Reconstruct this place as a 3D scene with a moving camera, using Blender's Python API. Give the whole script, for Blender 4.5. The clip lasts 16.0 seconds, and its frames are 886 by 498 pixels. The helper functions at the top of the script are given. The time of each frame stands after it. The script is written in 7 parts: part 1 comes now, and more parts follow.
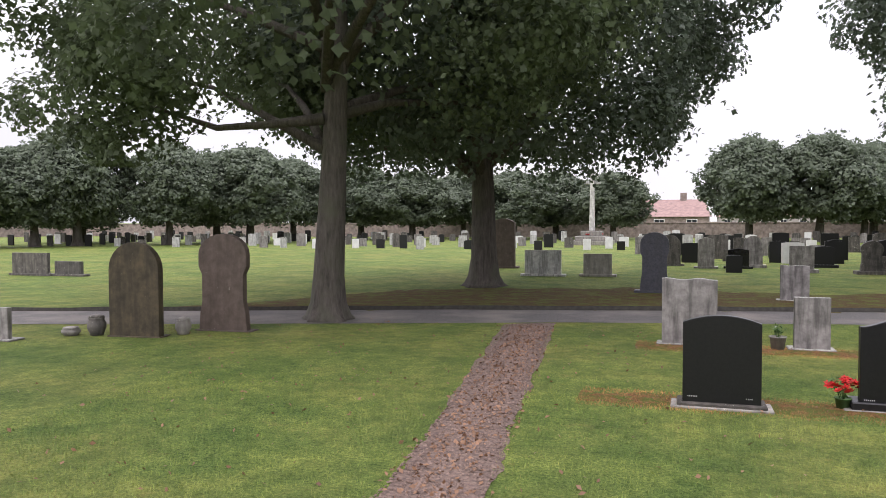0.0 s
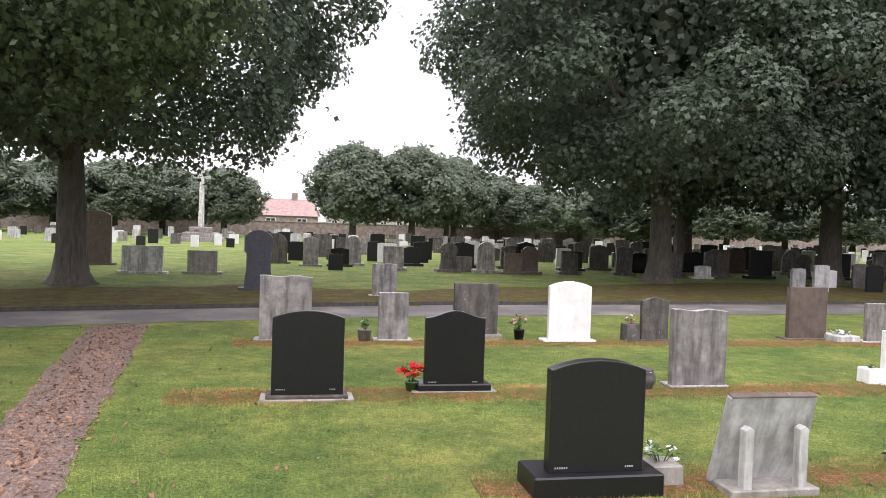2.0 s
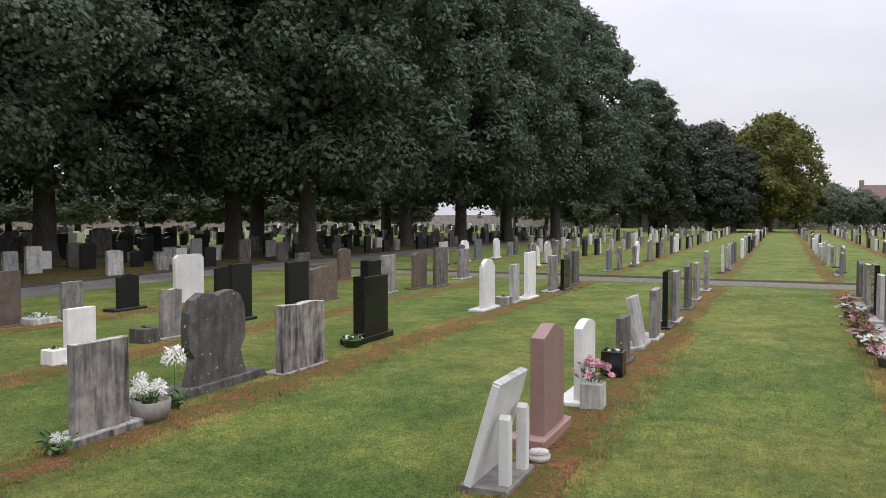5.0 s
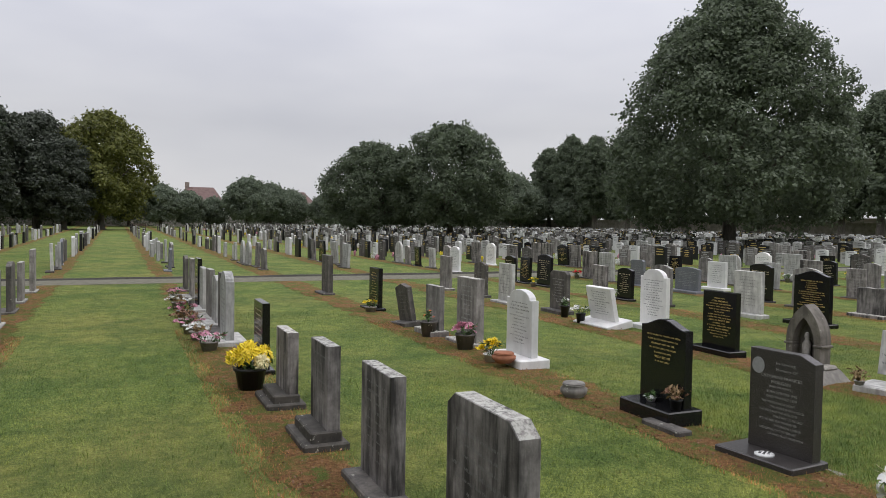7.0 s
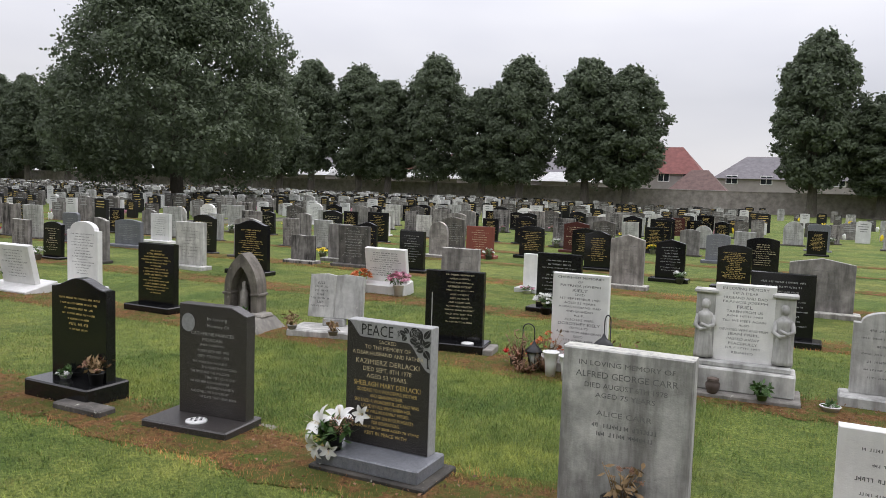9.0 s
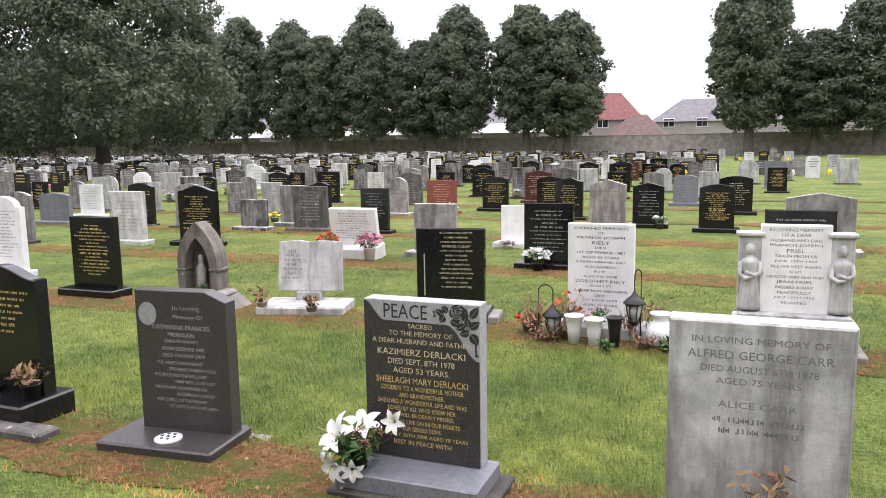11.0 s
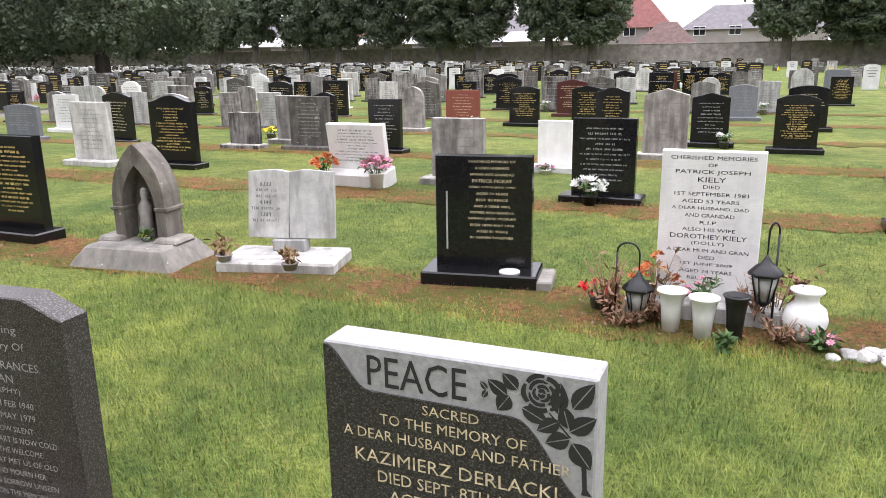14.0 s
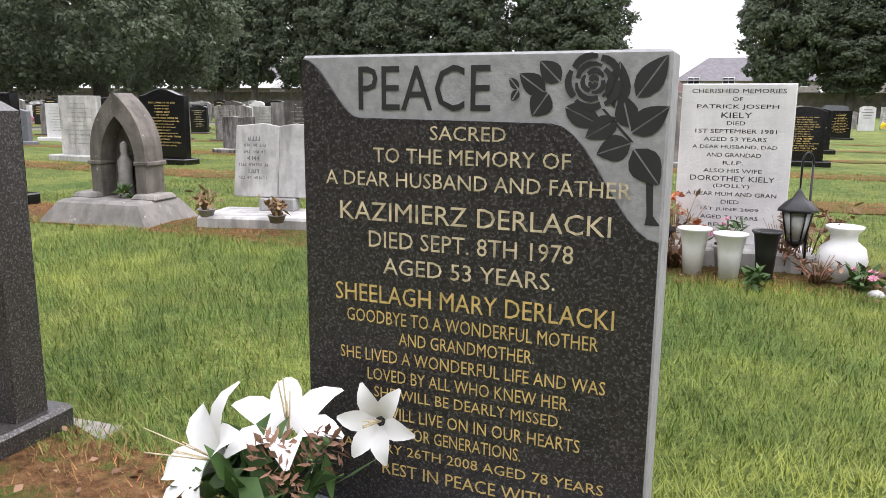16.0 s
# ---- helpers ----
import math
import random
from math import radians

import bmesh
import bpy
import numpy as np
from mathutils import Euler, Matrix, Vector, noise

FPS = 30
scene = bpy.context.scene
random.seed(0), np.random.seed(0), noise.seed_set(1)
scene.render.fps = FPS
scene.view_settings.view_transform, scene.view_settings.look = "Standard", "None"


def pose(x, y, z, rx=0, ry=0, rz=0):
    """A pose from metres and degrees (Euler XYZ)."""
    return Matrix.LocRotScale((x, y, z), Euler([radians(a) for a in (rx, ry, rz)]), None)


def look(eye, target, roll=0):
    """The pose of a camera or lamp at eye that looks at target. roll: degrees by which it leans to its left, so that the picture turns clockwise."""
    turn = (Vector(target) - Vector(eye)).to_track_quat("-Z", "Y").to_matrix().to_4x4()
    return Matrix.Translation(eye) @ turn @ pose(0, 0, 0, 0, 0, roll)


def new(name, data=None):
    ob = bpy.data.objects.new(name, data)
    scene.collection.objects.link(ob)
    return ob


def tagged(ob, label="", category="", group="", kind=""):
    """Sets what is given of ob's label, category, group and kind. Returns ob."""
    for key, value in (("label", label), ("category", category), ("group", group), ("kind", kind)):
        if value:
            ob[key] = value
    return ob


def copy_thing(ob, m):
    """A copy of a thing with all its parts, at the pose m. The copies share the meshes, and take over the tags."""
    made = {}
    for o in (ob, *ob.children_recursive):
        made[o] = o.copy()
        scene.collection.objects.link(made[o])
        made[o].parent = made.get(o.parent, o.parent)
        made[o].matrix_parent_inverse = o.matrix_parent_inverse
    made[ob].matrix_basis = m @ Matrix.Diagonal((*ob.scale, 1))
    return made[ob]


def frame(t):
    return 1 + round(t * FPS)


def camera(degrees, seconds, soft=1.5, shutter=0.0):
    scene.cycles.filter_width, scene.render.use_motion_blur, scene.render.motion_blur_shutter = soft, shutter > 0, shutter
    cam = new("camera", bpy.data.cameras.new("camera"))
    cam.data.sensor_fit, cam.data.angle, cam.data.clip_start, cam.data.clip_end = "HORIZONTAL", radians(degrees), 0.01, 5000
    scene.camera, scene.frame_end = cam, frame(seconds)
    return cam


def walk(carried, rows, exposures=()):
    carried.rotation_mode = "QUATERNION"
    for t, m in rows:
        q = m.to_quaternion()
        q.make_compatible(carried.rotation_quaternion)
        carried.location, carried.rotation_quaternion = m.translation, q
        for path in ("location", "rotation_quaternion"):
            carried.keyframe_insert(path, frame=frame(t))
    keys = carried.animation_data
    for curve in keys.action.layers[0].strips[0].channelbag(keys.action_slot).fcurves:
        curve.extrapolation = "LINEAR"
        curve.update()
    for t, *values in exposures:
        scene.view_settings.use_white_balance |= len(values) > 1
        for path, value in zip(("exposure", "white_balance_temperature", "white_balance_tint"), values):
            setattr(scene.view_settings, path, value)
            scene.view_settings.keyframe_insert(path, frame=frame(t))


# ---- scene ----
cam = camera(61.2, 16.0, soft=0.8)
PATH = [
    (0, (0.047, 0.759, 1.91), (-0.558, 2.664, 1.835), -0.2),
    (0.5, (0.072, 0.77, 1.902), (-0.278, 2.738, 1.833), 0.2),
    (1, (0.092, 0.763, 1.897), (-0.028, 2.758, 1.831), 0.8),
    (1.5, (0.118, 0.756, 1.888), (0.206, 2.753, 1.824), 1.3),
    (2, (0.258, 0.795, 1.904), (0.652, 2.754, 1.838), 1.9),
    (2.5, (0.442, 0.825, 1.908), (1.103, 2.711, 1.845), 1.8),
    (3, (0.615, 0.787, 1.9), (1.518, 2.571, 1.837), 1.5),
    (3.2, (0.672, 0.787, 1.9), (1.661, 2.524, 1.835), 1.2),
    (5.3, (1.198, 0.826, 1.878), (3.108, 1.416, 1.796), 0.2),
    (5.5, (1.219, 0.867, 1.863), (3.17, 1.297, 1.785), 0.4),
    (6, (1.254, 0.859, 1.853), (3.247, 1.0, 1.779), 0.5),
    (6.5, (1.271, 0.84, 1.847), (3.255, 0.595, 1.776), 0.6),
    (7, (1.223, 0.763, 1.852), (3.055, -0.035, 1.775), 0.9),
    (7.5, (1.321, 0.519, 1.832), (2.965, -0.616, 1.74), 0.9),
    (8, (1.43, 0.204, 1.802), (2.864, -1.185, 1.693), 0.8),
    (8.5, (1.522, 0.027, 1.764), (2.712, -1.573, 1.615), 1.0),
    (9, (1.738, -0.006, 1.753), (2.616, -1.796, 1.589), 1.9),
    (11.5, (2.778, -1.118, 1.627), (3.502, -2.951, 1.287), -1.2),
    (12, (2.888, -1.488, 1.664), (3.605, -3.311, 1.261), -1.3),
    (12.5, (3.108, -1.806, 1.638), (3.813, -3.633, 1.23), -1.2),
    (13, (3.234, -2.103, 1.606), (3.93, -3.93, 1.182), -1.4),
    (13.5, (3.292, -2.428, 1.563), (4.041, -4.23, 1.124), -1.2),
    (14, (3.491, -2.655, 1.497), (4.246, -4.438, 0.997), -0.9),
    (14.5, (3.631, -2.814, 1.316), (4.383, -4.586, 0.773), -0.5),
    (15, (3.623, -2.883, 0.949), (4.372, -4.678, 0.488), -0.2),
    (15.5, (3.607, -2.864, 0.863), (4.36, -4.679, 0.489), 0.2),
    (16, (3.616, -2.854, 0.829), (4.365, -4.67, 0.452), 0.5),
]
walk(cam, [(t, look(eye, target, roll)) for t, eye, target, roll in PATH],
     exposures=((0, 0.32, 6500, 18), (0.8, 0.40, 6500, 18), (1.5, 0.62, 6500, 19), (3.2, 0.72, 6500, 19), (5.3, -0.25, 6500, 13), (6.5, -0.42, 6500, 11), (7.5, -0.5, 6500, 11), (9.0, -0.2, 6500, 12), (11.5, 0.64, 6500, 18), (13.5, 0.6, 6500, 17), (14.5, 0.70, 6500, 15), (15.1, 0.66, 6500, 14), (15.6, 0.5, 6500, 15), (16, 0.48, 6500, 15)))

# ---- light ----
SUN_ROT, SUN_EL = radians(200), radians(48)
world = bpy.data.worlds.new("overcast")
scene.world = world
world.use_nodes = True
wn, wl = world.node_tree.nodes, world.node_tree.links
wn.clear()
w_out = wn.new("ShaderNodeOutputWorld")
w_bg = wn.new("ShaderNodeBackground")
w_sky = wn.new("ShaderNodeTexSky")
w_sky.sky_type, w_sky.sun_disc = "NISHITA", False
w_sky.sun_elevation, w_sky.sun_rotation = SUN_EL, SUN_ROT
w_co = wn.new("ShaderNodeTexCoord")
w_map = wn.new("ShaderNodeMapping")
w_map.inputs["Scale"].default_value = (1.0, 1.0, 3.2)
w_noise = wn.new("ShaderNodeTexNoise")
w_noise.inputs["Scale"].default_value, w_noise.inputs["Detail"].default_value = 1.7, 4.0
w_ramp = wn.new("ShaderNodeValToRGB")
w_ramp.color_ramp.elements[0].position, w_ramp.color_ramp.elements[0].color = 0.3, (0.61, 0.622, 0.69, 1)
w_ramp.color_ramp.elements[1].position, w_ramp.color_ramp.elements[1].color = 0.72, (0.84, 0.84, 0.87, 1)
# an overcast dome is about three times as bright overhead as at the horizon
w_sep = wn.new("ShaderNodeSeparateXYZ")
w_grad = wn.new("ShaderNodeMapRange")
w_grad.inputs["From Min"].default_value, w_grad.inputs["From Max"].default_value = 0.12, 1.0
w_grad.inputs["To Min"].default_value, w_grad.inputs["To Max"].default_value = 1.0, 3.6
w_mul = wn.new("ShaderNodeVectorMath")
w_mul.operation = "SCALE"
w_sc = wn.new("ShaderNodeVectorMath")
w_sc.operation = "SCALE"
w_sc.inputs["Scale"].default_value = 0.012
w_add = wn.new("ShaderNodeVectorMath")
w_add.operation = "ADD"
wl.new(w_co.outputs["Generated"], w_map.inputs["Vector"])
wl.new(w_map.outputs["Vector"], w_noise.inputs["Vector"])
wl.new(w_noise.outputs["Fac"], w_ramp.inputs["Fac"])
wl.new(w_co.outputs["Generated"], w_sep.inputs["Vector"])
wl.new(w_sep.outputs["Z"], w_grad.inputs["Value"])
wl.new(w_ramp.outputs["Color"], w_mul.inputs[0])
wl.new(w_grad.outputs["Result"], w_mul.inputs["Scale"])
wl.new(w_sky.outputs["Color"], w_sc.inputs[0])
wl.new(w_mul.outputs["Vector"], w_add.inputs[0])
wl.new(w_sc.outputs["Vector"], w_add.inputs[1])
wl.new(w_add.outputs["Vector"], w_bg.inputs["Color"])
wl.new(w_bg.outputs["Background"], w_out.inputs["Surface"])
w_bg.inputs["Strength"].default_value = 1.0

sun_data = bpy.data.lights.new("sun", "SUN")
sun_data.energy, sun_data.angle, sun_data.color = 0.6, radians(40), (1.0, 0.96, 0.9)
sun = new("sun", sun_data)
sun.matrix_world = look((0, 0, 60), (0 - math.sin(SUN_ROT) * 60, 0 - math.cos(SUN_ROT) * 60, 60 - 60 * math.tan(SUN_EL)))


# ---- materials ----
def mat_base(name, rough=0.6, spec=0.4):
    m = bpy.data.materials.new(name)
    m.use_nodes = True
    nt = m.node_tree
    b = nt.nodes["Principled BSDF"]
    b.inputs["Roughness"].default_value = rough
    b.inputs["Specular IOR Level"].default_value = spec
    return m, nt, b


def n_noise(nt, scale, detail=4.0, rough=0.6, stretch=(1, 1, 1), seed=0.0, world_space=False):
    co = nt.nodes.new("ShaderNodeTexCoord")
    mp = nt.nodes.new("ShaderNodeMapping")
    mp.inputs["Scale"].default_value = stretch
    mp.inputs["Location"].default_value = (seed, seed * 0.7, seed * 1.3)
    if world_space:
        geo = nt.nodes.new("ShaderNodeNewGeometry")
        nt.links.new(geo.outputs["Position"], mp.inputs["Vector"])
    else:
        inf = nt.nodes.new("ShaderNodeObjectInfo")
        ad = nt.nodes.new("ShaderNodeVectorMath")
        ml = nt.nodes.new("ShaderNodeVectorMath")
        ml.operation = "SCALE"
        ml.inputs[0].default_value = (37.0, 23.0, 51.0)
        nt.links.new(inf.outputs["Random"], ml.inputs["Scale"])
        nt.links.new(co.outputs["Object"], ad.inputs[0])
        nt.links.new(ml.outputs["Vector"], ad.inputs[1])
        nt.links.new(ad.outputs["Vector"], mp.inputs["Vector"])
    t = nt.nodes.new("ShaderNodeTexNoise")
    t.inputs["Scale"].default_value, t.inputs["Detail"].default_value, t.inputs["Roughness"].default_value = scale, detail, rough
    nt.links.new(mp.outputs["Vector"], t.inputs["Vector"])
    return t.outputs["Fac"]


def n_ramp(nt, fac, stops):
    r = nt.nodes.new("ShaderNodeValToRGB")
    els = r.color_ramp.elements
    while len(els) < len(stops):
        els.new(0.5)
    for e, (p, c) in zip(els, stops):
        e.position, e.color = p, (*c, 1) if len(c) == 3 else c
    nt.links.new(fac, r.inputs["Fac"])
    return r.outputs["Color"]


def n_mix(nt, fac, a, b, kind="MIX"):
    x = nt.nodes.new("ShaderNodeMix")
    x.data_type, x.blend_type = "RGBA", kind
    for val, key in ((fac, 0), (a, 6), (b, 7)):
        if isinstance(val, bpy.types.NodeSocket):
            nt.links.new(val, x.inputs[key])
        else:
            x.inputs[key].default_value = val if key == 0 else (*val, 1)
    return x.outputs[2]


def n_bump(nt, bsdf, height, strength, dist):
    bp = nt.nodes.new("ShaderNodeBump")
    bp.inputs["Strength"].default_value, bp.inputs["Distance"].default_value = strength, dist
    nt.links.new(height, bp.inputs["Height"])
    nt.links.new(bp.outputs["Normal"], bsdf.inputs["Normal"])


def n_grey(nt, fac, lo, hi):
    return n_ramp(nt, fac, ((lo, (0, 0, 0)), (hi, (1, 1, 1))))


def stone(name, dark, light, streak=0.5, streak_col=(0.04, 0.04, 0.035), rough=0.75, lichen=0.0, speck=0.0, scale=6.0):
    """Weathered stone: blotches, rain streaks, lichen spots and mineral specks."""
    m, nt, b = mat_base(name, rough)
    col = n_ramp(nt, n_noise(nt, scale, 6, 0.65), ((0.3, dark), (0.7, light)))
    if speck:
        col = n_mix(nt, n_grey(nt, n_noise(nt, 190, 2, 0.6, seed=3), 0.53, 0.63), col, tuple(min(1, speck + c * 0.6) for c in light))
    if streak:
        s = n_grey(nt, n_noise(nt, 3.4, 5, 0.6, (2.8, 2.8, 0.42), 7), 0.42, 0.64)
        k = nt.nodes.new("ShaderNodeMath")
        k.operation = "MULTIPLY"
        k.inputs[1].default_value = streak
        nt.links.new(s, k.inputs[0])
        col = n_mix(nt, k.outputs[0], col, streak_col)
    if lichen > 0.4:
        geo = nt.nodes.new("ShaderNodeNewGeometry")
        sp = nt.nodes.new("ShaderNodeSeparateXYZ")
        nt.links.new(geo.outputs["Normal"], sp.inputs[0])
        up = n_grey(nt, sp.outputs["Z"], 0.55, 0.9)
        patch = n_mix(nt, 1.0, up, n_grey(nt, n_noise(nt, 22, 4, 0.7, seed=15), 0.40, 0.56), "MULTIPLY")
        col = n_mix(nt, patch, col, (0.50, 0.50, 0.45))
    if 0 < lichen <= 0.4:
        l = n_grey(nt, n_noise(nt, 17, 5, 0.7, seed=11), 0.70 - lichen * 0.2, 0.74 - lichen * 0.16)
        col = n_mix(nt, l, col, (0.55, 0.55, 0.47))
    inf = nt.nodes.new("ShaderNodeObjectInfo")
    v = n_ramp(nt, inf.outputs["Random"], ((0.0, (0.8, 0.8, 0.8)), (1.0, (1.15, 1.13, 1.1))))
    col = n_mix(nt, 1.0, col, v, "MULTIPLY")
    nt.links.new(col, b.inputs["Base Color"])
    n_bump(nt, b, n_noise(nt, 70, 5, 0.7, seed=5), 0.25 if rough > 0.4 else 0.02, 0.01)
    return m


GREY = stone("weathered_grey_stone", (0.16, 0.148, 0.142), (0.38, 0.36, 0.34), 0.66, (0.055, 0.051, 0.047), lichen=0.45)
GREY_DARK = stone("dark_weathered_stone", (0.07, 0.065, 0.06), (0.17, 0.155, 0.14), 0.6, (0.022, 0.022, 0.02), lichen=0.35)
STAINED = stone("soot_stained_stone", (0.13, 0.118, 0.112), (0.38, 0.355, 0.34), 0.92, (0.014, 0.0125, 0.012), lichen=0.45)
BROWN = stone("brown_sandstone", (0.085, 0.064, 0.052), (0.16, 0.12, 0.10), 0.28, (0.035, 0.030, 0.024), lichen=0.1)
OLIVE = stone("algae_sandstone", (0.04, 0.033, 0.02), (0.11, 0.085, 0.05), 0.5, (0.02, 0.018, 0.013), lichen=0.1)
WHITE = stone("white_marble", (0.62, 0.62, 0.62), (0.82, 0.82, 0.81), 0.16, (0.36, 0.36, 0.35), rough=0.5, scale=3)
WHITE_OLD = stone("weathered_white_marble", (0.36, 0.36, 0.345), (0.62, 0.62, 0.60), 0.6, (0.15, 0.145, 0.135), rough=0.65, lichen=0.2)
MOTTLED = stone("mottled_pale_stone", (0.30, 0.30, 0.29), (0.60, 0.60, 0.58), 0.75, (0.13, 0.127, 0.12), lichen=0.45, scale=8)
BLACK = stone("polished_black_granite", (0.006, 0.006, 0.007), (0.014, 0.014, 0.015), 0, rough=0.13, scale=30)
BLACK_BACK = stone("honed_black_granite", (0.008, 0.008, 0.0085), (0.015, 0.015, 0.016), 0, rough=0.34, scale=30)
GRANITE = stone("dark_grey_granite", (0.011, 0.010, 0.010), (0.056, 0.049, 0.046), 0, rough=0.3, speck=0.085, scale=110)
SAWN = stone("sawn_grey_granite", (0.24, 0.245, 0.25), (0.36, 0.365, 0.37), 0.15, (0.2, 0.2, 0.2), rough=0.6, scale=50)
BLUE_GREY = stone("blue_grey_granite", (0.11, 0.12, 0.14), (0.2, 0.21, 0.235), 0.2, rough=0.4, speck=0.1, scale=40)
SLATE = stone("dark_slate_granite", (0.036, 0.038, 0.048), (0.088, 0.09, 0.108), 0.3, rough=0.45, speck=0.03, scale=20)
PINK = stone("pink_granite", (0.23, 0.12, 0.105), (0.36, 0.215, 0.19), 0.25, (0.13, 0.08, 0.07), rough=0.5, speck=0.15, scale=90)
MAROON = stone("dark_maroon_granite", (0.05, 0.016, 0.014), (0.095, 0.03, 0.026), 0, rough=0.25, speck=0.03, scale=90)
RED = stone("red_granite", (0.2, 0.055, 0.04), (0.31, 0.095, 0.07), 0.1, rough=0.25, speck=0.05, scale=90)
BASE_DARK = stone("mossy_dark_base", (0.03, 0.027, 0.024), (0.11, 0.10, 0.085), 0.4, (0.02, 0.02, 0.015), lichen=0.3)
NICHE = stone("brown_grey_carved_stone", (0.12, 0.105, 0.09), (0.25, 0.225, 0.195), 0.55, (0.05, 0.045, 0.038), lichen=0.25, scale=9)
CONCRETE = stone("concrete", (0.2, 0.19, 0.17), (0.33, 0.31, 0.28), 0.4, lichen=0.3)


def plain(name, color, rough=0.6, vary=0.2, scale=12.0, metallic=0.0, bump=0.0):
    m, nt, b = mat_base(name, rough)
    b.inputs["Metallic"].default_value = metallic
    lo = tuple(c * (1 - vary) for c in color)
    hi = tuple(min(1, c * (1 + vary)) for c in color)
    nt.links.new(n_ramp(nt, n_noise(nt, scale, 5), ((0.3, lo), (0.7, hi))), b.inputs["Base Color"])
    if bump:
        n_bump(nt, b, n_noise(nt, scale * 4, 4, seed=2), bump, 0.01)
    return m


GOLD = plain("gold_lettering", (0.62, 0.45, 0.16), 0.4, 0.25, 40)
GOLD_PALE = plain("worn_gold_lettering", (0.60, 0.51, 0.33), 0.5, 0.4, 60)
LEAD = plain("black_lettering", (0.03, 0.03, 0.03), 0.5)
GREY_LETTER = plain("faded_grey_lettering", (0.16, 0.16, 0.155), 0.7)
PALE_LETTER = plain("pale_lettering", (0.34, 0.34, 0.33), 0.6)
IRON = plain("black_iron", (0.012, 0.012, 0.013), 0.35)
PLASTIC_BLACK = plain("black_plastic", (0.014, 0.014, 0.014), 0.4)
PLASTIC_WHITE = plain("white_plastic", (0.74, 0.74, 0.72), 0.45, 0.1)
TERRACOTTA = plain("terracotta", (0.32, 0.13, 0.07), 0.8)
PETAL_WHITE = plain("white_petals", (0.70, 0.70, 0.67), 0.6, 0.08)
PETAL_RED = plain("red_petals", (0.55, 0.02, 0.02), 0.6)
PETAL_YELLOW = plain("yellow_petals", (0.80, 0.62, 0.03), 0.6)
PETAL_CREAM = plain("cream_petals", (0.80, 0.72, 0.42), 0.6)
PETAL_PINK = plain("pink_petals", (0.55, 0.25, 0.33), 0.6, 0.35)
PETAL_ORANGE = plain("orange_petals", (0.55, 0.16, 0.05), 0.6)
PETAL_BROWN = plain("withered_petals", (0.25, 0.14, 0.09), 0.8, 0.4)
STEM = plain("green_stems", (0.06, 0.12, 0.03), 0.6, 0.4)
STEM_DRY = plain("dry_stems", (0.24, 0.16, 0.08), 0.8, 0.4)
FROSTED = plain("frosted_lantern_glass", (0.42, 0.42, 0.4), 0.15)
ROOF_RED = plain("red_roof_tiles", (0.19, 0.07, 0.062), 0.8, 0.25, 2.0, bump=0.4)
ROOF_PINK = plain("faded_red_roof_tiles", (0.29, 0.19, 0.17), 0.8, 0.25, 2.0, bump=0.4)
ROOF_BROWN = plain("brown_roof_tiles", (0.15, 0.095, 0.085), 0.8, 0.25, 2.0, bump=0.4)
SHEET = plain("pale_roof_sheet", (0.58, 0.58, 0.57), 0.6, 0.15, 1.5)
ROOF_GREY = plain("grey_roof_slates", (0.16, 0.15, 0.16), 0.7, 0.25, 2.0, bump=0.4)
RENDER = plain("painted_house_render", (0.34, 0.31, 0.295), 0.85, 0.12, 1.0)
BRICK = plain("old_wall_brick", (0.23, 0.185, 0.165), 0.9, 0.4, 3.0, bump=0.3)
WALLING = plain("grey_weathered_walling", (0.31, 0.275, 0.265), 0.9, 0.35, 1.6, bump=0.3)
FRAME_WHITE = plain("white_window_frame", (0.78, 0.78, 0.78), 0.4, 0.05)
PANE = plain("dark_window_pane", (0.03, 0.035, 0.04), 0.08)
WOOD_DARK = plain("weathered_bench_wood", (0.07, 0.05, 0.035), 0.8, 0.4, 9.0)


def bark():
    m, nt, b = mat_base("bark", 0.9)
    f = n_noise(nt, 5, 7, 0.7, (3.0, 3.0, 0.5))
    col = n_ramp(nt, f, ((0.3, (0.045, 0.039, 0.033)), (0.7, (0.15, 0.13, 0.11))))
    g = n_grey(nt, n_noise(nt, 1.3, 4, 0.6, seed=4), 0.5, 0.7)
    col = n_mix(nt, g, col, (0.10, 0.10, 0.07))
    nt.links.new(col, b.inputs["Base Color"])
    n_bump(nt, b, f, 0.9, 0.04)
    return m


def foliage(name, dark, light, leaky=0.25):
    m, nt, b = mat_base(name, 0.5, 0.32)
    geo = nt.nodes.new("ShaderNodeNewGeometry")
    c1 = n_ramp(nt, geo.outputs["Random Per Island"], ((0.0, dark), (1.0, light)))
    c2 = n_ramp(nt, n_noise(nt, 1.1, 4, 0.65), ((0.34, tuple(c * 0.42 for c in light)), (0.5, tuple(c * 0.72 for c in light)), (0.7, tuple(c * 1.15 for c in light))))
    col = n_mix(nt, 0.62, c1, c2)
    nt.links.new(col, b.inputs["Base Color"])
    tr = nt.nodes.new("ShaderNodeBsdfTranslucent")
    mx = nt.nodes.new("ShaderNodeMixShader")
    mx.inputs[0].default_value = leaky
    nt.links.new(col, tr.inputs["Color"])
    nt.links.new(b.outputs[0], mx.inputs[1])
    nt.links.new(tr.outputs[0], mx.inputs[2])
    nt.links.new(mx.outputs[0], nt.nodes["Material Output"].inputs["Surface"])
    return m


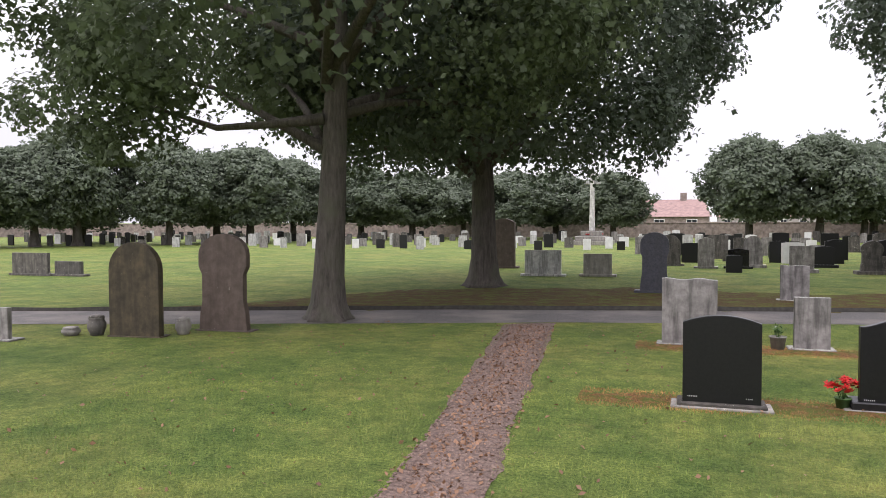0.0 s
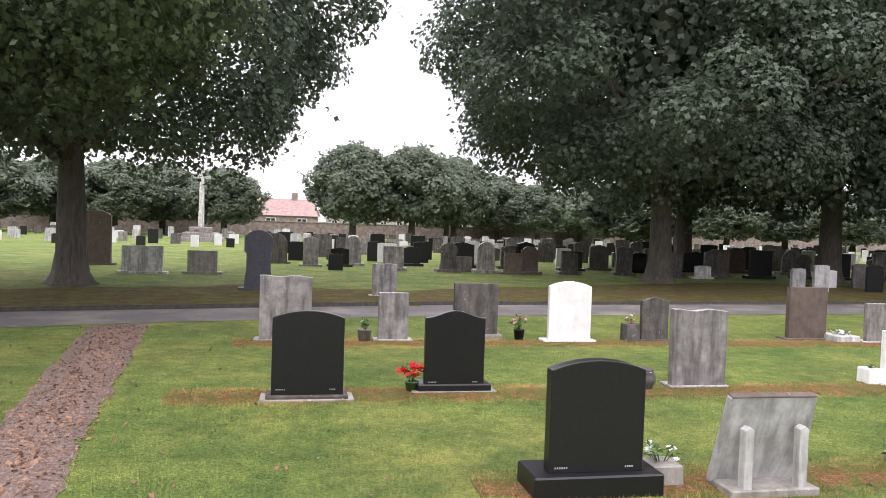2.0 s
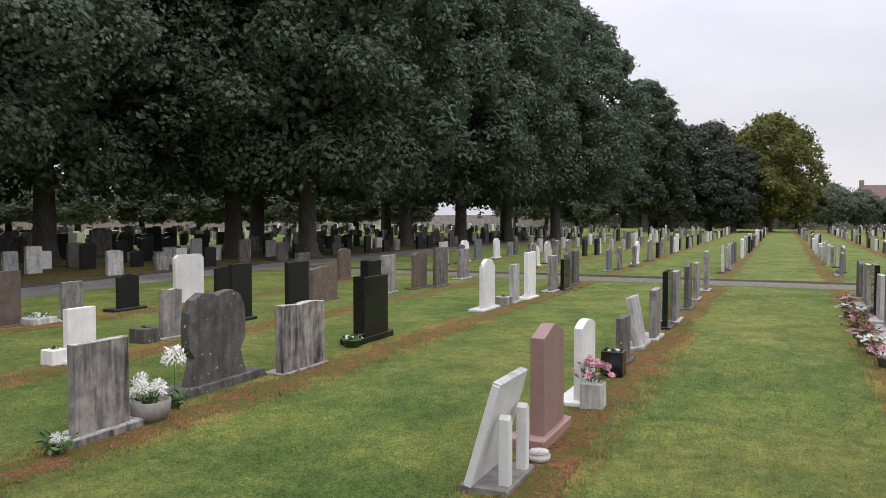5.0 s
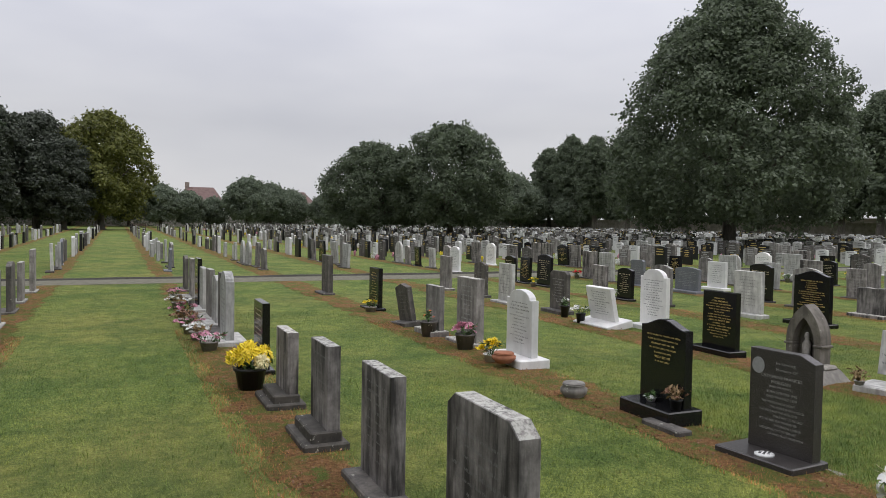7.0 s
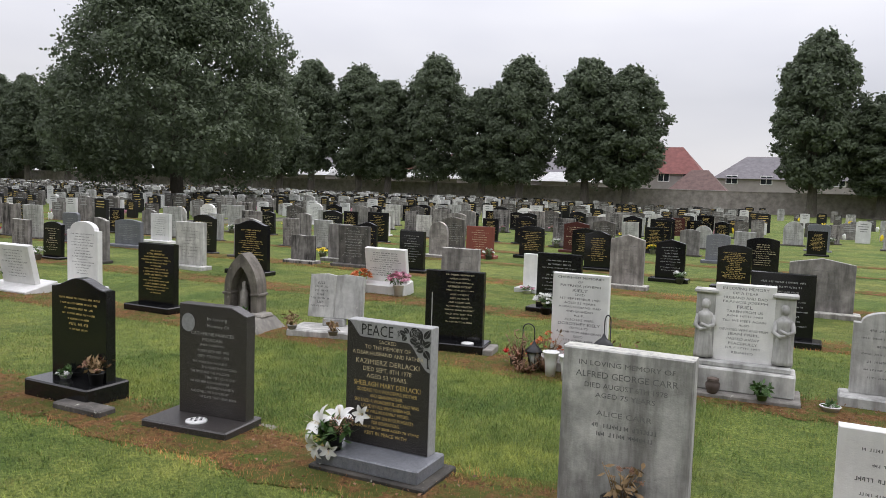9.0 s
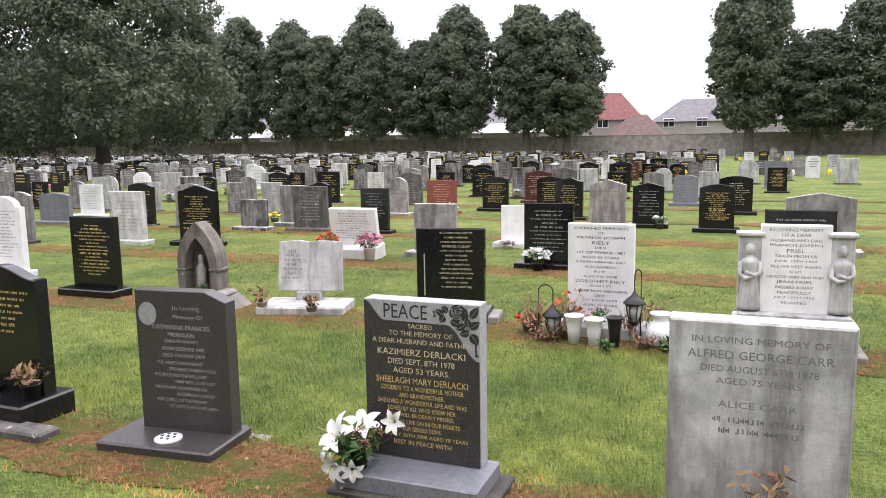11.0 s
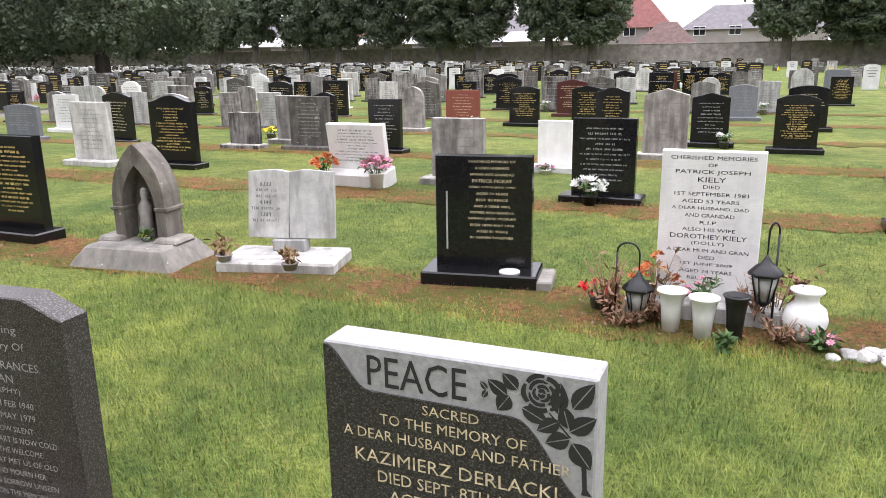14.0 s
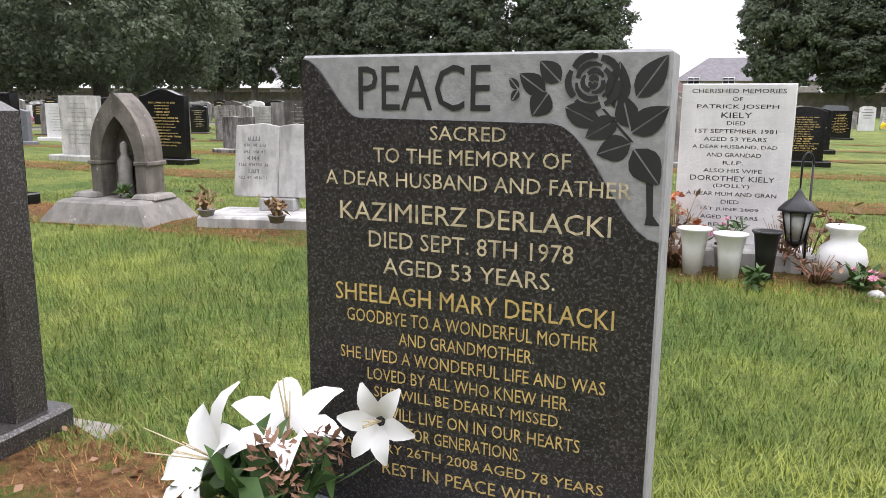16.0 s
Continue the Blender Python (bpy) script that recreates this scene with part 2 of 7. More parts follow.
BARK = bark()
LEAF_MAPLE = foliage("maple_leaves", (0.062, 0.088, 0.062), (0.165, 0.210, 0.142), 0.42)
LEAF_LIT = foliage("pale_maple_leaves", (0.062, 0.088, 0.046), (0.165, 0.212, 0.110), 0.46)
LEAF_DARK = foliage("dark_avenue_leaves", (0.048, 0.072, 0.050), (0.132, 0.175, 0.112), 0.36)
LEAF_LIME = foliage("lime_leaves", (0.064, 0.086, 0.057), (0.165, 0.205, 0.125), 0.38)
# distance haze mixed into the leaf colour: paler and greyer than the leaves are
LEAF_HAZED = foliage("haze_paled_leaves", (0.10, 0.128, 0.094), (0.22, 0.265, 0.18), 0.42)
LEAF_YELLOW = foliage("yellowing_leaves", (0.05, 0.075, 0.018), (0.20, 0.21, 0.05), 0.35)
LEAF_PURPLE = foliage("purple_tinged_leaves", (0.045, 0.056, 0.044), (0.105, 0.122, 0.088))


def lawn():
    m, nt, b = mat_base("mown_lawn", 0.9, 0.2)
    fine = n_noise(nt, 34, 5, 0.7, world_space=True)
    col = n_ramp(nt, fine, ((0.30, (0.036, 0.062, 0.016)), (0.5, (0.114, 0.165, 0.039)), (0.72, (0.24, 0.296, 0.086))))
    big = n_noise(nt, 0.35, 4, 0.6, seed=9, world_space=True)
    col = n_mix(nt, n_grey(nt, big, 0.42, 0.66), col, n_ramp(nt, fine, ((0.3, (0.105, 0.126, 0.032)), (0.75, (0.23, 0.25, 0.076)))))
    mid = n_noise(nt, 2.2, 6, 0.75, seed=21, world_space=True)
    col = n_mix(nt, n_grey(nt, mid, 0.60, 0.80), col, (0.18, 0.155, 0.06))
    tuft = n_noise(nt, 5.5, 6, 0.75, seed=33, world_space=True)
    col = n_mix(nt, 1.0, col, n_ramp(nt, tuft, ((0.34, (0.66, 0.72, 0.68)), (0.5, (1.0, 1.0, 1.0)), (0.66, (1.36, 1.28, 1.28)))), "MULTIPLY")
    wide = n_noise(nt, 1.1, 5, 0.7, seed=41, world_space=True)
    col = n_mix(nt, 1.0, col, n_ramp(nt, wide, ((0.36, (0.66, 0.76, 0.66)), (0.64, (1.34, 1.22, 1.12)))), "MULTIPLY")
    nt.links.new(col, b.inputs["Base Color"])
    n_bump(nt, b, n_noise(nt, 90, 4, 0.7, seed=2, world_space=True), 0.9, 0.03)
    return m


def soil(name, a, bcol, c, grassy=False):
    m, nt, b = mat_base(name, 0.95, 0.1)
    col = n_ramp(nt, n_noise(nt, 28, 6, 0.75, world_space=True), ((0.3, a), (0.52, bcol), (0.75, c)))
    if grassy:
        tufts = n_grey(nt, n_noise(nt, 4.2, 6, 0.75, seed=17, world_space=True), 0.52, 0.60)
        col = n_mix(nt, tufts, col, n_ramp(nt, n_noise(nt, 40, 4, 0.7, seed=4, world_space=True), ((0.3, (0.055, 0.085, 0.018)), (0.7, (0.17, 0.21, 0.05)))))
    low, high = (0.46, 0.60) if grassy else (0.45, 0.63)
    col = n_mix(nt, n_grey(nt, n_noise(nt, 3.0, 5, 0.7, seed=5, world_space=True), low, high), col, (0.12, 0.135, 0.035))
    nt.links.new(col, b.inputs["Base Color"])
    n_bump(nt, b, n_noise(nt, 55, 5, 0.75, seed=2, world_space=True), 1.0, 0.04)
    return m


def asphalt():
    m, nt, b = mat_base("path_asphalt", 0.85, 0.3)
    col = n_ramp(nt, n_noise(nt, 60, 5, 0.7, world_space=True), ((0.3, (0.075, 0.070, 0.066)), (0.7, (0.155, 0.145, 0.135))))
    col = n_mix(nt, n_grey(nt, n_noise(nt, 0.8, 4, 0.6, seed=3, world_space=True), 0.45, 0.7), col, (0.215, 0.192, 0.168))
    nt.links.new(col, b.inputs["Base Color"])
    n_bump(nt, b, n_noise(nt, 120, 3, 0.7, world_space=True), 0.5, 0.01)
    return m


LAWN = lawn()
SOIL = soil("dead_grass_and_soil", (0.06, 0.031, 0.017), (0.245, 0.128, 0.058), (0.40, 0.245, 0.115), True)
LITTER = soil("leaf_litter", (0.045, 0.032, 0.018), (0.11, 0.075, 0.035), (0.17, 0.115, 0.05))
GRAVEL = plain("path_gravel_bed", (0.15, 0.105, 0.085), 0.95, 0.5, 25.0, bump=0.9)
ASPHALT = asphalt()
PATH_WORN = plain("worn_path_earth", (0.135, 0.128, 0.092), 0.95, 0.35, 6.0, bump=0.5)
KERB = plain("dark_kerb_edge", (0.045, 0.042, 0.035), 0.9, 0.4)


def blades_mat(name, dark, light):
    m, nt, b = mat_base(name, 0.6, 0.25)
    geo = nt.nodes.new("ShaderNodeNewGeometry")
    c1 = n_ramp(nt, geo.outputs["Random Per Island"], ((0.0, dark), (0.75, light), (1.0, (0.22, 0.20, 0.07))))
    c2 = n_mix(nt, n_grey(nt, n_noise(nt, 0.6, 4, 0.6, seed=9, world_space=True), 0.42, 0.66), c1, tuple(min(1, c * f) for c, f in zip(light, (1.35, 1.12, 1.1))))
    tuft = n_noise(nt, 5.5, 6, 0.75, seed=33, world_space=True)
    c2 = n_mix(nt, 1.0, c2, n_ramp(nt, tuft, ((0.34, (0.66, 0.72, 0.68)), (0.5, (1.0, 1.0, 1.0)), (0.66, (1.36, 1.28, 1.28)))), "MULTIPLY")
    wide = n_noise(nt, 1.1, 5, 0.7, seed=41, world_space=True)
    c2 = n_mix(nt, 1.0, c2, n_ramp(nt, wide, ((0.36, (0.66, 0.76, 0.66)), (0.64, (1.34, 1.22, 1.12)))), "MULTIPLY")
    straw = n_noise(nt, 1.7, 5, 0.7, seed=57, world_space=True)
    c2 = n_mix(nt, n_grey(nt, straw, 0.60, 0.90), c2, (0.26, 0.24, 0.105))
    nt.links.new(c2, b.inputs["Base Color"])
    return m


GRASS = blades_mat("grass_blades", (0.086, 0.142, 0.031), (0.182, 0.266, 0.062))
DRY = blades_mat("dry_grass_blades", (0.14, 0.075, 0.032), (0.38, 0.22, 0.095))
PEBBLE = stone("gravel_stones", (0.06, 0.04, 0.032), (0.28, 0.20, 0.165), 0, rough=0.85, scale=18)


# ---- building helpers ----
def part(name, bm, material, parent=None, label=""):
    """Link a bmesh as one mesh object under a thing or a part."""
    me = bpy.data.meshes.new(name)
    bm.to_mesh(me)
    bm.free()
    for mm in material if isinstance(material, (list, tuple)) else (material,):
        me.materials.append(mm)
    ob = new(name, me)
    if parent is not None:
        ob.parent = parent
    if label:
        tagged(ob, label)
    return ob


def thing(name, m, label, category, group="", kind=""):
    ob = new(name)
    ob.empty_display_size = 0.1
    ob.matrix_basis = m
    return tagged(ob, label, category, group, kind)


def box(sx, sy, sz, x=0.0, y=0.0, z=0.0, bevel=0.006, taper=1.0, bm=None):
    """A bevelled block with its base at z; taper narrows its top."""
    own = bm is None
    b = bmesh.new()
    bmesh.ops.create_cube(b, size=1.0)
    for v in b.verts:
        k = taper if v.co.z > 0 else 1.0
        v.co = Vector((v.co.x * sx * k + x, v.co.y * sy * k + y, (v.co.z + 0.5) * sz + z))
    if bevel:
        bmesh.ops.bevel(b, geom=b.edges[:], offset=min(bevel, sx / 3, sy / 3, sz / 3), segments=1, affect="EDGES")
    if own:
        return b
    join(bm, b)
    return bm


def join(bm, other, m=None):
    """Add the bmesh other, moved by m, to bm and free it."""
    me = bpy.data.meshes.new("tmp")
    other.to_mesh(me)
    other.free()
    if m is not None:
        me.transform(m)
    bm.from_mesh(me)
    bpy.data.meshes.remove(me)
    return bm


def lathe(profile, sides=16, x=0.0, y=0.0, z=0.0):
    """A turned body from (radius, height) pairs."""
    b = bmesh.new()
    rings = []
    for r, h in profile:
        rings.append([b.verts.new((x + r * math.cos(a * math.tau / sides), y + r * math.sin(a * math.tau / sides), z + h)) for a in range(sides)])
    for lo, hi in zip(rings, rings[1:]):
        for i in range(sides):
            f = b.faces.new((lo[i], lo[(i + 1) % sides], hi[(i + 1) % sides], hi[i]))
            f.smooth = True
    b.faces.new(rings[0][::-1])
    b.faces.new(rings[-1])
    return b


def tube(points, radii, sides=8, bm=None):
    """A tapered tube along points."""
    b = bm or bmesh.new()
    pts = [Vector(p) for p in points]
    rings = []
    for i, p in enumerate(pts):
        d = (pts[min(i + 1, len(pts) - 1)] - pts[max(i - 1, 0)]).normalized()
        u = d.orthogonal().normalized() if i == 0 else (rings_u - d * rings_u.dot(d)).normalized()
        rings_u = u
        w = d.cross(u)
        r = radii[i]
        rings.append([b.verts.new(p + r * (u * math.cos(k * math.tau / sides) + w * math.sin(k * math.tau / sides))) for k in range(sides)])
    for lo, hi in zip(rings, rings[1:]):
        for k in range(sides):
            f = b.faces.new((lo[k], lo[(k + 1) % sides], hi[(k + 1) % sides], hi[k]))
            f.smooth = True
    b.faces.new(rings[0][::-1])
    b.faces.new(rings[-1])
    return b


def outline(w, h, shape):
    """The outline of a headstone's face, from its foot at the left round to its foot at the right."""
    a = w / 2
    left = [(-a, 0.0)]
    if shape == "arch":
        n, s = 10, h * 0.085
        top = [(-a + w * i / n, h - s * (2 * i / n - 1) ** 2) for i in range(n + 1)]
    elif shape == "round":
        n = 14
        top = [(-a * math.cos(math.pi * i / n), h - a + a * math.sin(math.pi * i / n)) for i in range(n + 1)]
    elif shape == "ogee":
        n, s = 16, h * 0.1
        top = [(-a + w * i / n, h - s * (0.5 - 0.5 * math.cos(math.tau * (i / n))) ** 0 * (0.5 + 0.5 * math.cos(math.tau * (i / n)))) for i in range(n + 1)]
    elif shape == "peak":
        top = [(-a, h * 0.9), (0, h), (a, h * 0.9)]
    elif shape == "shoulder":
        n, r = 10, a * 0.8
        top = [(-a, h * 0.86), (-r, h * 0.86)] + [(-r * math.cos(math.pi * i / n), h * 0.86 + h * 0.14 * math.sin(math.pi * i / n)) for i in range(1, n)] + [(r, h * 0.86), (a, h * 0.86)]
    elif shape == "chamfer":
        c = w * 0.12
        top = [(-a, h - c * 0.7), (-a + c, h), (a - c, h), (a, h - c * 0.7)]
    elif shape == "wave":
        n = 12
        top = [(-a + w * i / n, h * (0.986 + 0.012 * math.sin(i / n * math.tau * 1.7 + 0.6))) for i in range(n + 1)]
    elif shape == "heart":
        top = [(-a * 0.8, h * 0.30), (-a * 0.98, h * 0.42), (-a, h * 0.62), (-a * 0.96, h * 0.8), (-a * 0.82, h * 0.93), (-a * 0.5, h), (-a * 0.15, h * 0.98), (0, h * 0.945),
               (a * 0.15, h * 0.98), (a * 0.5, h), (a * 0.82, h * 0.93), (a * 0.96, h * 0.8), (a, h * 0.62), (a * 0.98, h * 0.42), (a * 0.8, h * 0.30)]
    elif shape == "gothic":
        n = 8
        side = [(-a + a * (1 - math.cos(i / n * 0.92)) / (1 - math.cos(0.92)), h * 0.42 + h * 0.58 * math.sin(i / n * 0.92) / math.sin(0.92)) for i in range(n + 1)]
        top = side + [(-x, z) for x, z in side[-2::-1]]
    elif shape == "neck":
        n, r = 12, a * 0.92
        top = [(-a * 0.95, h * 0.18), (-a * 0.86, h * 0.30), (-a * 0.86, h * 0.58), (-a, h * 0.66)] + [(-a * math.cos(math.pi * i / n), h - a * 0.78 + a * 0.78 * math.sin(math.pi * i / n)) for i in range(n + 1)] + \
              [(a, h * 0.66), (a * 0.86, h * 0.58), (a * 0.86, h * 0.30), (a * 0.95, h * 0.18)]
    else:
        top = [(-a, h), (a, h)]
    return left + top + [(a, 0.0)]


def slab(points, depth, y=0.0, z=0.0, bevel=0.005):
    """An upright slab: an outline in x and z, thick in y."""
    b = bmesh.new()
    vs = [b.verts.new((px, y - depth / 2, pz + z)) for px, pz in points]
    f = b.faces.new(vs)
    r = bmesh.ops.extrude_face_region(b, geom=[f])
    bmesh.ops.translate(b, vec=(0, depth, 0), verts=[e for e in r["geom"] if isinstance(e, bmesh.types.BMVert)])
    bmesh.ops.recalc_face_normals(b, faces=b.faces[:])
    if bevel:
        rim = [e for e in b.edges if abs(e.verts[0].co.y - e.verts[1].co.y) < 1e-6]
        bmesh.ops.bevel(b, geom=rim, offset=bevel, segments=1, affect="EDGES")
    return b


def bars(rows, h, y, z0, z1, w, seed, size=0.0115):
    """Unreadable writing: rows of words made of plain upright strokes, 1.2 mm proud of the face at y."""
    rnd = random.Random(seed)
    b = bmesh.new()
    rows = int(rows * 1.3)

    def stroke(xa, xb, za, zb):
        b.faces.new([b.verts.new((px, y + 0.0012, pz)) for px, pz in ((xa, zb), (xb, zb), (xb, za), (xa, za))])

    for i in range(rows):
        z = z1 - (z1 - z0) * (i + 0.5) / rows
        big = rnd.random() < 0.25
        hh = size * (1.9 if big else 1.35)
        pitch = hh * 0.78
        ln = w * rnd.uniform(0.35, 0.95)
        n = max(4, int(ln / pitch))
        x, left_in_word = -n * pitch / 2, rnd.randrange(2, 8)
        for k in range(n):
            left_in_word -= 1
            if left_in_word < 0:
                left_in_word = rnd.randrange(2, 9)
            else:
                kind, t = rnd.randrange(4), hh * 0.24
                stroke(x, x + t, z - hh / 2, z + hh / 2)
                if kind != 3:
                    stroke(x + t, x + pitch * 0.72, *((z + hh / 2 - t, z + hh / 2), (z - hh / 2, z - hh / 2 + t), (z - t / 2, z + t / 2))[kind])
                if kind == 2 or rnd.random() < 0.35:
                    stroke(x + pitch * 0.48, x + pitch * 0.48 + t, z - hh / 2 + t, z + hh / 2 - t)
            x += pitch
    return b


def words(lines, y):
    """Raised lettering on a face that looks along +y: lines of (text, width, capital height, x, z of the line's middle)."""
    b = bmesh.new()
    for text, width, cap, x, z in lines:
        cu = bpy.data.curves.new("letters", "FONT")
        cu.body, cu.align_x, cu.align_y, cu.size, cu.extrude, cu.resolution_u = text, "CENTER", "CENTER", 1.0, 0.0, 2
        ob = bpy.data.objects.new("letters", cu)
        me = bpy.data.meshes.new_from_object(ob)
        xs = [v.co.x for v in me.vertices]
        zs = [v.co.y for v in me.vertices]
        sx = width / max(1e-6, max(xs) - min(xs)) if width else cap / 0.7
        mid_x, mid_z, sz = (max(xs) + min(xs)) / 2, (max(zs) + min(zs)) / 2, cap / max(1e-6, max(zs) - min(zs))
        for v in me.vertices:
            v.co = Vector((x - (v.co.x - mid_x) * sx, y + 0.0012, z + (v.co.y - mid_z) * sz))
        b.from_mesh(me)
        bpy.data.objects.remove(ob)
        bpy.data.meshes.remove(me)
        bpy.data.curves.remove(cu)
    return b


# ---- headstones ----
def headstone(x, y, w, h, shape="flat", mat=GREY, base=0.1, d=0.09, base_mat=None, text=0, ink=GOLD, label="", turn=0.0, lean=0.0, tip=0.0, group="headstones in rows",
              base_w=None, base_d=0.32, text_low=0.16):
    """A headstone whose face looks north: a tablet on a base block, with rows of worn writing."""
    if len(label.split()) < 4:
        label += " standing in its row"
    root = thing("headstone", pose(x, y, -0.01, lean, tip, turn), label, "headstone", group)
    base_h = base + 0.01
    bw = base_w or w + 0.16
    if base > 0:
        part("base_block", box(bw, base_d, base_h, 0, 0.06, 0, 0.012), base_mat or mat, root)
    part("tablet", slab(outline(w, h - base, shape), d, 0, base_h - 0.002), mat, root)
    if text:
        hh = h - base
        tagged(part("inscription", bars(text, hh, d / 2, base_h + hh * text_low, base_h + hh * (0.9 if shape == "flat" else 0.82), w * 0.86, int(abs(x * 131 + y * 977)) + text), ink, root, "lettering too worn to read"), kind="stuff")
    return root


def blossoms(n, spread, height, size, z0, seed, bm=None, dome=0.6):
    """Flower heads: small cups of petals spread over a dome."""
    rnd = random.Random(seed)
    b = bm or bmesh.new()
    for _ in range(n):
        a, r = rnd.uniform(0, math.tau), spread * math.sqrt(rnd.random())
        c = Vector((r * math.cos(a), r * math.sin(a), z0 + height * (1 - dome * (r / spread) ** 2) * rnd.uniform(0.75, 1.05)))
        s = size * rnd.uniform(0.75, 1.2)
        tilt = Euler((rnd.uniform(-0.6, 0.6), rnd.uniform(-0.6, 0.6), rnd.uniform(0, 6.3))).to_matrix()
        for ring, (rr, up, k) in enumerate(((1.0, 0.25, 7), (0.6, 0.55, 5))):
            for i in range(k):
                t0, t1 = i * math.tau / k, (i + 0.9) * math.tau / k
                tm = (t0 + t1) / 2
                vs = [c + tilt @ Vector(p) * s for p in ((0, 0, 0), (rr * 0.6 * math.cos(t0), rr * 0.6 * math.sin(t0), up * 0.6), (rr * math.cos(tm), rr * math.sin(tm), up), (rr * 0.6 * math.cos(t1), rr * 0.6 * math.sin(t1), up * 0.6))]
                b.faces.new([b.verts.new(v) for v in vs])
    return b


def pompon(x, y, z, radius, seed, petals=120):
    """A round flower head of many short petals."""
    rnd = random.Random(seed)
    b = bmesh.new()
    for k in range(petals):
        zz = 1 - 1.7 * (k + 0.5) / petals
        a, rr = k * 2.39996, math.sqrt(max(0.0, 1 - zz * zz))
        d = Vector((rr * math.cos(a), rr * math.sin(a), zz))
        u = d.orthogonal().normalized()
        u.rotate(Euler((0, 0, rnd.uniform(0, 6.3))))
        s2, c = radius * rnd.uniform(0.2, 0.3), Vector((x, y, z)) + d * radius * rnd.uniform(0.5, 0.62)
        w = d.cross(u)
        b.faces.new([b.verts.new(p) for p in (c - u * s2, c + d * s2 * 1.2 + w * s2 * 0.5, c + u * s2 * 0.9 + d * s2 * 1.9, c + d * s2 * 1.2 - w * s2 * 0.5)])
    return b


def sprigs(n, spread, height, z0, seed, leaf=0.03):
    """Stems with leaves."""
    rnd = random.Random(seed)
    b = bmesh.new()
    for _ in range(n):
        a, r = rnd.uniform(0, math.tau), spread * math.sqrt(rnd.random())
        p0, p1 = Vector((r * 0.25 * math.cos(a), r * 0.25 * math.sin(a), z0)), Vector((r * math.cos(a), r * math.sin(a), z0 + height * rnd.uniform(0.6, 1.1)))
        tube([p0, (p0 + p1) / 2 + Vector((0, 0, 0.02)), p1], [0.004, 0.003, 0.002], 4, b)
        for k in range(4):
            q = p0.lerp(p1, rnd.uniform(0.3, 1))
            e = Euler((rnd.uniform(-1, 1), rnd.uniform(-1, 1), rnd.uniform(0, 6.3))).to_matrix()
            b.faces.new([b.verts.new(q + e @ Vector(c) * leaf) for c in ((0, 0, 0), (1, 0.42, 0.1), (2.2, 0, 0.25), (1, -0.42, 0.1))])
    return b


def flower_pot(x, y, petals, label, seed, pot=PLASTIC_BLACK, r=0.09, h=0.17, n=14, size=0.035, spread=0.13, z=0.0, stem=STEM, block=False, rise=0.16):
    root = thing("flower_pot", pose(x, y, z - 0.004), label, "flowers", "flowers on graves")
    if block:
        part("holder", box(r * 2, r * 2, h, 0, 0, 0, 0.01, 0.96), pot, root)
    else:
        part("pot", lathe(((r * 0.72, 0), (r * 0.95, h * 0.9), (r * 1.05, h * 0.92), (r * 1.05, h), (r * 0.9, h), (r * 0.85, h * 0.9)), 14), pot, root)
    part("foliage", sprigs(12, spread, rise, h * 0.9, seed, 0.03), stem, root)
    part("blossom", blossoms(n, spread, rise, size, h * 0.95, seed), petals, root)
    return root


def urn(x, y, mat, label, r=0.13, h=0.24, z=0.0):
    root = thing("memorial_urn", pose(x, y, z - 0.004), label, "urn")
    part("bowl", lathe(((r * 0.7, 0), (r * 0.75, h * 0.12), (r, h * 0.35), (r * 1.02, h * 0.6), (r * 0.8, h * 0.74), (r * 0.86, h * 0.78), (r * 0.86, h * 0.86)), 18), mat, root)
    part("lid", lathe(((r * 0.84, h * 0.86), (r * 0.8, h * 0.93), (r * 0.3, h), (r * 0.1, h)), 18), mat, root)
    return root


def easel_book(x, y, w, h, mat, label, turn=0.0):
    """A leaning stone book on two props, seen from behind as from the front."""
    root = thing("book_memorial", pose(x, y, -0.01, 0, 0, turn), label, "memorial")
    part("plinth", box(w * 1.0, 0.36, 0.065, 0, 0.02, 0, 0.01), CONCRETE, root)
    a = w / 2
    cover = slab([(-a * 1.06, 0), (-a * 0.99, h * 0.985), (-a * 0.96, h), (a * 0.96, h), (a * 0.99, h * 0.985), (a * 1.06, 0)], 0.06)
    cover.transform(pose(0, 0.13, 0.06, 16))
    part("book_slab", cover, mat, root)
    crust = box(w * 0.97, 0.066, 0.014, 0, 0, h - 0.004, 0.005)
    crust.transform(pose(0, 0.13, 0.06, 16))
    part("top_edge", crust, BROWN if mat is WHITE_OLD else WHITE_OLD, root, "dirt-stained top edge")
    for s in (-1, 1):
        p = slab([(-0.035, 0), (-0.035, h * 0.62), (0.0, h * 0.66), (0.035, h * 0.62), (0.035, 0)], 0.08, -0.1, 0.06)
        p.transform(Matrix.Translation((s * a * 0.62, 0, 0)))
        part("prop", p, mat, root)
    return root


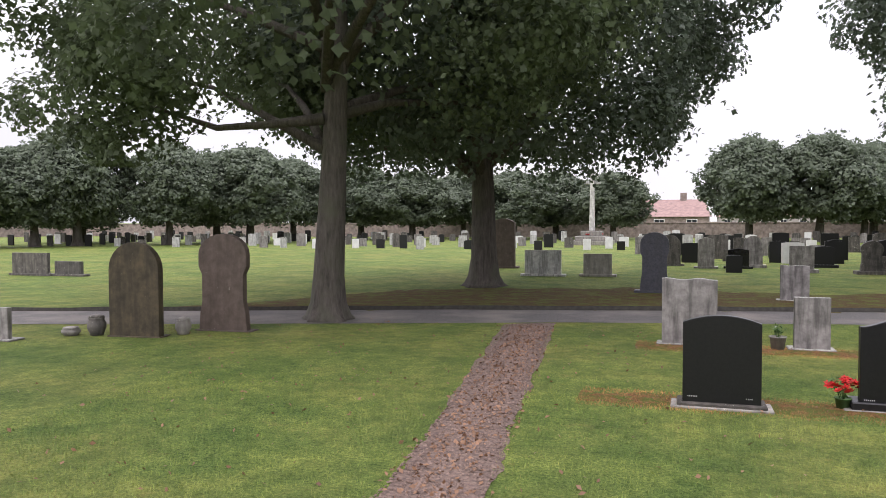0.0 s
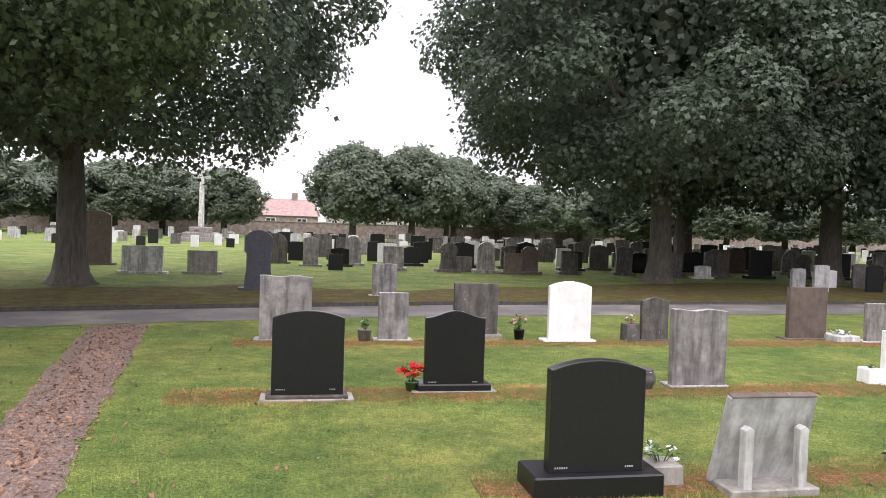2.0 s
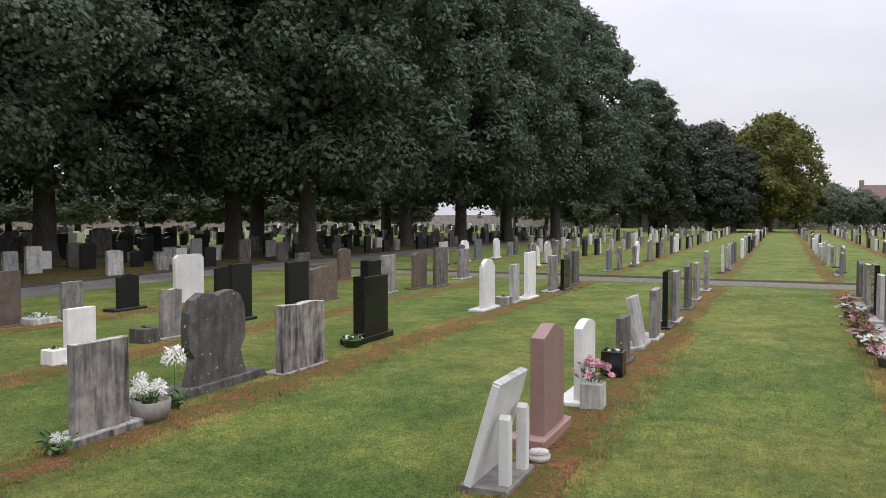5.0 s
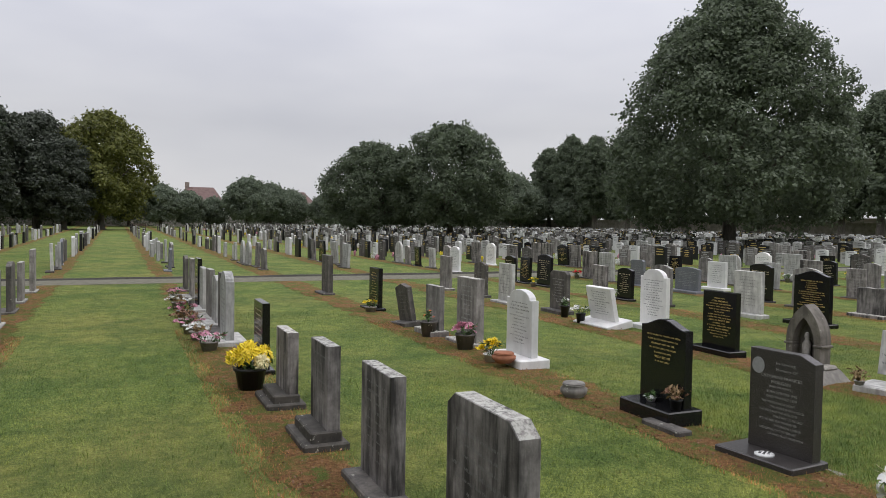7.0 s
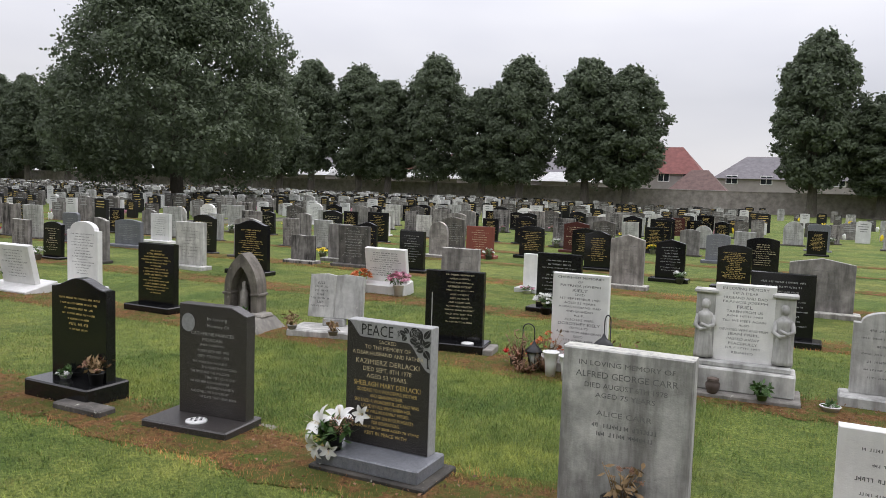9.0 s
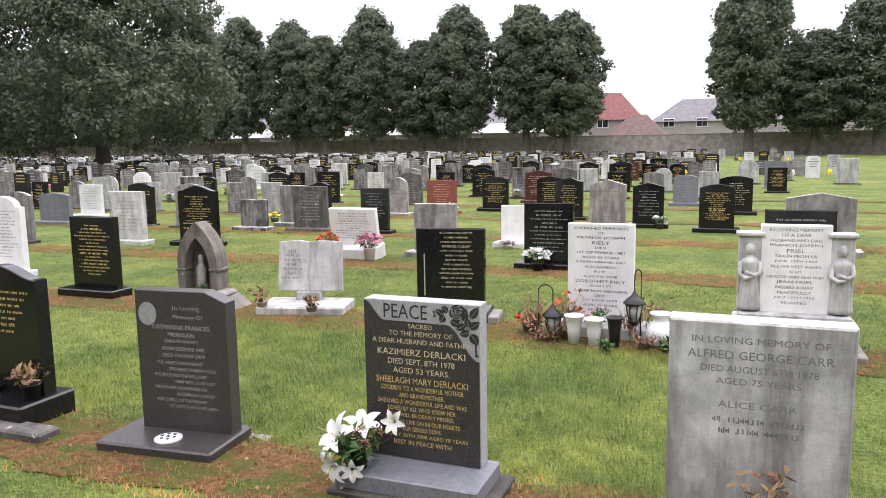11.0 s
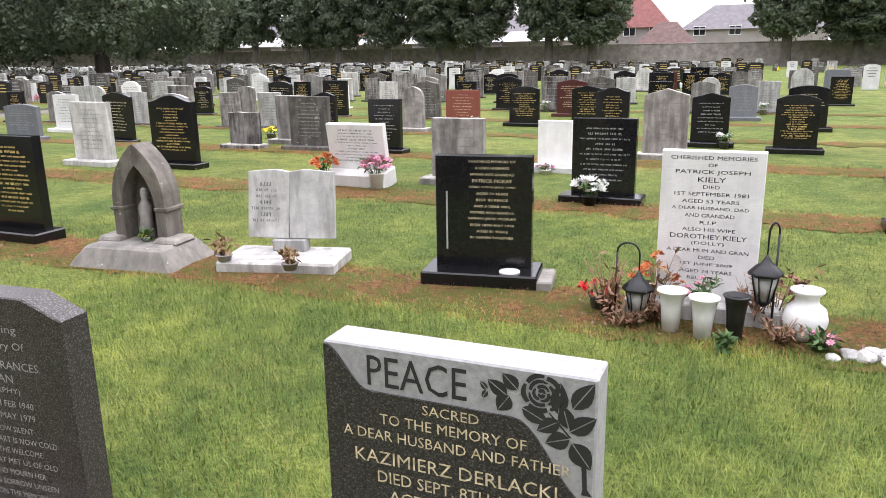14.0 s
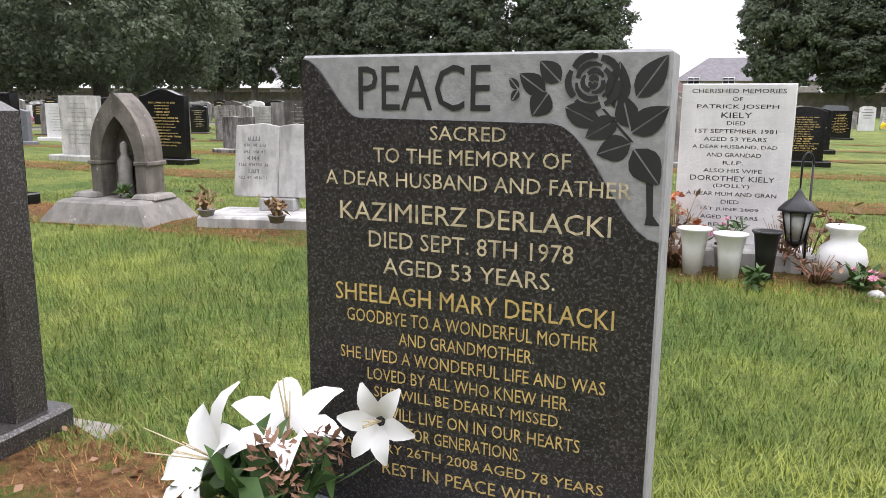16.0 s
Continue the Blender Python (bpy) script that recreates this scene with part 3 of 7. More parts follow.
# ---- ground, paths and borders ----
def ribbon(left, right, z, cuts=12, wobble=0.0, seed=1):
    """A strip of ground between two edges, each a line of (x, y), with ragged borders."""
    b = bmesh.new()
    rnd = random.Random(seed)

    def fine(line):
        out = []
        for p, q in zip(line, line[1:]):
            for i in range(cuts):
                out.append((p[0] + (q[0] - p[0]) * i / cuts, p[1] + (q[1] - p[1]) * i / cuts))
        return out + [line[-1]]

    rows_l, rows_r = fine(left), fine(right)
    prev = None
    for (ax, ay), (bx, by) in zip(rows_l, rows_r):
        d = Vector((bx - ax, by - ay)).normalized()
        o1, o2 = (wobble * (1.3 * noise.noise(Vector((px * 2.1, py * 2.1, seed + k))) + 0.8 * noise.noise(Vector((px * 7.3, py * 7.3, seed - k)))) + rnd.uniform(-0.1, 0.1) * wobble for k, (px, py) in enumerate(((ax, ay), (bx, by))))
        cur = [b.verts.new((ax + d.x * o1, ay + d.y * o1, z)), b.verts.new(((ax + bx) / 2, (ay + by) / 2, z + min(0.012, wobble * 0.1))), b.verts.new((bx + d.x * o2, by + d.y * o2, z))]
        if prev:
            b.faces.new((prev[0], prev[1], cur[1], cur[0]))
            b.faces.new((prev[1], prev[2], cur[2], cur[1]))
        prev = cur
    bmesh.ops.recalc_face_normals(b, faces=b.faces[:])
    if b.faces[:][0].normal.z < 0:
        bmesh.ops.reverse_faces(b, faces=b.faces[:])
    return b


g = bmesh.new()
bmesh.ops.create_grid(g, x_segments=24, y_segments=24, size=900)
tagged(part("ground", g, LAWN), "mown green lawn of the cemetery, patchy in places", "lawn", kind="structure")

NEAR_EDGE = [(-60, -2.5), (-30, 6.2), (-9.1, 12.45), (-5, 13.75), (-2, 14.75), (3, 15.9), (9.5, 16.6), (20, 17.6), (45, 17.6), (80, 14)]
FAR_EDGE = [(-60, -0.3), (-30, 8.3), (-10.4, 14.2), (-4.65, 16.1), (0, 17.2), (3.8, 18.0), (9.5, 18.7), (20, 19.8), (45, 19.8), (80, 16.2)]
tagged(part("path_north", ribbon(NEAR_EDGE, FAR_EDGE, 0.006, 14, 0.03, 3), ASPHALT), "grey worn asphalt path across the lawn", "path", kind="structure")
CROSS_L, CROSS_R = [(23.0, -95), (23.0, -40), (23.0, 0), (23.0, 17.6)], [(24.7, -95), (24.7, -40), (24.7, 0), (24.7, 17.6)]
tagged(part("path_cross", ribbon(CROSS_L, CROSS_R, 0.006, 40, 0.04, 4), PATH_WORN), "narrow worn path crossing between the rows", "path", kind="structure")


def edging(line, name, h, width, label):
    """A low earth kerb along a line."""
    b = bmesh.new()
    rnd = random.Random(5)
    pts = []
    for p, q in zip(line, line[1:]):
        n = max(2, int(math.dist(p, q) / 0.7))
        pts += [(p[0] + (q[0] - p[0]) * i / n, p[1] + (q[1] - p[1]) * i / n) for i in range(n)]
    pts.append(line[-1])
    prev = None
    for i, (x, y) in enumerate(pts):
        q = pts[min(i + 1, len(pts) - 1)]
        p = pts[max(i - 1, 0)]
        d = Vector((q[0] - p[0], q[1] - p[1])).normalized()
        s = Vector((-d.y, d.x)) * width * rnd.uniform(0.8, 1.2)
        hh = h * rnd.uniform(0.75, 1.15)
        cur = [b.verts.new((x, y, 0.0)), b.verts.new((x + s.x * 0.25, y + s.y * 0.25, hh)), b.verts.new((x + s.x, y + s.y, hh * 0.9)), b.verts.new((x + s.x * 2.2, y + s.y * 2.2, 0.0))]
        if prev:
            for k in range(3):
                b.faces.new((prev[k], cur[k], cur[k + 1], prev[k + 1]))
        prev = cur
    bmesh.ops.recalc_face_normals(b, faces=b.faces[:])
    return tagged(part(name, b, KERB), label, "kerb", kind="structure")


edging(FAR_EDGE, "kerb_north", 0.09, 0.10, "dark earth edge of the lawn beside the path")
edging([(24.75, 17.0), (24.75, -95)], "kerb_cross", 0.06, -0.09, "dark turf edge along the crossing path")

tagged(part("gravel_strip", ribbon([(-1.98, 2.5), (-1.95, 5.7), (-2.28, 8.2), (-3.05, 14.2)], [(-1.2, 2.5), (-1.22, 5.7), (-1.5, 8.2), (-2.15, 14.6)], 0.006, 26, 0.07, 6), GRAVEL),
       "narrow strip of brown gravel through the grass", "gravel path", kind="structure")
tagged(part("leaf_litter", ribbon([(-11, 14.6), (-6, 15.95), (0, 17.4), (6, 18.5), (16, 19.7), (40, 20.2), (70, 18)], [(-9.5, 16.2), (-7, 20.5), (-1, 22.5), (3, 21.5), (16, 27), (40, 27), (70, 26)], 0.007, 14, 0.5, 7), LITTER),
       "bare brown soil and leaf litter under the trees", "bare ground", kind="structure")

ROW_STRIPS = ((2.45, 5.4, 140), (5.95, 1.6, 140), (8.95, -1.0, 140), (12.5, -0.6, 140), (-0.5, 3.9, 140), (-3.78, -8, 140), (-6.92, -8, 140), (-10.0, -8, 140), (-13.2, -8, 140), (-16.4, -8, 140), (-19.6, -8, 140), (-22.7, -8, 140))
for i, (ry, xa, xb) in enumerate(ROW_STRIPS):
    hw = 0.36 if i in (5, 6) else 0.28 if i > 6 else 0.24
    xm = min(xb, 22.9)
    tagged(part("soil_strip", ribbon([(xa, ry - hw), (xm, ry - hw)], [(xa, ry + hw), (xm, ry + hw)], 0.005 + 0.0003 * i, 300, 0.14, 20 + i), SOIL), "strip of dead grass and bare soil along a row of graves", "soil", "soil strips", kind="structure")
    tagged(part("soil_strip", ribbon([(25.2, ry - hw), (xb, ry - hw)], [(25.2, ry + hw), (xb, ry + hw)], 0.005 + 0.0003 * i, 120, 0.15, 50 + i), SOIL), "strip of dead grass and bare soil along a row of graves", "soil", "soil strips", kind="structure")


def cloud_mesh(name, verts, faces_per, material):
    """A mesh from numpy: verts (n, k, 3), every k of them one face."""
    n, k = verts.shape[:2]
    me = bpy.data.meshes.new(name)
    me.vertices.add(n * k)
    me.vertices.foreach_set("co", verts.reshape(-1).astype(np.float32))
    me.loops.add(n * k)
    me.loops.foreach_set("vertex_index", np.arange(n * k, dtype=np.int32))
    me.polygons.add(n)
    me.polygons.foreach_set("loop_start", np.arange(0, n * k, k, dtype=np.int32))
    me.update(calc_edges=True)
    me.validate()
    me.materials.append(material)
    return me


# ---- trees ----
def leaf_quads(rng, centres, normals, size):
    n = len(centres)
    nv = normals + rng.normal(0, 0.55, (n, 3))
    nv /= np.linalg.norm(nv, axis=1, keepdims=True) + 1e-9
    u = np.cross(nv, rng.normal(0, 1, (n, 3)))
    u /= np.linalg.norm(u, axis=1, keepdims=True) + 1e-9
    v = np.cross(nv, u)
    s = (size if np.ndim(size) else np.full(n, size))[:, None] * rng.uniform(0.6, 1.25, (n, 1))
    q = np.stack([centres - u * s, centres + v * s * 0.62 + nv * s * 0.15, centres + u * s * 1.05 - nv * s * 0.12, centres - v * s * 0.62 + nv * s * 0.15], 1)
    return q


def maple_leaves(rng, centres, normals, size):
    """Three-lobed leaves, six corners each."""
    n = len(centres)
    nv = normals + rng.normal(0, 0.5, (n, 3))
    nv /= np.linalg.norm(nv, axis=1, keepdims=True) + 1e-9
    u = np.cross(nv, rng.normal(0, 1, (n, 3)))
    u /= np.linalg.norm(u, axis=1, keepdims=True) + 1e-9
    v = np.cross(nv, u)
    s = (size if np.ndim(size) else np.full(n, size))[:, None] * rng.uniform(0.65, 1.25, (n, 1))
    corners = ((-0.9, 0.0, 0.0), (0.05, 0.92, -0.12), (0.38, 0.30, 0.05), (1.1, 0.0, -0.15), (0.38, -0.30, 0.05), (0.05, -0.92, -0.12))
    return np.stack([centres + u * s * cu + v * s * cv + nv * s * cn for cu, cv, cn in corners], 1)


def crown_profile(u, low, taper=2.1):
    """How wide a crown is at the height u, from 0 at its foot to 1 at its top, against its widest part at low."""
    up = np.clip((u - low) / (1 - low), 0, 1)
    down = np.clip((low - u) / low, 0, 1)
    return np.sqrt(1 - up ** taper) * (1 - 0.38 * down ** 1.8)


def crown_leaves(seed, bottom, top, radius, leaves, size, pads=110, pad=0.25, low=0.34, spray=0.10, squash=1.0, extra=(), lobed=False, taper=2.1, heart=0.07):
    """A dense crown: rounded pads of leaves over a domed body, a filled heart, and twigs that stand out of the edge."""
    rng = np.random.default_rng(seed)
    i = np.arange(pads)
    u = np.clip((i + 0.5) / pads + rng.uniform(-0.03, 0.03, pads), 0.015, 0.97)
    th = i * 2.39996 + rng.uniform(-0.35, 0.35, pads)
    pr = radius * pad * rng.uniform(0.65, 1.35, pads)
    lobes = 1 + 0.10 * np.sin(3 * th + seed) * np.cos(5 * u + seed) + rng.uniform(-0.10, 0.07, pads)
    reach = np.maximum(crown_profile(u, low, taper) * radius * lobes - pr * 0.95, 0.0)
    centre = np.stack([np.cos(th) * reach, np.sin(th) * reach * squash, bottom + pr * 0.35 + (top - bottom - pr * 1.15) * u], 1)
    if extra:
        more = np.array(extra, float)
        centre, pr, th = np.concatenate([centre, more[:, :3]]), np.concatenate([pr, more[:, 3]]), np.concatenate([th, np.arctan2(more[:, 1], more[:, 0])])
    n_twig, n_fill = int(leaves * spray), int(leaves * heart)
    n = leaves - n_twig - n_fill
    pick = rng.choice(len(pr), n, p=pr ** 2 / np.sum(pr ** 2))
    out = np.stack([np.cos(th), np.sin(th), np.full(len(th), 0.35)], 1)
    d = rng.normal(0, 1, (n, 3)) + out[pick] * 0.75
    d /= np.linalg.norm(d, axis=1, keepdims=True)
    shell = rng.uniform(0.2, 1.0, n) ** 0.33 * (1 + 0.16 * np.sin(d[:, 0] * 7 + pick) * np.sin(d[:, 2] * 6 + pick * 1.7))
    p = centre[pick] + d * (pr[pick] * shell)[:, None] * np.array([1, 1, 0.74])
    nor = d + np.array([0, 0, 0.55])
    # twigs: short rows of leaves that leave a pad and droop
    rows = max(1, n_twig // 12)
    tp = rng.choice(len(pr), rows, p=pr / np.sum(pr))
    td = rng.normal(0, 1, (rows, 3)) + out[tp] * 1.0
    td /= np.linalg.norm(td, axis=1, keepdims=True)
    k = np.linspace(0.75, 1.30, 12)[None, :, None]
    tw = centre[tp][:, None, :] + td[:, None, :] * pr[tp][:, None, None] * k * np.array([1, 1, 0.85])
    tw[:, :, 2] -= (k[:, :, 0] - 0.75) ** 2 * pr[tp][:, None] * 0.35
    tw = (tw + rng.normal(0, 1, tw.shape) * size * 0.9).reshape(-1, 3)
    # the heart of the crown
    fu, fa = rng.uniform(0.03, 0.93, n_fill), rng.uniform(0, math.tau, n_fill)
    fr = crown_profile(fu, low, taper) * radius * 0.62 * np.sqrt(rng.uniform(0.1, 1, n_fill))
    heart = np.stack([np.cos(fa) * fr, np.sin(fa) * fr * squash, bottom + (top - bottom) * fu], 1)
    pts = np.concatenate([p, tw, heart])
    pts[:, 2] = np.maximum(pts[:, 2], bottom - 0.9)
    nors = np.concatenate([nor, np.tile([0.0, 0.0, 0.6], (len(tw), 1)) + rng.normal(0, 0.5, tw.shape), np.stack([np.cos(fa), np.sin(fa), np.full(n_fill, 0.2)], 1)])
    sizes = np.concatenate([np.full(len(p) + len(tw), size), np.full(n_fill, size * 1.7)])
    return (maple_leaves if lobed else leaf_quads)(rng, pts, nors, sizes), centre


def tree(name, x, y, label, mat, height, bottom, radius, trunk_r, leaves, size, seed, fork=None, group="", limbs=11, lean=(0.0, 0.0), **form):
    """A broadleaf tree: flared trunk, limbs reaching into the crown, and a crown of separate leaves."""
    rnd = random.Random(seed)
    root = thing(name, pose(x, y, -0.03), label, "tree", group)
    quads, centres = crown_leaves(seed, bottom, height, radius, leaves, size, **form)
    fork = fork or bottom + (height - bottom) * 0.18
    sway = [(rnd.uniform(-0.1, 0.1) * i * 0.5 + lean[0] * i / 5, rnd.uniform(-0.1, 0.1) * i * 0.5 + lean[1] * i / 5) for i in range(6)]
    top_z = bottom + (height - bottom) * 0.75
    trunk = bmesh.new()
    pts = [(0, 0, 0), (0, 0, 0.12), (0, 0, 0.35), (0.01, 0, 0.9)] + [(sway[i][0], sway[i][1], 0.9 + (top_z - 0.9) * i / 5) for i in range(1, 6)]
    rad = [trunk_r * 1.75, trunk_r * 1.4, trunk_r * 1.14, trunk_r] + [trunk_r * (0.96 - 0.16 * i) for i in range(1, 6)]
    tube(pts, rad, 16, trunk)
    for v in trunk.verts:
        a = math.atan2(v.co.y, v.co.x)
        k = 1 + (0.16 * math.sin(5 * a + seed) * max(0.0, 1 - v.co.z / 0.9) + 0.05 * math.sin(3 * a + v.co.z * 1.3 + seed))
        v.co.x, v.co.y = v.co.x * k, v.co.y * k
    part("trunk", trunk, BARK, root)
    order = sorted(range(len(centres)), key=lambda i: (centres[i][2] > bottom + (height - bottom) * 0.6, rnd.random()))
    for i in order[:limbs]:
        c = Vector(centres[i])
        z0 = min(max(fork + rnd.uniform(-0.3, 1.0) * (c.z - fork) * 0.45, fork * 0.8), top_z * 0.9)
        p0 = Vector((0, 0, z0))
        p1 = p0.lerp(c, 0.4) + Vector((rnd.uniform(-0.2, 0.2), rnd.uniform(-0.2, 0.2), 0.25))
        p2 = p0.lerp(c, 0.75) + Vector((rnd.uniform(-0.3, 0.3), rnd.uniform(-0.3, 0.3), 0.2))
        part("limb", tube([p0, p1, p2, c], [trunk_r * 0.42, trunk_r * 0.28, trunk_r * 0.17, trunk_r * 0.06], 6), BARK, root)
    crown = new("crown", cloud_mesh("crown", quads, quads.shape[1], mat))
    crown.parent = root
    return root


maple = tree("maple_tree", -6.47, 13.9, "maple with stout grey trunk and low pale green branches", LEAF_LIT, 15, 4.0, 7.2, 0.30, 115000, 0.072, 11, fork=3.5, lobed=True, pads=130, pad=0.16, spray=0.18, lean=(0.5, 0.2), heart=0.03,
             extra=((-2.9, -0.9, 4.0, 0.95), (-3.7, -0.8, 3.55, 0.8), (-4.5, -0.6, 3.9, 0.9), (-5.6, -1.0, 4.3, 1.0), (-4.2, -0.9, 3.05, 0.45), (-2.0, -1.5, 4.4, 1.0)))
part("limb", tube([(0.0, -0.1, 3.9), (-1.0, -0.5, 3.78), (-1.9, -0.8, 3.72), (-2.6, -0.9, 3.95), (-3.4, -0.9, 4.2)], [0.12, 0.075, 0.06, 0.045, 0.02], 8), BARK, maple, "low bough that dips before it rises")
tree("maple_tree", -5.44, 21.9, "dense dark green maple with a dark trunk on bare soil", LEAF_MAPLE, 17, 3.3, 7.8, 0.38, 115000, 0.088, 12, fork=3.4, lobed=True, pads=150, pad=0.2, low=0.3, spray=0.05)
tree("maple_tree", 13.7, 26.6, "broad dark green maple casting shade over the graves", LEAF_MAPLE, 18, 3.3, 8.9, 0.42, 125000, 0.10, 13, fork=3.5, lobed=True, pads=160, pad=0.2, low=0.3, spray=0.05)
avenue_a = tree("avenue_tree", 30.6, 25.6, "tall dark green avenue tree with a straight trunk", LEAF_DARK, 22, 2.9, 7.6, 0.44, 80000, 0.15, 14, fork=4, group="avenue trees", pads=140, pad=0.2, low=0.25)
avenue_b = tree("avenue_tree", 45.2, 23.6, "tall dark green avenue tree with a dense crown", LEAF_DARK, 23, 2.8, 7.4, 0.45, 80000, 0.15, 15, fork=4, group="avenue trees", pads=140, pad=0.2, low=0.25)
for ob, x, y, turn in ((avenue_b, 22.2, 28.2, 40), (avenue_a, 31.2, 21.6, 140), (avenue_b, 19.9, 36, 200), (avenue_a, 50.6, 21.9, 250), (avenue_b, 59.5, 21.6, 120), (avenue_a, 66.2, 19.4, 70), (avenue_b, 38, 30, 290), (avenue_a, 56, 31, 330),
                       (avenue_a, 74, 27, 15)):
    copy_thing(ob, pose(x, y, -0.03, 0, 0, turn))
tree("avenue_tree", 95.5, 16.4, "slim dark avenue tree standing by itself", LEAF_DARK, 19.2, 2.6, 4.7, 0.4, 34000, 0.17, 16, fork=4, group="avenue trees", pads=70, pad=0.25, low=0.4)
end_a = tree("broad_tree", 103, 9.6, "purple-tinged leafy tree at the end of the grass aisle", LEAF_PURPLE, 14.5, 1.6, 5.4, 0.4, 26000, 0.2, 17, group="trees at the aisle's end", spray=0.2, pads=60)
tree("broad_tree", 104, 2.6, "leafy tree at the end of the aisle, turning yellow", LEAF_YELLOW, 15.2, 1.5, 6.4, 0.4, 28000, 0.2, 18, group="trees at the aisle's end", spray=0.2, pads=60)
copy_thing(end_a, pose(98, 14, -0.03, 0, 0, 80))
copy_thing(end_a, pose(100, 6.5, -0.03, 0, 0, 200) @ Matrix.Diagonal((0.8, 0.8, 0.78, 1)))
big = tree("cherry_tree", 41.0, -38.2, "large spreading dark tree among the headstones", LEAF_LIME, 18.6, 1.5, 8.6, 0.45, 90000, 0.14, 19, fork=2.4, pads=170, pad=0.18, low=0.16, spray=0.2, taper=1.35)
cherry = tree("cherry_tree", 66.6, -28.4, "round-headed dark green tree among distant headstones", LEAF_LIME, 11.4, 1.3, 6.0, 0.33, 36000, 0.15, 20, fork=2.0, group="small trees among graves", pads=90, pad=0.2, spray=0.24)
copy_thing(cherry, pose(72.0, -22.6, -0.03, 0, 0, 120) @ Matrix.Diagonal((0.86, 0.86, 0.85, 1)))
lime = tree("lime_tree", 24.8, -82.5, "lime tree in a row along the boundary wall", LEAF_LIME, 17.0, 2.9, 3.9, 0.5, 30000, 0.19, 21, group="row of limes by the wall", pads=80, pad=0.3, low=0.45)
lime_b = tree("lime_tree", 32.6, -82.5, "lime tree in a row along the boundary wall", LEAF_LIME, 17.4, 2.7, 4.3, 0.5, 30000, 0.19, 22, group="row of limes by the wall", pads=80, pad=0.3, low=0.38)
LIMES = ((20.2, 15.6), (37.6, 14.2), (44.5, 18.2), (50.5, 15.6), (55.3, 17.3), (62.2, 18.7), (68, 17), (74, 18), (81, 17), (88, 18), (96, 17), (104, 18), (112, 18.5), (121, 19), (130, 19.5), (137, 18), (1.9, 18.4), (-4.2, 12.6), (-9.5, 16.5), (-16, 16), (-23, 17))
for i, (x, h) in enumerate(LIMES):
    copy_thing(lime if i % 2 else lime_b, pose(x, -82.5 - (i * 7 % 5) * 0.3, -0.03, 0, 0, 67 * i) @ Matrix.Diagonal((1, 1, h / 17.2, 1)))
# far trees carry the haze of the air in their leaf colour
far_tree = tree("small_tree", -46, 49, "rounded tree beyond the graves, its leaves paled for haze", LEAF_HAZED, 10.0, 2.1, 4.3, 0.34, 20000, 0.19, 23, group="trees near the houses", pads=70, pad=0.28, low=0.42)
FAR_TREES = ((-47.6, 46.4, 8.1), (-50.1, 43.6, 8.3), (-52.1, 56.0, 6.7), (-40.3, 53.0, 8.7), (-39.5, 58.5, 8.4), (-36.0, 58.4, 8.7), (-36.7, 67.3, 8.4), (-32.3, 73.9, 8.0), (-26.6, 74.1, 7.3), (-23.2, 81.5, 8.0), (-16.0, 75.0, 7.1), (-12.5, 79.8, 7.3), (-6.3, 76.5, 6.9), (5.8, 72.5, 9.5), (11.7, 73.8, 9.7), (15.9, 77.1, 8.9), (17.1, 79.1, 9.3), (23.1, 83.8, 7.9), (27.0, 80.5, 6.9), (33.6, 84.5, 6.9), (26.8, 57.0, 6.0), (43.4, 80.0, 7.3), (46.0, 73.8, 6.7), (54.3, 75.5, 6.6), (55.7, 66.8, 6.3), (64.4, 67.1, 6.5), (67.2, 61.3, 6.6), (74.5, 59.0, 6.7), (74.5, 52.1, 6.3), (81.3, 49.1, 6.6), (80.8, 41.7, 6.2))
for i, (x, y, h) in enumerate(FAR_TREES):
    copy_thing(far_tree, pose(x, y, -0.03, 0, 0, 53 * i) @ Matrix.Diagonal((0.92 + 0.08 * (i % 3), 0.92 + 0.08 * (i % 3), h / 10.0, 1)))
for i in range(38):
    x, y = 127 + (i * 37 % 11), 44 - i * 4.5
    k = (1.0, 0.8, 1.08, 0.9, 0.7)[i * 3 % 5] * (1.2 if y > 0 or y < -52 else 0.86)
    copy_thing(far_tree, pose(x, y, -0.6, 0, 0, 71 * i) @ Matrix.Diagonal((k, k, k, 1)))


def hedge(name, a, b2, h, thick, seed, label):
    """An overgrown hedge: a body of leaves with an uneven top."""
    rng = np.random.default_rng(seed)
    run = Vector((b2[0] - a[0], b2[1] - a[1]))
    n = int(run.length * h * 34)
    t, w, z = rng.uniform(0, 1, n), rng.uniform(-0.5, 0.5, n), rng.uniform(0, 1, n) ** 0.8
    top = h * (1 + 0.16 * np.sin(t * run.length * 0.31 + seed) + 0.10 * np.sin(t * run.length * 0.83))
    p = np.stack([a[0] + run.x * t - run.y / run.length * w * thick, a[1] + run.y * t + run.x / run.length * w * thick, z * top * (1 - 0.5 * np.abs(w) ** 3)], 1)
    # the hedge takes the same leaf colour, with haze painted in
    return tagged(new(name, cloud_mesh(name, leaf_quads(rng, p, rng.normal(0, 1, (n, 3)) + np.array([0, 0, 0.5]), 0.2), 4, LEAF_HAZED)), label, "hedge", kind="stuff")


hedge("hedge", (136.5, -80), (136.5, 40), 3.4, 2.0, 61, "tall uneven hedge before the far boundary wall")


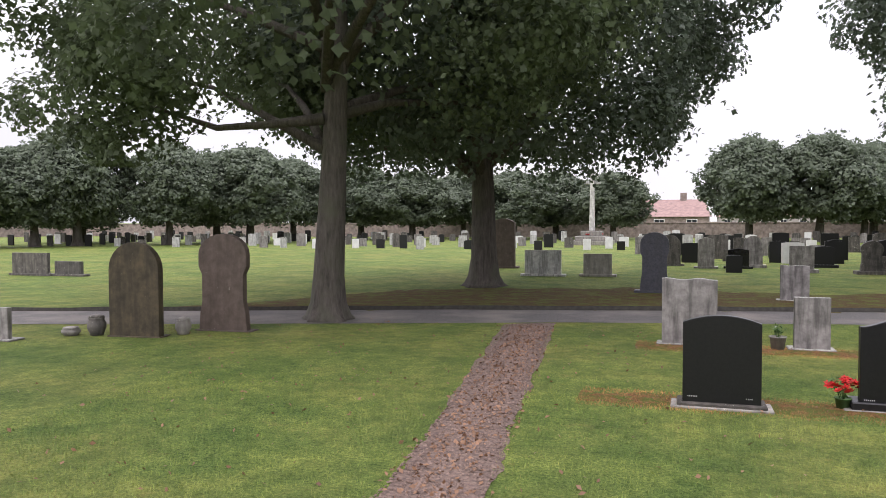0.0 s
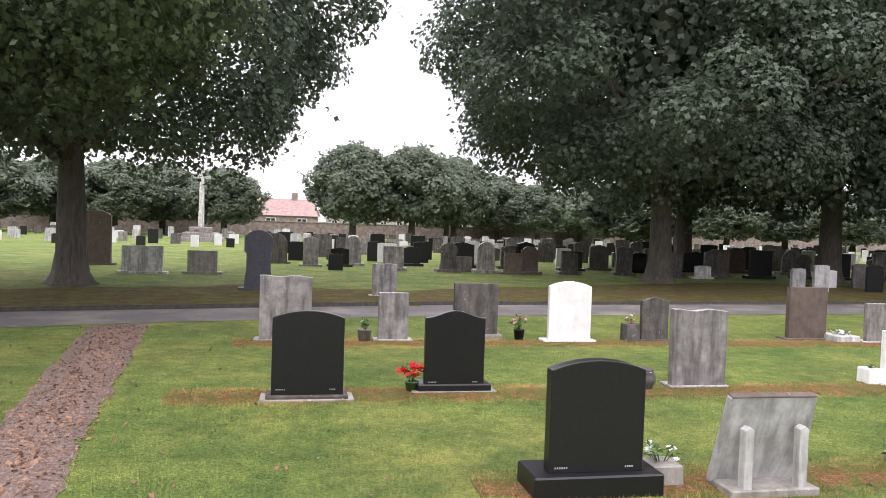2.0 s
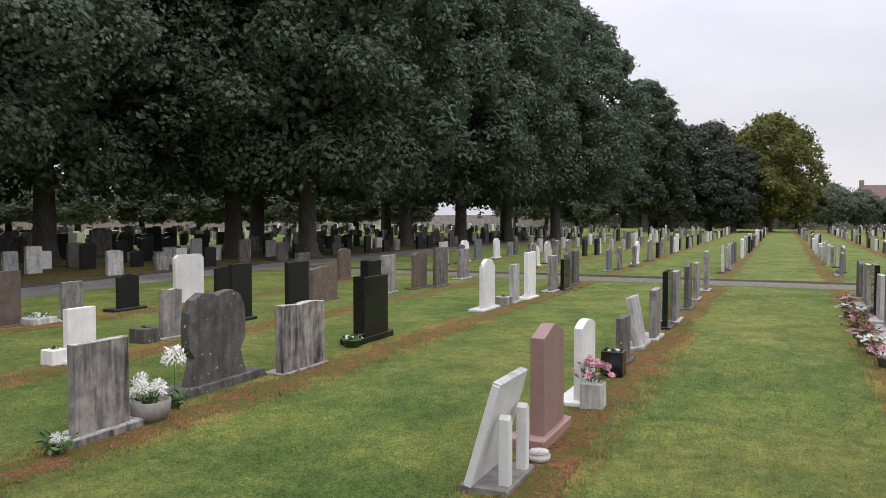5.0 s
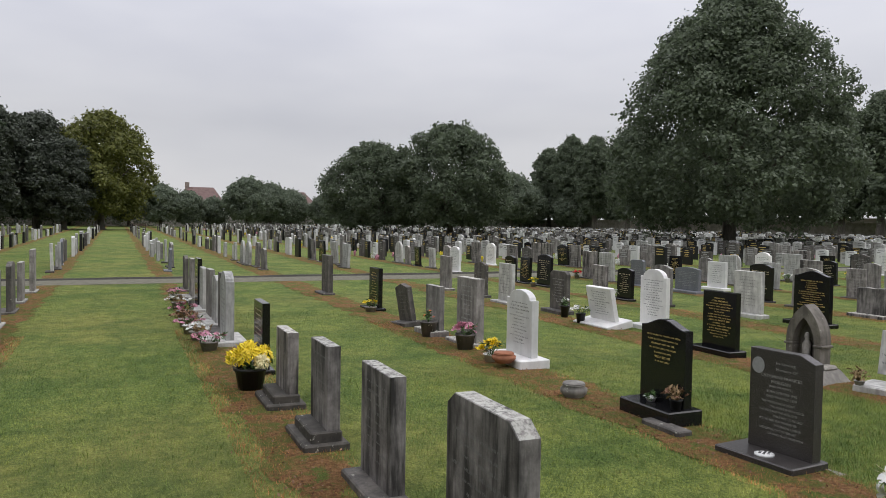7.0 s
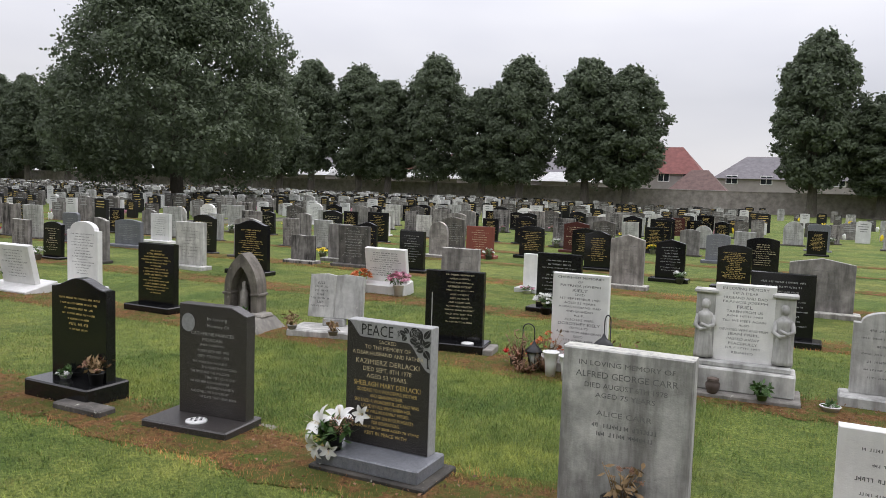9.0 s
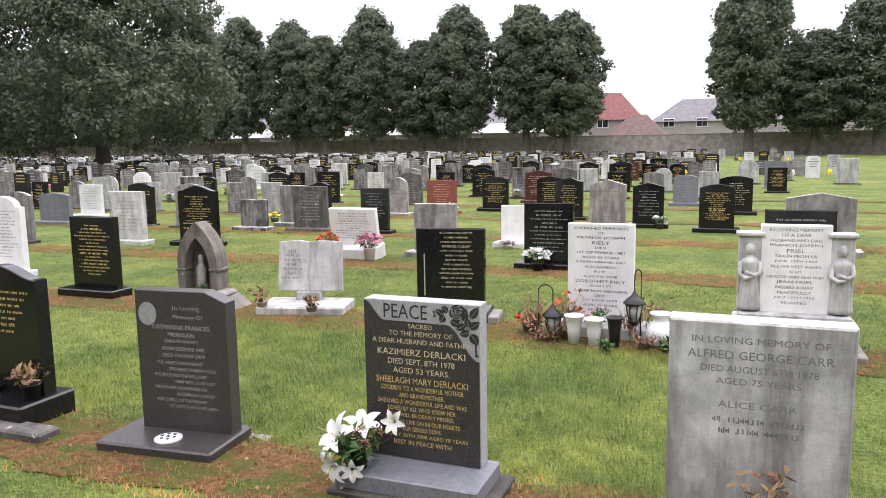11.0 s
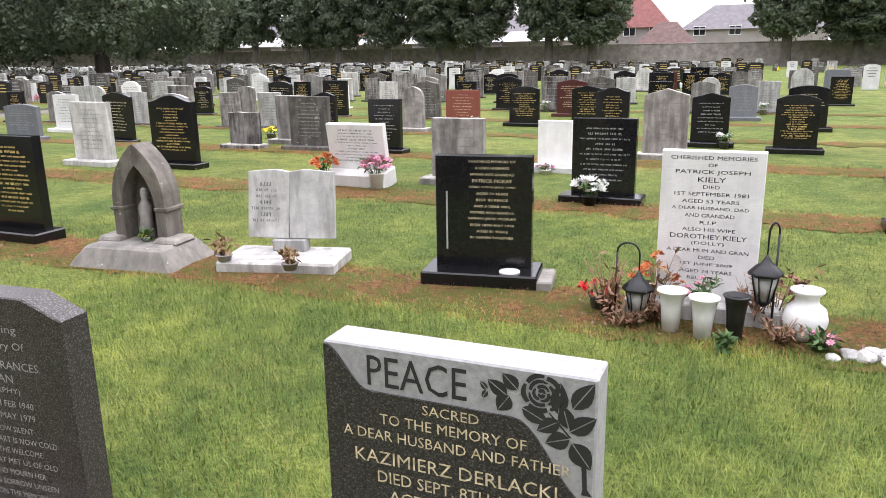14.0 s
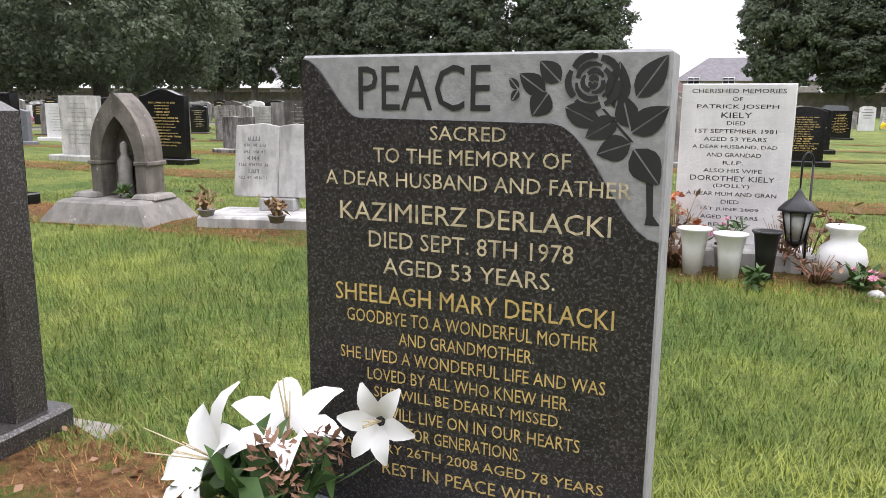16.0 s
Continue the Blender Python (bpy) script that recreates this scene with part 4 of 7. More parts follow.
# ---- houses and walls ----
def house(x, y, turn, w, d, eave, ridge, roof_mat, label, hip=0.0, windows=3, chimney=True, walling=None):
    root = thing("house", pose(x, y, -0.05, 0, 0, turn), label, "house", "houses round the cemetery")
    part("wall", box(w, d, eave, 0, 0, 0, 0), walling or RENDER, root)
    a, b2 = w / 2 + 0.35, d / 2 + 0.35
    r = bmesh.new()
    pts = [(-a, -b2, eave - 0.15), (a, -b2, eave - 0.15), (a, b2, eave - 0.15), (-a, b2, eave - 0.15), (-a + hip, 0, ridge), (a - hip, 0, ridge)]
    v = [r.verts.new(p) for p in pts]
    for f in ((0, 1, 5, 4), (2, 3, 4, 5), (1, 2, 5), (3, 0, 4), (3, 2, 1, 0)):
        r.faces.new([v[i] for i in f])
    roof = part("roof", r, roof_mat, root)
    if chimney:
        part("chimney", box(0.9, 0.6, 1.6, w * 0.3, 0, ridge - 0.6, 0.02), BRICK, roof)
    for side in (-1, 1):
        for i in range(windows):
            for lvl in range(2 if eave > 4 else 1):
                wx, wz = (i + 0.5) / windows * w - w / 2, 0.9 + lvl * 2.6
                win = part("window", box(1.5, 0.08, 1.2, wx, side * d / 2, wz, 0.02), FRAME_WHITE, root)
                for k in (-1, 1):
                    part("pane", box(0.62, 0.1, 1.0, wx + k * 0.35, side * d / 2, wz + 0.1, 0), PANE, win)
    return root


def long_wall(name, a, b2, h, thick, mat, label):
    v = Vector(b2) - Vector(a)
    bm = box(v.length, thick, h, v.length / 2, 0, 0, 0.02)
    box(v.length + 0.1, thick + 0.12, 0.12, v.length / 2, 0, h, 0.02, bm=bm)
    ob = part(name, bm, mat)
    ob.matrix_basis = pose(a[0], a[1], -0.05, 0, 0, math.degrees(math.atan2(v.y, v.x)))
    return tagged(ob, label, "wall", kind="structure")


long_wall("wall_south", (-110, -88), (140, -88), 2.35, 0.4, WALLING, "old grey-brown brick boundary wall")
long_wall("wall_east", (140, -88), (140, 90), 2.2, 0.4, WALLING, "distant brown boundary wall")
long_wall("wall_north", (-82, 84), (140, 90), 1.6, 0.4, BRICK, "distant low brick boundary wall")
long_wall("wall_west", (-82, 84), (-110, -88), 1.7, 0.4, BRICK, "brick boundary wall behind the path")

house(21.4, -106, 3, 12.5, 9, 4.7, 8.3, ROOF_RED, "two-storey house with a dark red tiled hip roof", 3.2, 4)
house(14.6, -98, 3, 6.5, 6, 2.4, 5.0, ROOF_BROWN, "small outbuilding with a brown tiled roof", 2.6, 1, False)
house(5.5, -112, 2, 17, 9, 4.4, 7.4, ROOF_GREY, "two-storey house with a grey slate roof", 4.0, 4, False)
house(-13, -112, 0, 15, 9, 5.2, 8.4, ROOF_GREY, "two-storey house with a grey slate roof", 4.0, 4)
for i, x in enumerate((38, 58, 80, 104)):
    house(x, -118, 0, 16, 9, 4.9, 7.6, (ROOF_GREY, ROOF_RED)[i % 2], "pale rendered house behind the boundary wall", 2.0, 4)
for i, (x, w) in enumerate(((29.5, 7.5), (39, 8.5), (49.5, 8), (60, 9), (72, 10), (86, 11), (101, 11), (116, 11))):
    house(x, -95.5, (i % 3 - 1) * 1.5, w, 6, 3.2, 4.3, SHEET, "low pale shed with a light sheet roof behind the wall", 0.3, 2, False)
for i, (x, y) in enumerate(((-92, 92), (-72, 108), (-50, 116), (-28, 118), (-5, 118))):
    house(x, y, -35 + i * 8, 18, 8, 2.6, 5.0, ROOF_PINK if i == 4 else ROOF_GREY, "low bungalow with a pitched roof beyond the trees", 1.0, 4, True, BRICK)
for i, (x, y) in enumerate(((-8, 205), (22, 206), (52, 206), (82, 204), (112, 200))):
    house(x, y, -1, 26, 9, 2.9, 5.6, ROOF_PINK, "row of low houses with a long faded red tiled roof", 1.5, 6)
for i, (x, y) in enumerate(((33, 119), (52, 117), (71, 113), (90, 108), (109, 101), (126, 92))):
    house(x, y, -8 - i * 4, 17, 8, 2.9, 4.7, ROOF_GREY if i % 2 else ROOF_BROWN, "low brick house with white window frames beyond the trees", 1.0, 5, True, RENDER if i in (3, 4) else BRICK)
for i, (x, y) in enumerate(((172, 8), (174, -16), (173, -36), (172, -54))):
    house(x, y, 88, 9, 8, 5.0, 7.8 + 0.5 * (i % 2), ROOF_BROWN, "distant red-roofed house beyond the trees", 2.0, 4)


# ---- headstones and graves: north side ----
headstone(0.45, 8.80, 0.75, 0.95, "arch", BLACK_BACK, 0.06, label="black granite headstone with a gently arched top, seen from behind", base_w=0.86, base_mat=BASE_DARK)
headstone(2.10, 9.10, 0.69, 0.93, "ogee", BLACK_BACK, 0.10, label="black granite headstone with a scrolled top on a black base", base_w=0.85)
headstone(2.44, 5.85, 0.72, 0.97, "arch", BLACK_BACK, 0.16, d=0.11, label="black polished headstone with an arched top on a stepped black base", base_w=0.98, base_d=0.42)
easel_book(3.76, 5.75, 0.72, 0.70, WHITE_OLD, "weathered white stone book leaning on two props")
headstone(5.72, 6.12, 0.56, 0.84, "flat", STAINED, 0.08, label="grey streaked stone headstone with a flat top", base_w=0.8)
headstone(7.58, 6.5, 0.92, 1.08, "heart", GREY_DARK, 0.10, d=0.11, label="dark stone headstone shaped like joined hearts", base_w=1.5, base_mat=GREY_DARK)
headstone(8.84, 6.25, 0.88, 0.84, "wave", STAINED, 0.03, d=0.12, label="grey headstone with dark rain streaks and a worn top", base_w=0.95)
stepped = headstone(11.1, 6.55, 0.72, 1.0, "flat", BLACK, 0.10, d=0.2, label="black granite headstone with a stepped cross-like top", base_w=1.1)
part("upright", slab(outline(0.40, 0.24, "flat"), 0.14, 0, 1.0), BLACK, stepped)
for ox, oy, hw, fd in ((2.44, 5.85, 0.36, 0.055), (0.45, 8.80, 0.375, 0.045), (2.10, 9.10, 0.345, 0.045)):
    stone_ob = min((o for o in scene.objects if o.parent is None and o.name.startswith("headstone")), key=lambda o: (o.location.x - ox) ** 2 + (o.location.y - oy) ** 2)
    for sx, n_mark in ((-0.72, 6), (0.72, 4)):
        mark = bmesh.new()
        for k in range(n_mark):
            box(0.010, 0.002, 0.013, sx * hw + (k - n_mark / 2) * 0.017, -fd - 0.0006, 0.20 if oy < 7 else 0.12, 0, bm=mark)
        tagged(part("maker_mark", mark, PALE_LETTER, stone_ob, "tiny pale maker's mark"), kind="stuff")
    if oy > 7:
        part("foundation", box(0.98, 0.34, 0.035, 0, 0.05, 0, 0.01), CONCRETE, stone_ob)


def white_heads(x, y, heads, label, bowl=None):
    """Round white flower heads on stems, in a bowl or out of the grass."""
    root = thing("flower_pot", pose(x, y, -0.004), label, "flowers", "flowers on graves")
    if bowl:
        part("pot", lathe(((bowl * 0.7, 0), (bowl * 0.95, 0.1), (bowl, 0.2), (bowl * 0.88, 0.205), (bowl * 0.8, 0.17)), 16), CONCRETE, root)
    for i, (px, py, pz, pr) in enumerate(heads):
        part("stem", tube([(px * 0.3, py * 0.3, 0.02), (px * 0.8, py * 0.8, pz * 0.6), (px, py, pz)], [0.004, 0.004, 0.003], 5), STEM, root)
        part("blossom", pompon(px, py, pz, pr, int(x * 100) + i, 80), PETAL_WHITE, root)
    part("foliage", sprigs(12, 0.16, 0.2, 0.1 if bowl else 0.0, int(x * 70), 0.04), STEM, root)
    return root


white_heads(6.28, 6.14, ((-0.12, -0.05, 0.34, 0.075), (0.02, -0.1, 0.30, 0.08), (0.12, 0.0, 0.31, 0.075), (-0.02, 0.08, 0.38, 0.08), (-0.16, 0.06, 0.29, 0.06)), "white flower heads in a round grey stone vase", 0.2)
white_heads(6.72, 6.25, ((0.0, 0.0, 0.52, 0.12),), "large white artificial flower head on a tall stem")
white_heads(5.2, 6.0, ((0.0, 0.0, 0.15, 0.055), (0.05, 0.04, 0.09, 0.03)), "single small white flower in the dry grass")
flower_pot(3.05, 6.0, PETAL_WHITE, "faded white and green flowers in a stone block", 34, CONCRETE, 0.13, 0.16, 12, 0.03, 0.16, block=True)
flower_pot(1.62, 9.12, PETAL_RED, "red flowers with green leaves beside a headstone", 35, STEM, 0.08, 0.12, 18, 0.06, 0.15, rise=0.24)
flower_pot(10.45, 6.5, PETAL_WHITE, "green and white flower holder on a grave", 36, STEM, 0.14, 0.12, 10, 0.03, 0.15, rise=0.06, stem=STEM)
headstone(5.20, 9.2, 0.72, 0.97, "wave", GREY, 0.03, d=0.11, label="grey headstone with dark rain streaks down its back", base_w=0.78)
urn(4.46, 9.15, GREY_DARK, "round dark stone urn with a lid", 0.15, 0.26)
headstone(8.12, 9.25, 0.44, 0.70, "flat", WHITE, 0.04, label="small white marble headstone", base_w=0.6)
flower_pot(7.79, 9.32, PETAL_WHITE, "small white stone block beside a headstone", 37, WHITE, 0.12, 0.2, 3, 0.02, 0.05, block=True, rise=0.03)
headstone(9.99, 9.52, 0.40, 0.78, "wave", GREY, 0.03, label="narrow grey headstone, streaked and leaning", tip=1.5)
flower_pot(9.55, 9.6, PETAL_BROWN, "dark stone flower holder", 38, GREY_DARK, 0.16, 0.22, 3, 0.02, 0.08, block=True, rise=0.03)
headstone(1.88, 12.75, 0.48, 0.78, "flat", GREY, 0.03, d=0.12, label="small grey streaked headstone with a flat top")
flower_pot(1.42, 12.7, PETAL_WHITE, "mossy stone urn with sprigs", 39, CONCRETE, 0.12, 0.2, 4, 0.02, 0.1)
headstone(2.6, 19.95, 0.62, 0.85, "wave", GREY, 0.03, d=0.12, label="weathered grey headstone beyond the path")
headstone(3.32, 13.05, 0.76, 0.93, "flat", GREY_DARK, 0.07, d=0.1, label="broad dark grey headstone with a flat top", base_mat=CONCRETE)
flower_pot(4.05, 12.9, PETAL_PINK, "pale green and pink flowers in a dark pot", 40, PLASTIC_BLACK, 0.1, 0.18, 14, 0.04, 0.17, rise=0.25)
headstone(4.84, 12.65, 0.74, 1.02, "arch", WHITE, 0.04, label="bright white marble headstone with a gently arched top", base_w=0.92)
headstone(6.46, 12.8, 0.50, 0.77, "peak", GREY_DARK, 0.03, label="dark stone headstone with a shallow peak")
flower_pot(6.02, 12.8, PETAL_WHITE, "dark stone block with dry flowers", 41, GREY_DARK, 0.13, 0.3, 6, 0.03, 0.12, block=True, stem=STEM_DRY)
headstone(9.60, 13.0, 0.78, 0.97, "flat", BROWN, 0.03, d=0.11, label="brown stone headstone with a flat top")
flower_pot(10.2, 12.85, PETAL_WHITE, "low white open book with flowers", 42, WHITE_OLD, 0.25, 0.12, 10, 0.04, 0.22, block=True, rise=0.1)
headstone(10.74, 12.62, 0.42, 0.72, "flat", GREY, 0.03, label="narrow grey streaked headstone")
headstone(12.28, 12.9, 0.52, 0.76, "peak", BLACK_BACK, 0.06, label="dark granite headstone with a peaked top", base_w=0.85)
headstone(14.05, 12.95, 0.88, 1.06, "chamfer", WHITE, 0.04, label="tall white marble headstone")
headstone(15.8, 13.25, 1.1, 0.72, "peak", BLACK_BACK, 0.06, label="wide black headstone with a shallow peak")
headstone(15.45, 10.3, 1.0, 0.78, "arch", BROWN, 0.03, d=0.12, label="broad brown stone slab with a rounded top")
headstone(-8.58, 11.05, 0.92, 1.58, "round", OLIVE, 0.02, d=0.14, label="tall old round-topped headstone stained brown with algae", turn=6, base_w=1.0)
headstone(-7.55, 12.05, 0.92, 1.70, "neck", BROWN, 0.02, d=0.14, label="tall old brown headstone with a rounded head and waisted sides", turn=4)
headstone(-10.5, 10.1, 0.5, 0.54, "flat", GREY, 0.03, label="low grey headstone at the edge of the path")
urn(-9.35, 11.0, GREY_DARK, "dark metal flower urn on the grass", 0.15, 0.36)
urn(-9.75, 10.85, CONCRETE, "pale low flower dish on the grass", 0.15, 0.16)
urn(-8.0, 11.5, CONCRETE, "small stone flower urn between old headstones", 0.13, 0.3)
headstone(0.18, 12.75, 0.80, 1.03, "wave", GREY, 0.03, d=0.12, label="tall pale grey headstone with dark stains")
headstone(12.0, 9.8, 0.55, 1.05, "flat", BLACK_BACK, 0.06, label="tall dark headstone with a flat top")

# beyond the northern path
for x, y, w, h, shape, mat, label in (
        (-4.46, 26.3, 1.25, 0.9, "flat", MOTTLED, "broad pale grey grave slab under the maple"),
        (-2.64, 26.6, 0.95, 0.78, "flat", CONCRETE, "squat stone grave monument with a capped top"),
        (-0.6, 21.0, 0.72, 1.6, "neck", SLATE, "tall dark blue-grey headstone on a heavy base"),
        (2.2, 32.2, 0.77, 0.8, "peak", BLACK, "black headstone with a peaked top"),
        (-6.75, 30.2, 0.95, 2.0, "arch", BROWN, "tall dark brown headstone in the shade of a maple"),
        (-22.2, 21.9, 1.6, 0.82, "flat", GREY_DARK, "low dark chest tomb on the grass"),
        (-20.6, 22.0, 1.15, 0.53, "flat", GREY_DARK, "low dark kerbed grave on the grass"),
        (1.0, 32.0, 0.62, 1.25, "peak", GREY, "grey stone headstone beyond the path"),
        (-0.4, 33.5, 0.9, 1.3, "round", GREY_DARK, "dark rounded headstone beyond the path"),
        (6.9, 30.5, 1.1, 0.62, "flat", GREY_DARK, "low wide dark headstone beyond the path"),
        (8.9, 29.5, 0.75, 0.85, "flat", BROWN, "brown headstone beyond the path"),
        (15.5, 32, 0.7, 0.95, "peak", BLACK, "black headstone on the grass under trees"),
        (18.6, 30.5, 0.8, 1.2, "flat", BROWN, "brown headstone in the shade of trees"),
        (16.9, 29.0, 0.7, 0.55, "arch", WHITE_OLD, "low pale stone in the shade of trees"),
        (7.7, 33.5, 0.7, 0.95, "shoulder", WHITE, "white headstone with a shouldered top"),
        (10.5, 33, 0.8, 1.25, "peak", BLACK, "tall black headstone under trees")):
    headstone(x, y, w, h, shape, mat, 0.08, d=0.14 if h < 1.2 else 0.2, label=label, base_w=w + 0.3)

# older, larger memorials standing close together beyond the path
ro = random.Random(77)
old_far = []
OLD_KINDS = (("flat", BLACK_BACK, "wide black granite memorial on a dark base"), ("peak", GREY_DARK, "dark old memorial with a peaked top"), ("arch", BLACK_BACK, "black granite memorial with an arched top"), ("neck", GREY_DARK, "dark old memorial with waisted sides"),
             ("flat", GREY, "grey weathered memorial with a flat top"), ("shoulder", BROWN, "brown stone memorial with a rounded head"), ("ogee", BLACK_BACK, "black memorial with scrolled shoulders"), ("round", GREY, "pale grey round-topped memorial"))
for ry, xa, xb in ((30.0, 4.2, 34), (33.2, 2.8, 36), (36.6, 0.5, 38), (40.0, -1.0, 40), (44.0, -2.0, 42)):
    ox = xa
    while ox < xb:
        sh, om, ol = ro.choice(OLD_KINDS)
        ow, oh, oy = ro.uniform(0.65, 1.15), ro.uniform(0.85, 1.35), ry + ro.uniform(-0.5, 0.5)
        if math.hypot(ox - 13.7, oy - 26.6) > 1.5 and math.hypot(ox - 19.9, oy - 36) > 1.5 and math.hypot(ox - 30.6, oy - 25.6) > 2 and math.hypot(ox - 22.2, oy - 28.2) > 1.8 and math.hypot(ox - 38, oy - 30) > 1.5:
            if ry > 34:
                old_far.append((ox, oy, False, 1.35))
            else:
                headstone(ox, oy, ow, oh, sh, om, 0.12, d=0.14, label=ol, base_w=ow + 0.3, base_d=0.45, group="old memorials beyond the path", turn=ro.uniform(-5, 5))
        ox += ro.uniform(1.5, 2.9)

# war memorial: stone cross on steps
cross = thing("memorial_cross", pose(-6.6, 60.4, -0.02), "tall pale stone cross on stepped base with wreaths", "monument")
for i, (s, h) in enumerate(((3.2, 0.35), (2.4, 0.35), (1.6, 0.4))):
    part("step", box(s, s, h, 0, 0, 0.35 * i, 0.03), CONCRETE, cross)
part("shaft", box(0.42, 0.42, 4.6, 0, 0, 1.1, 0.04, 0.66), WHITE_OLD, cross)
part("cross_arm", box(1.25, 0.24, 0.26, 0, 0, 4.75, 0.03), WHITE_OLD, cross)
part("wreath", blossoms(60, 0.9, 0.3, 0.12, 0.7, 5), PETAL_RED, cross, "red and pink wreaths")

# first row north of the aisle
easel_book(6.12, 2.62, 0.60, 0.74, WHITE, "white marble book memorial leaning on two props")
headstone(7.28, 2.62, 0.60, 0.99, "peak", PINK, 0.10, d=0.12, label="pink granite headstone with a peaked top", base_w=0.85)
urn(6.65, 2.5, WHITE_OLD, "small white flower dish on the ground", 0.09, 0.1)
headstone(8.75, 2.66, 0.55, 0.84, "arch", WHITE, 0.05, label="white marble headstone with an arched top")
flower_pot(8.45, 2.5, PETAL_PINK, "pink and cream flowers in a square stone vase", 43, WHITE_OLD, 0.11, 0.26, 40, 0.042, 0.2, block=True, rise=0.26)
flower_pot(10.0, 2.62, PETAL_WHITE, "square black stone flower block with a pale top", 44, BLACK, 0.13, 0.32, 4, 0.03, 0.1, block=True, rise=0.02)
headstone(10.9, 2.68, 0.5, 0.6, "flat", GREY_DARK, 0.05, label="small dark headstone")
headstone(12.2, 2.68, 0.6, 0.74, "flat", WHITE_OLD, 0.05, lean=-10, label="pale headstone leaning backwards")
headstone(13.0, 2.6, 0.55, 0.78, "flat", GREY, 0.05, label="grey headstone edge-on in a row")
headstone(14.35, 2.6, 0.6, 0.97, "flat", BLACK, 0.05, label="black granite headstone in a row")
headstone(15.1, 2.56, 0.6, 0.92, "flat", GREY, 0.05, label="grey stone headstone in a row")
headstone(17.2, 2.58, 0.6, 0.96, "arch", GREY_DARK, 0.05, label="dark weathered headstone in a row")
headstone(19.0, 2.6, 0.55, 0.85, "flat", GREY, 0.05, label="grey stone headstone in a row")
headstone(21.2, 2.58, 0.6, 1.02, "flat", GREY, 0.05, label="tall grey headstone at the row's end")
headstone(15.4, 6.3, 0.66, 1.04, "shoulder", WHITE, 0.05, label="tall white marble headstone on a flat white base", base_w=1.0)
headstone(16.8, 6.2, 0.45, 0.85, "flat", WHITE_OLD, 0.05, label="narrow pale headstone")
flower_pot(16.35, 6.3, PETAL_BROWN, "low grey stone flower block", 45, GREY, 0.16, 0.18, 2, 0.02, 0.05, block=True, rise=0.02)
headstone(17.75, 6.15, 0.62, 1.08, "flat", WHITE, 0.05, label="tall white marble headstone")
headstone(19.4, 6.08, 0.6, 0.92, "flat", GREY, 0.05, label="grey headstone")
headstone(20.1, 5.95, 0.6, 0.8, "flat", BLACK, 0.05, label="dark headstone")
headstone(20.9, 6.1, 0.5, 0.95, "arch", GREY_DARK, 0.05, label="dark weathered headstone")
headstone(21.7, 6.1, 0.55, 0.95, "flat", GREY_DARK, 0.05, label="dark headstone at the row's end")
headstone(17.4, 9.7, 0.66, 0.95, "flat", GREY, 0.04, label="grey streaked headstone with a flat top")
headstone(18.95, 9.6, 0.75, 0.97, "arch", BROWN, 0.04, label="brown headstone with an arched top")
headstone(19.75, 9.35, 0.8, 1.06, "flat", GREY_DARK, 0.04, label="dark grey headstone")
headstone(22.2, 9.7, 0.75, 0.92, "flat", GREY, 0.04, label="grey headstone near the crossing path")
headstone(13.6, 9.7, 0.7, 1.0, "flat", BLACK_BACK, 0.06, label="dark headstone with a flat top")
headstone(18.5, 13.0, 0.6, 0.9, "flat", GREY_DARK, 0.05, label="dark headstone under the avenue trees")
headstone(20.5, 12.9, 0.65, 0.95, "arch", BROWN, 0.05, label="brown headstone under the avenue trees")

# ---- headstones and graves: south side, first row ----
headstone(4.55, -0.96, 0.80, 0.93, "chamfer", STAINED, 0.08, d=0.12, text=7, ink=GREY_LETTER, label="grey weathered headstone with lichen on its top and chamfered shoulders", base_mat=GREY_DARK)
headstone(6.03, -0.9, 0.62, 0.84, "flat", STAINED, 0.06, d=0.11, text=7, ink=GREY_LETTER, label="grey weathered headstone with lichen on its flat top", base_d=0.26, base_w=0.70, base_mat=GREY_DARK)
step_a = headstone(7.3, -0.83, 0.55, 0.83, "flat", STAINED, 0.15, d=0.11, text=6, ink=GREY_LETTER, label="grey headstone on a stepped dark base", base_mat=BASE_DARK, base_d=0.26, base_w=0.60)
step_b = headstone(8.68, -0.8, 0.55, 0.74, "flat", STAINED, 0.14, d=0.11, text=6, ink=GREY_LETTER, label="small grey headstone on a dark base", base_mat=BASE_DARK, base_d=0.26, base_w=0.60)
for ob in (step_a, step_b):
    part("lower_step", box(0.70, 0.38, 0.075, 0, 0.07, 0, 0.015), BASE_DARK, ob, "low mossy lower step")
headstone(10.4, -0.85, 0.58, 0.84, "flat", BLACK, 0.06, d=0.09, text=8, ink=GOLD_PALE, label="polished black headstone, upright and thin")
mums = thing("flower_pot", pose(9.35, -0.55, -0.004), "bright yellow chrysanthemums in a black pot", "flowers", "flowers on graves")
part("pot", lathe(((0.125, 0), (0.165, 0.22), (0.185, 0.225), (0.185, 0.25), (0.155, 0.25), (0.15, 0.22)), 16), PLASTIC_BLACK, mums)
part("foliage", sprigs(26, 0.22, 0.16, 0.2, 46, 0.045), STEM, mums)
for i, (px, py, pz, pr) in enumerate(((0.13, 0.0, 0.40, 0.12), (-0.12, 0.06, 0.42, 0.13), (0.0, -0.13, 0.38, 0.11), (0.02, 0.15, 0.35, 0.11), (0.2, 0.13, 0.33, 0.09), (-0.19, -0.08, 0.33, 0.09))):
    part("blossom", pompon(px, py, pz, pr, 460 + i), PETAL_YELLOW if i < 4 else PETAL_CREAM, mums, "" if i < 4 else "pale cream flower head")
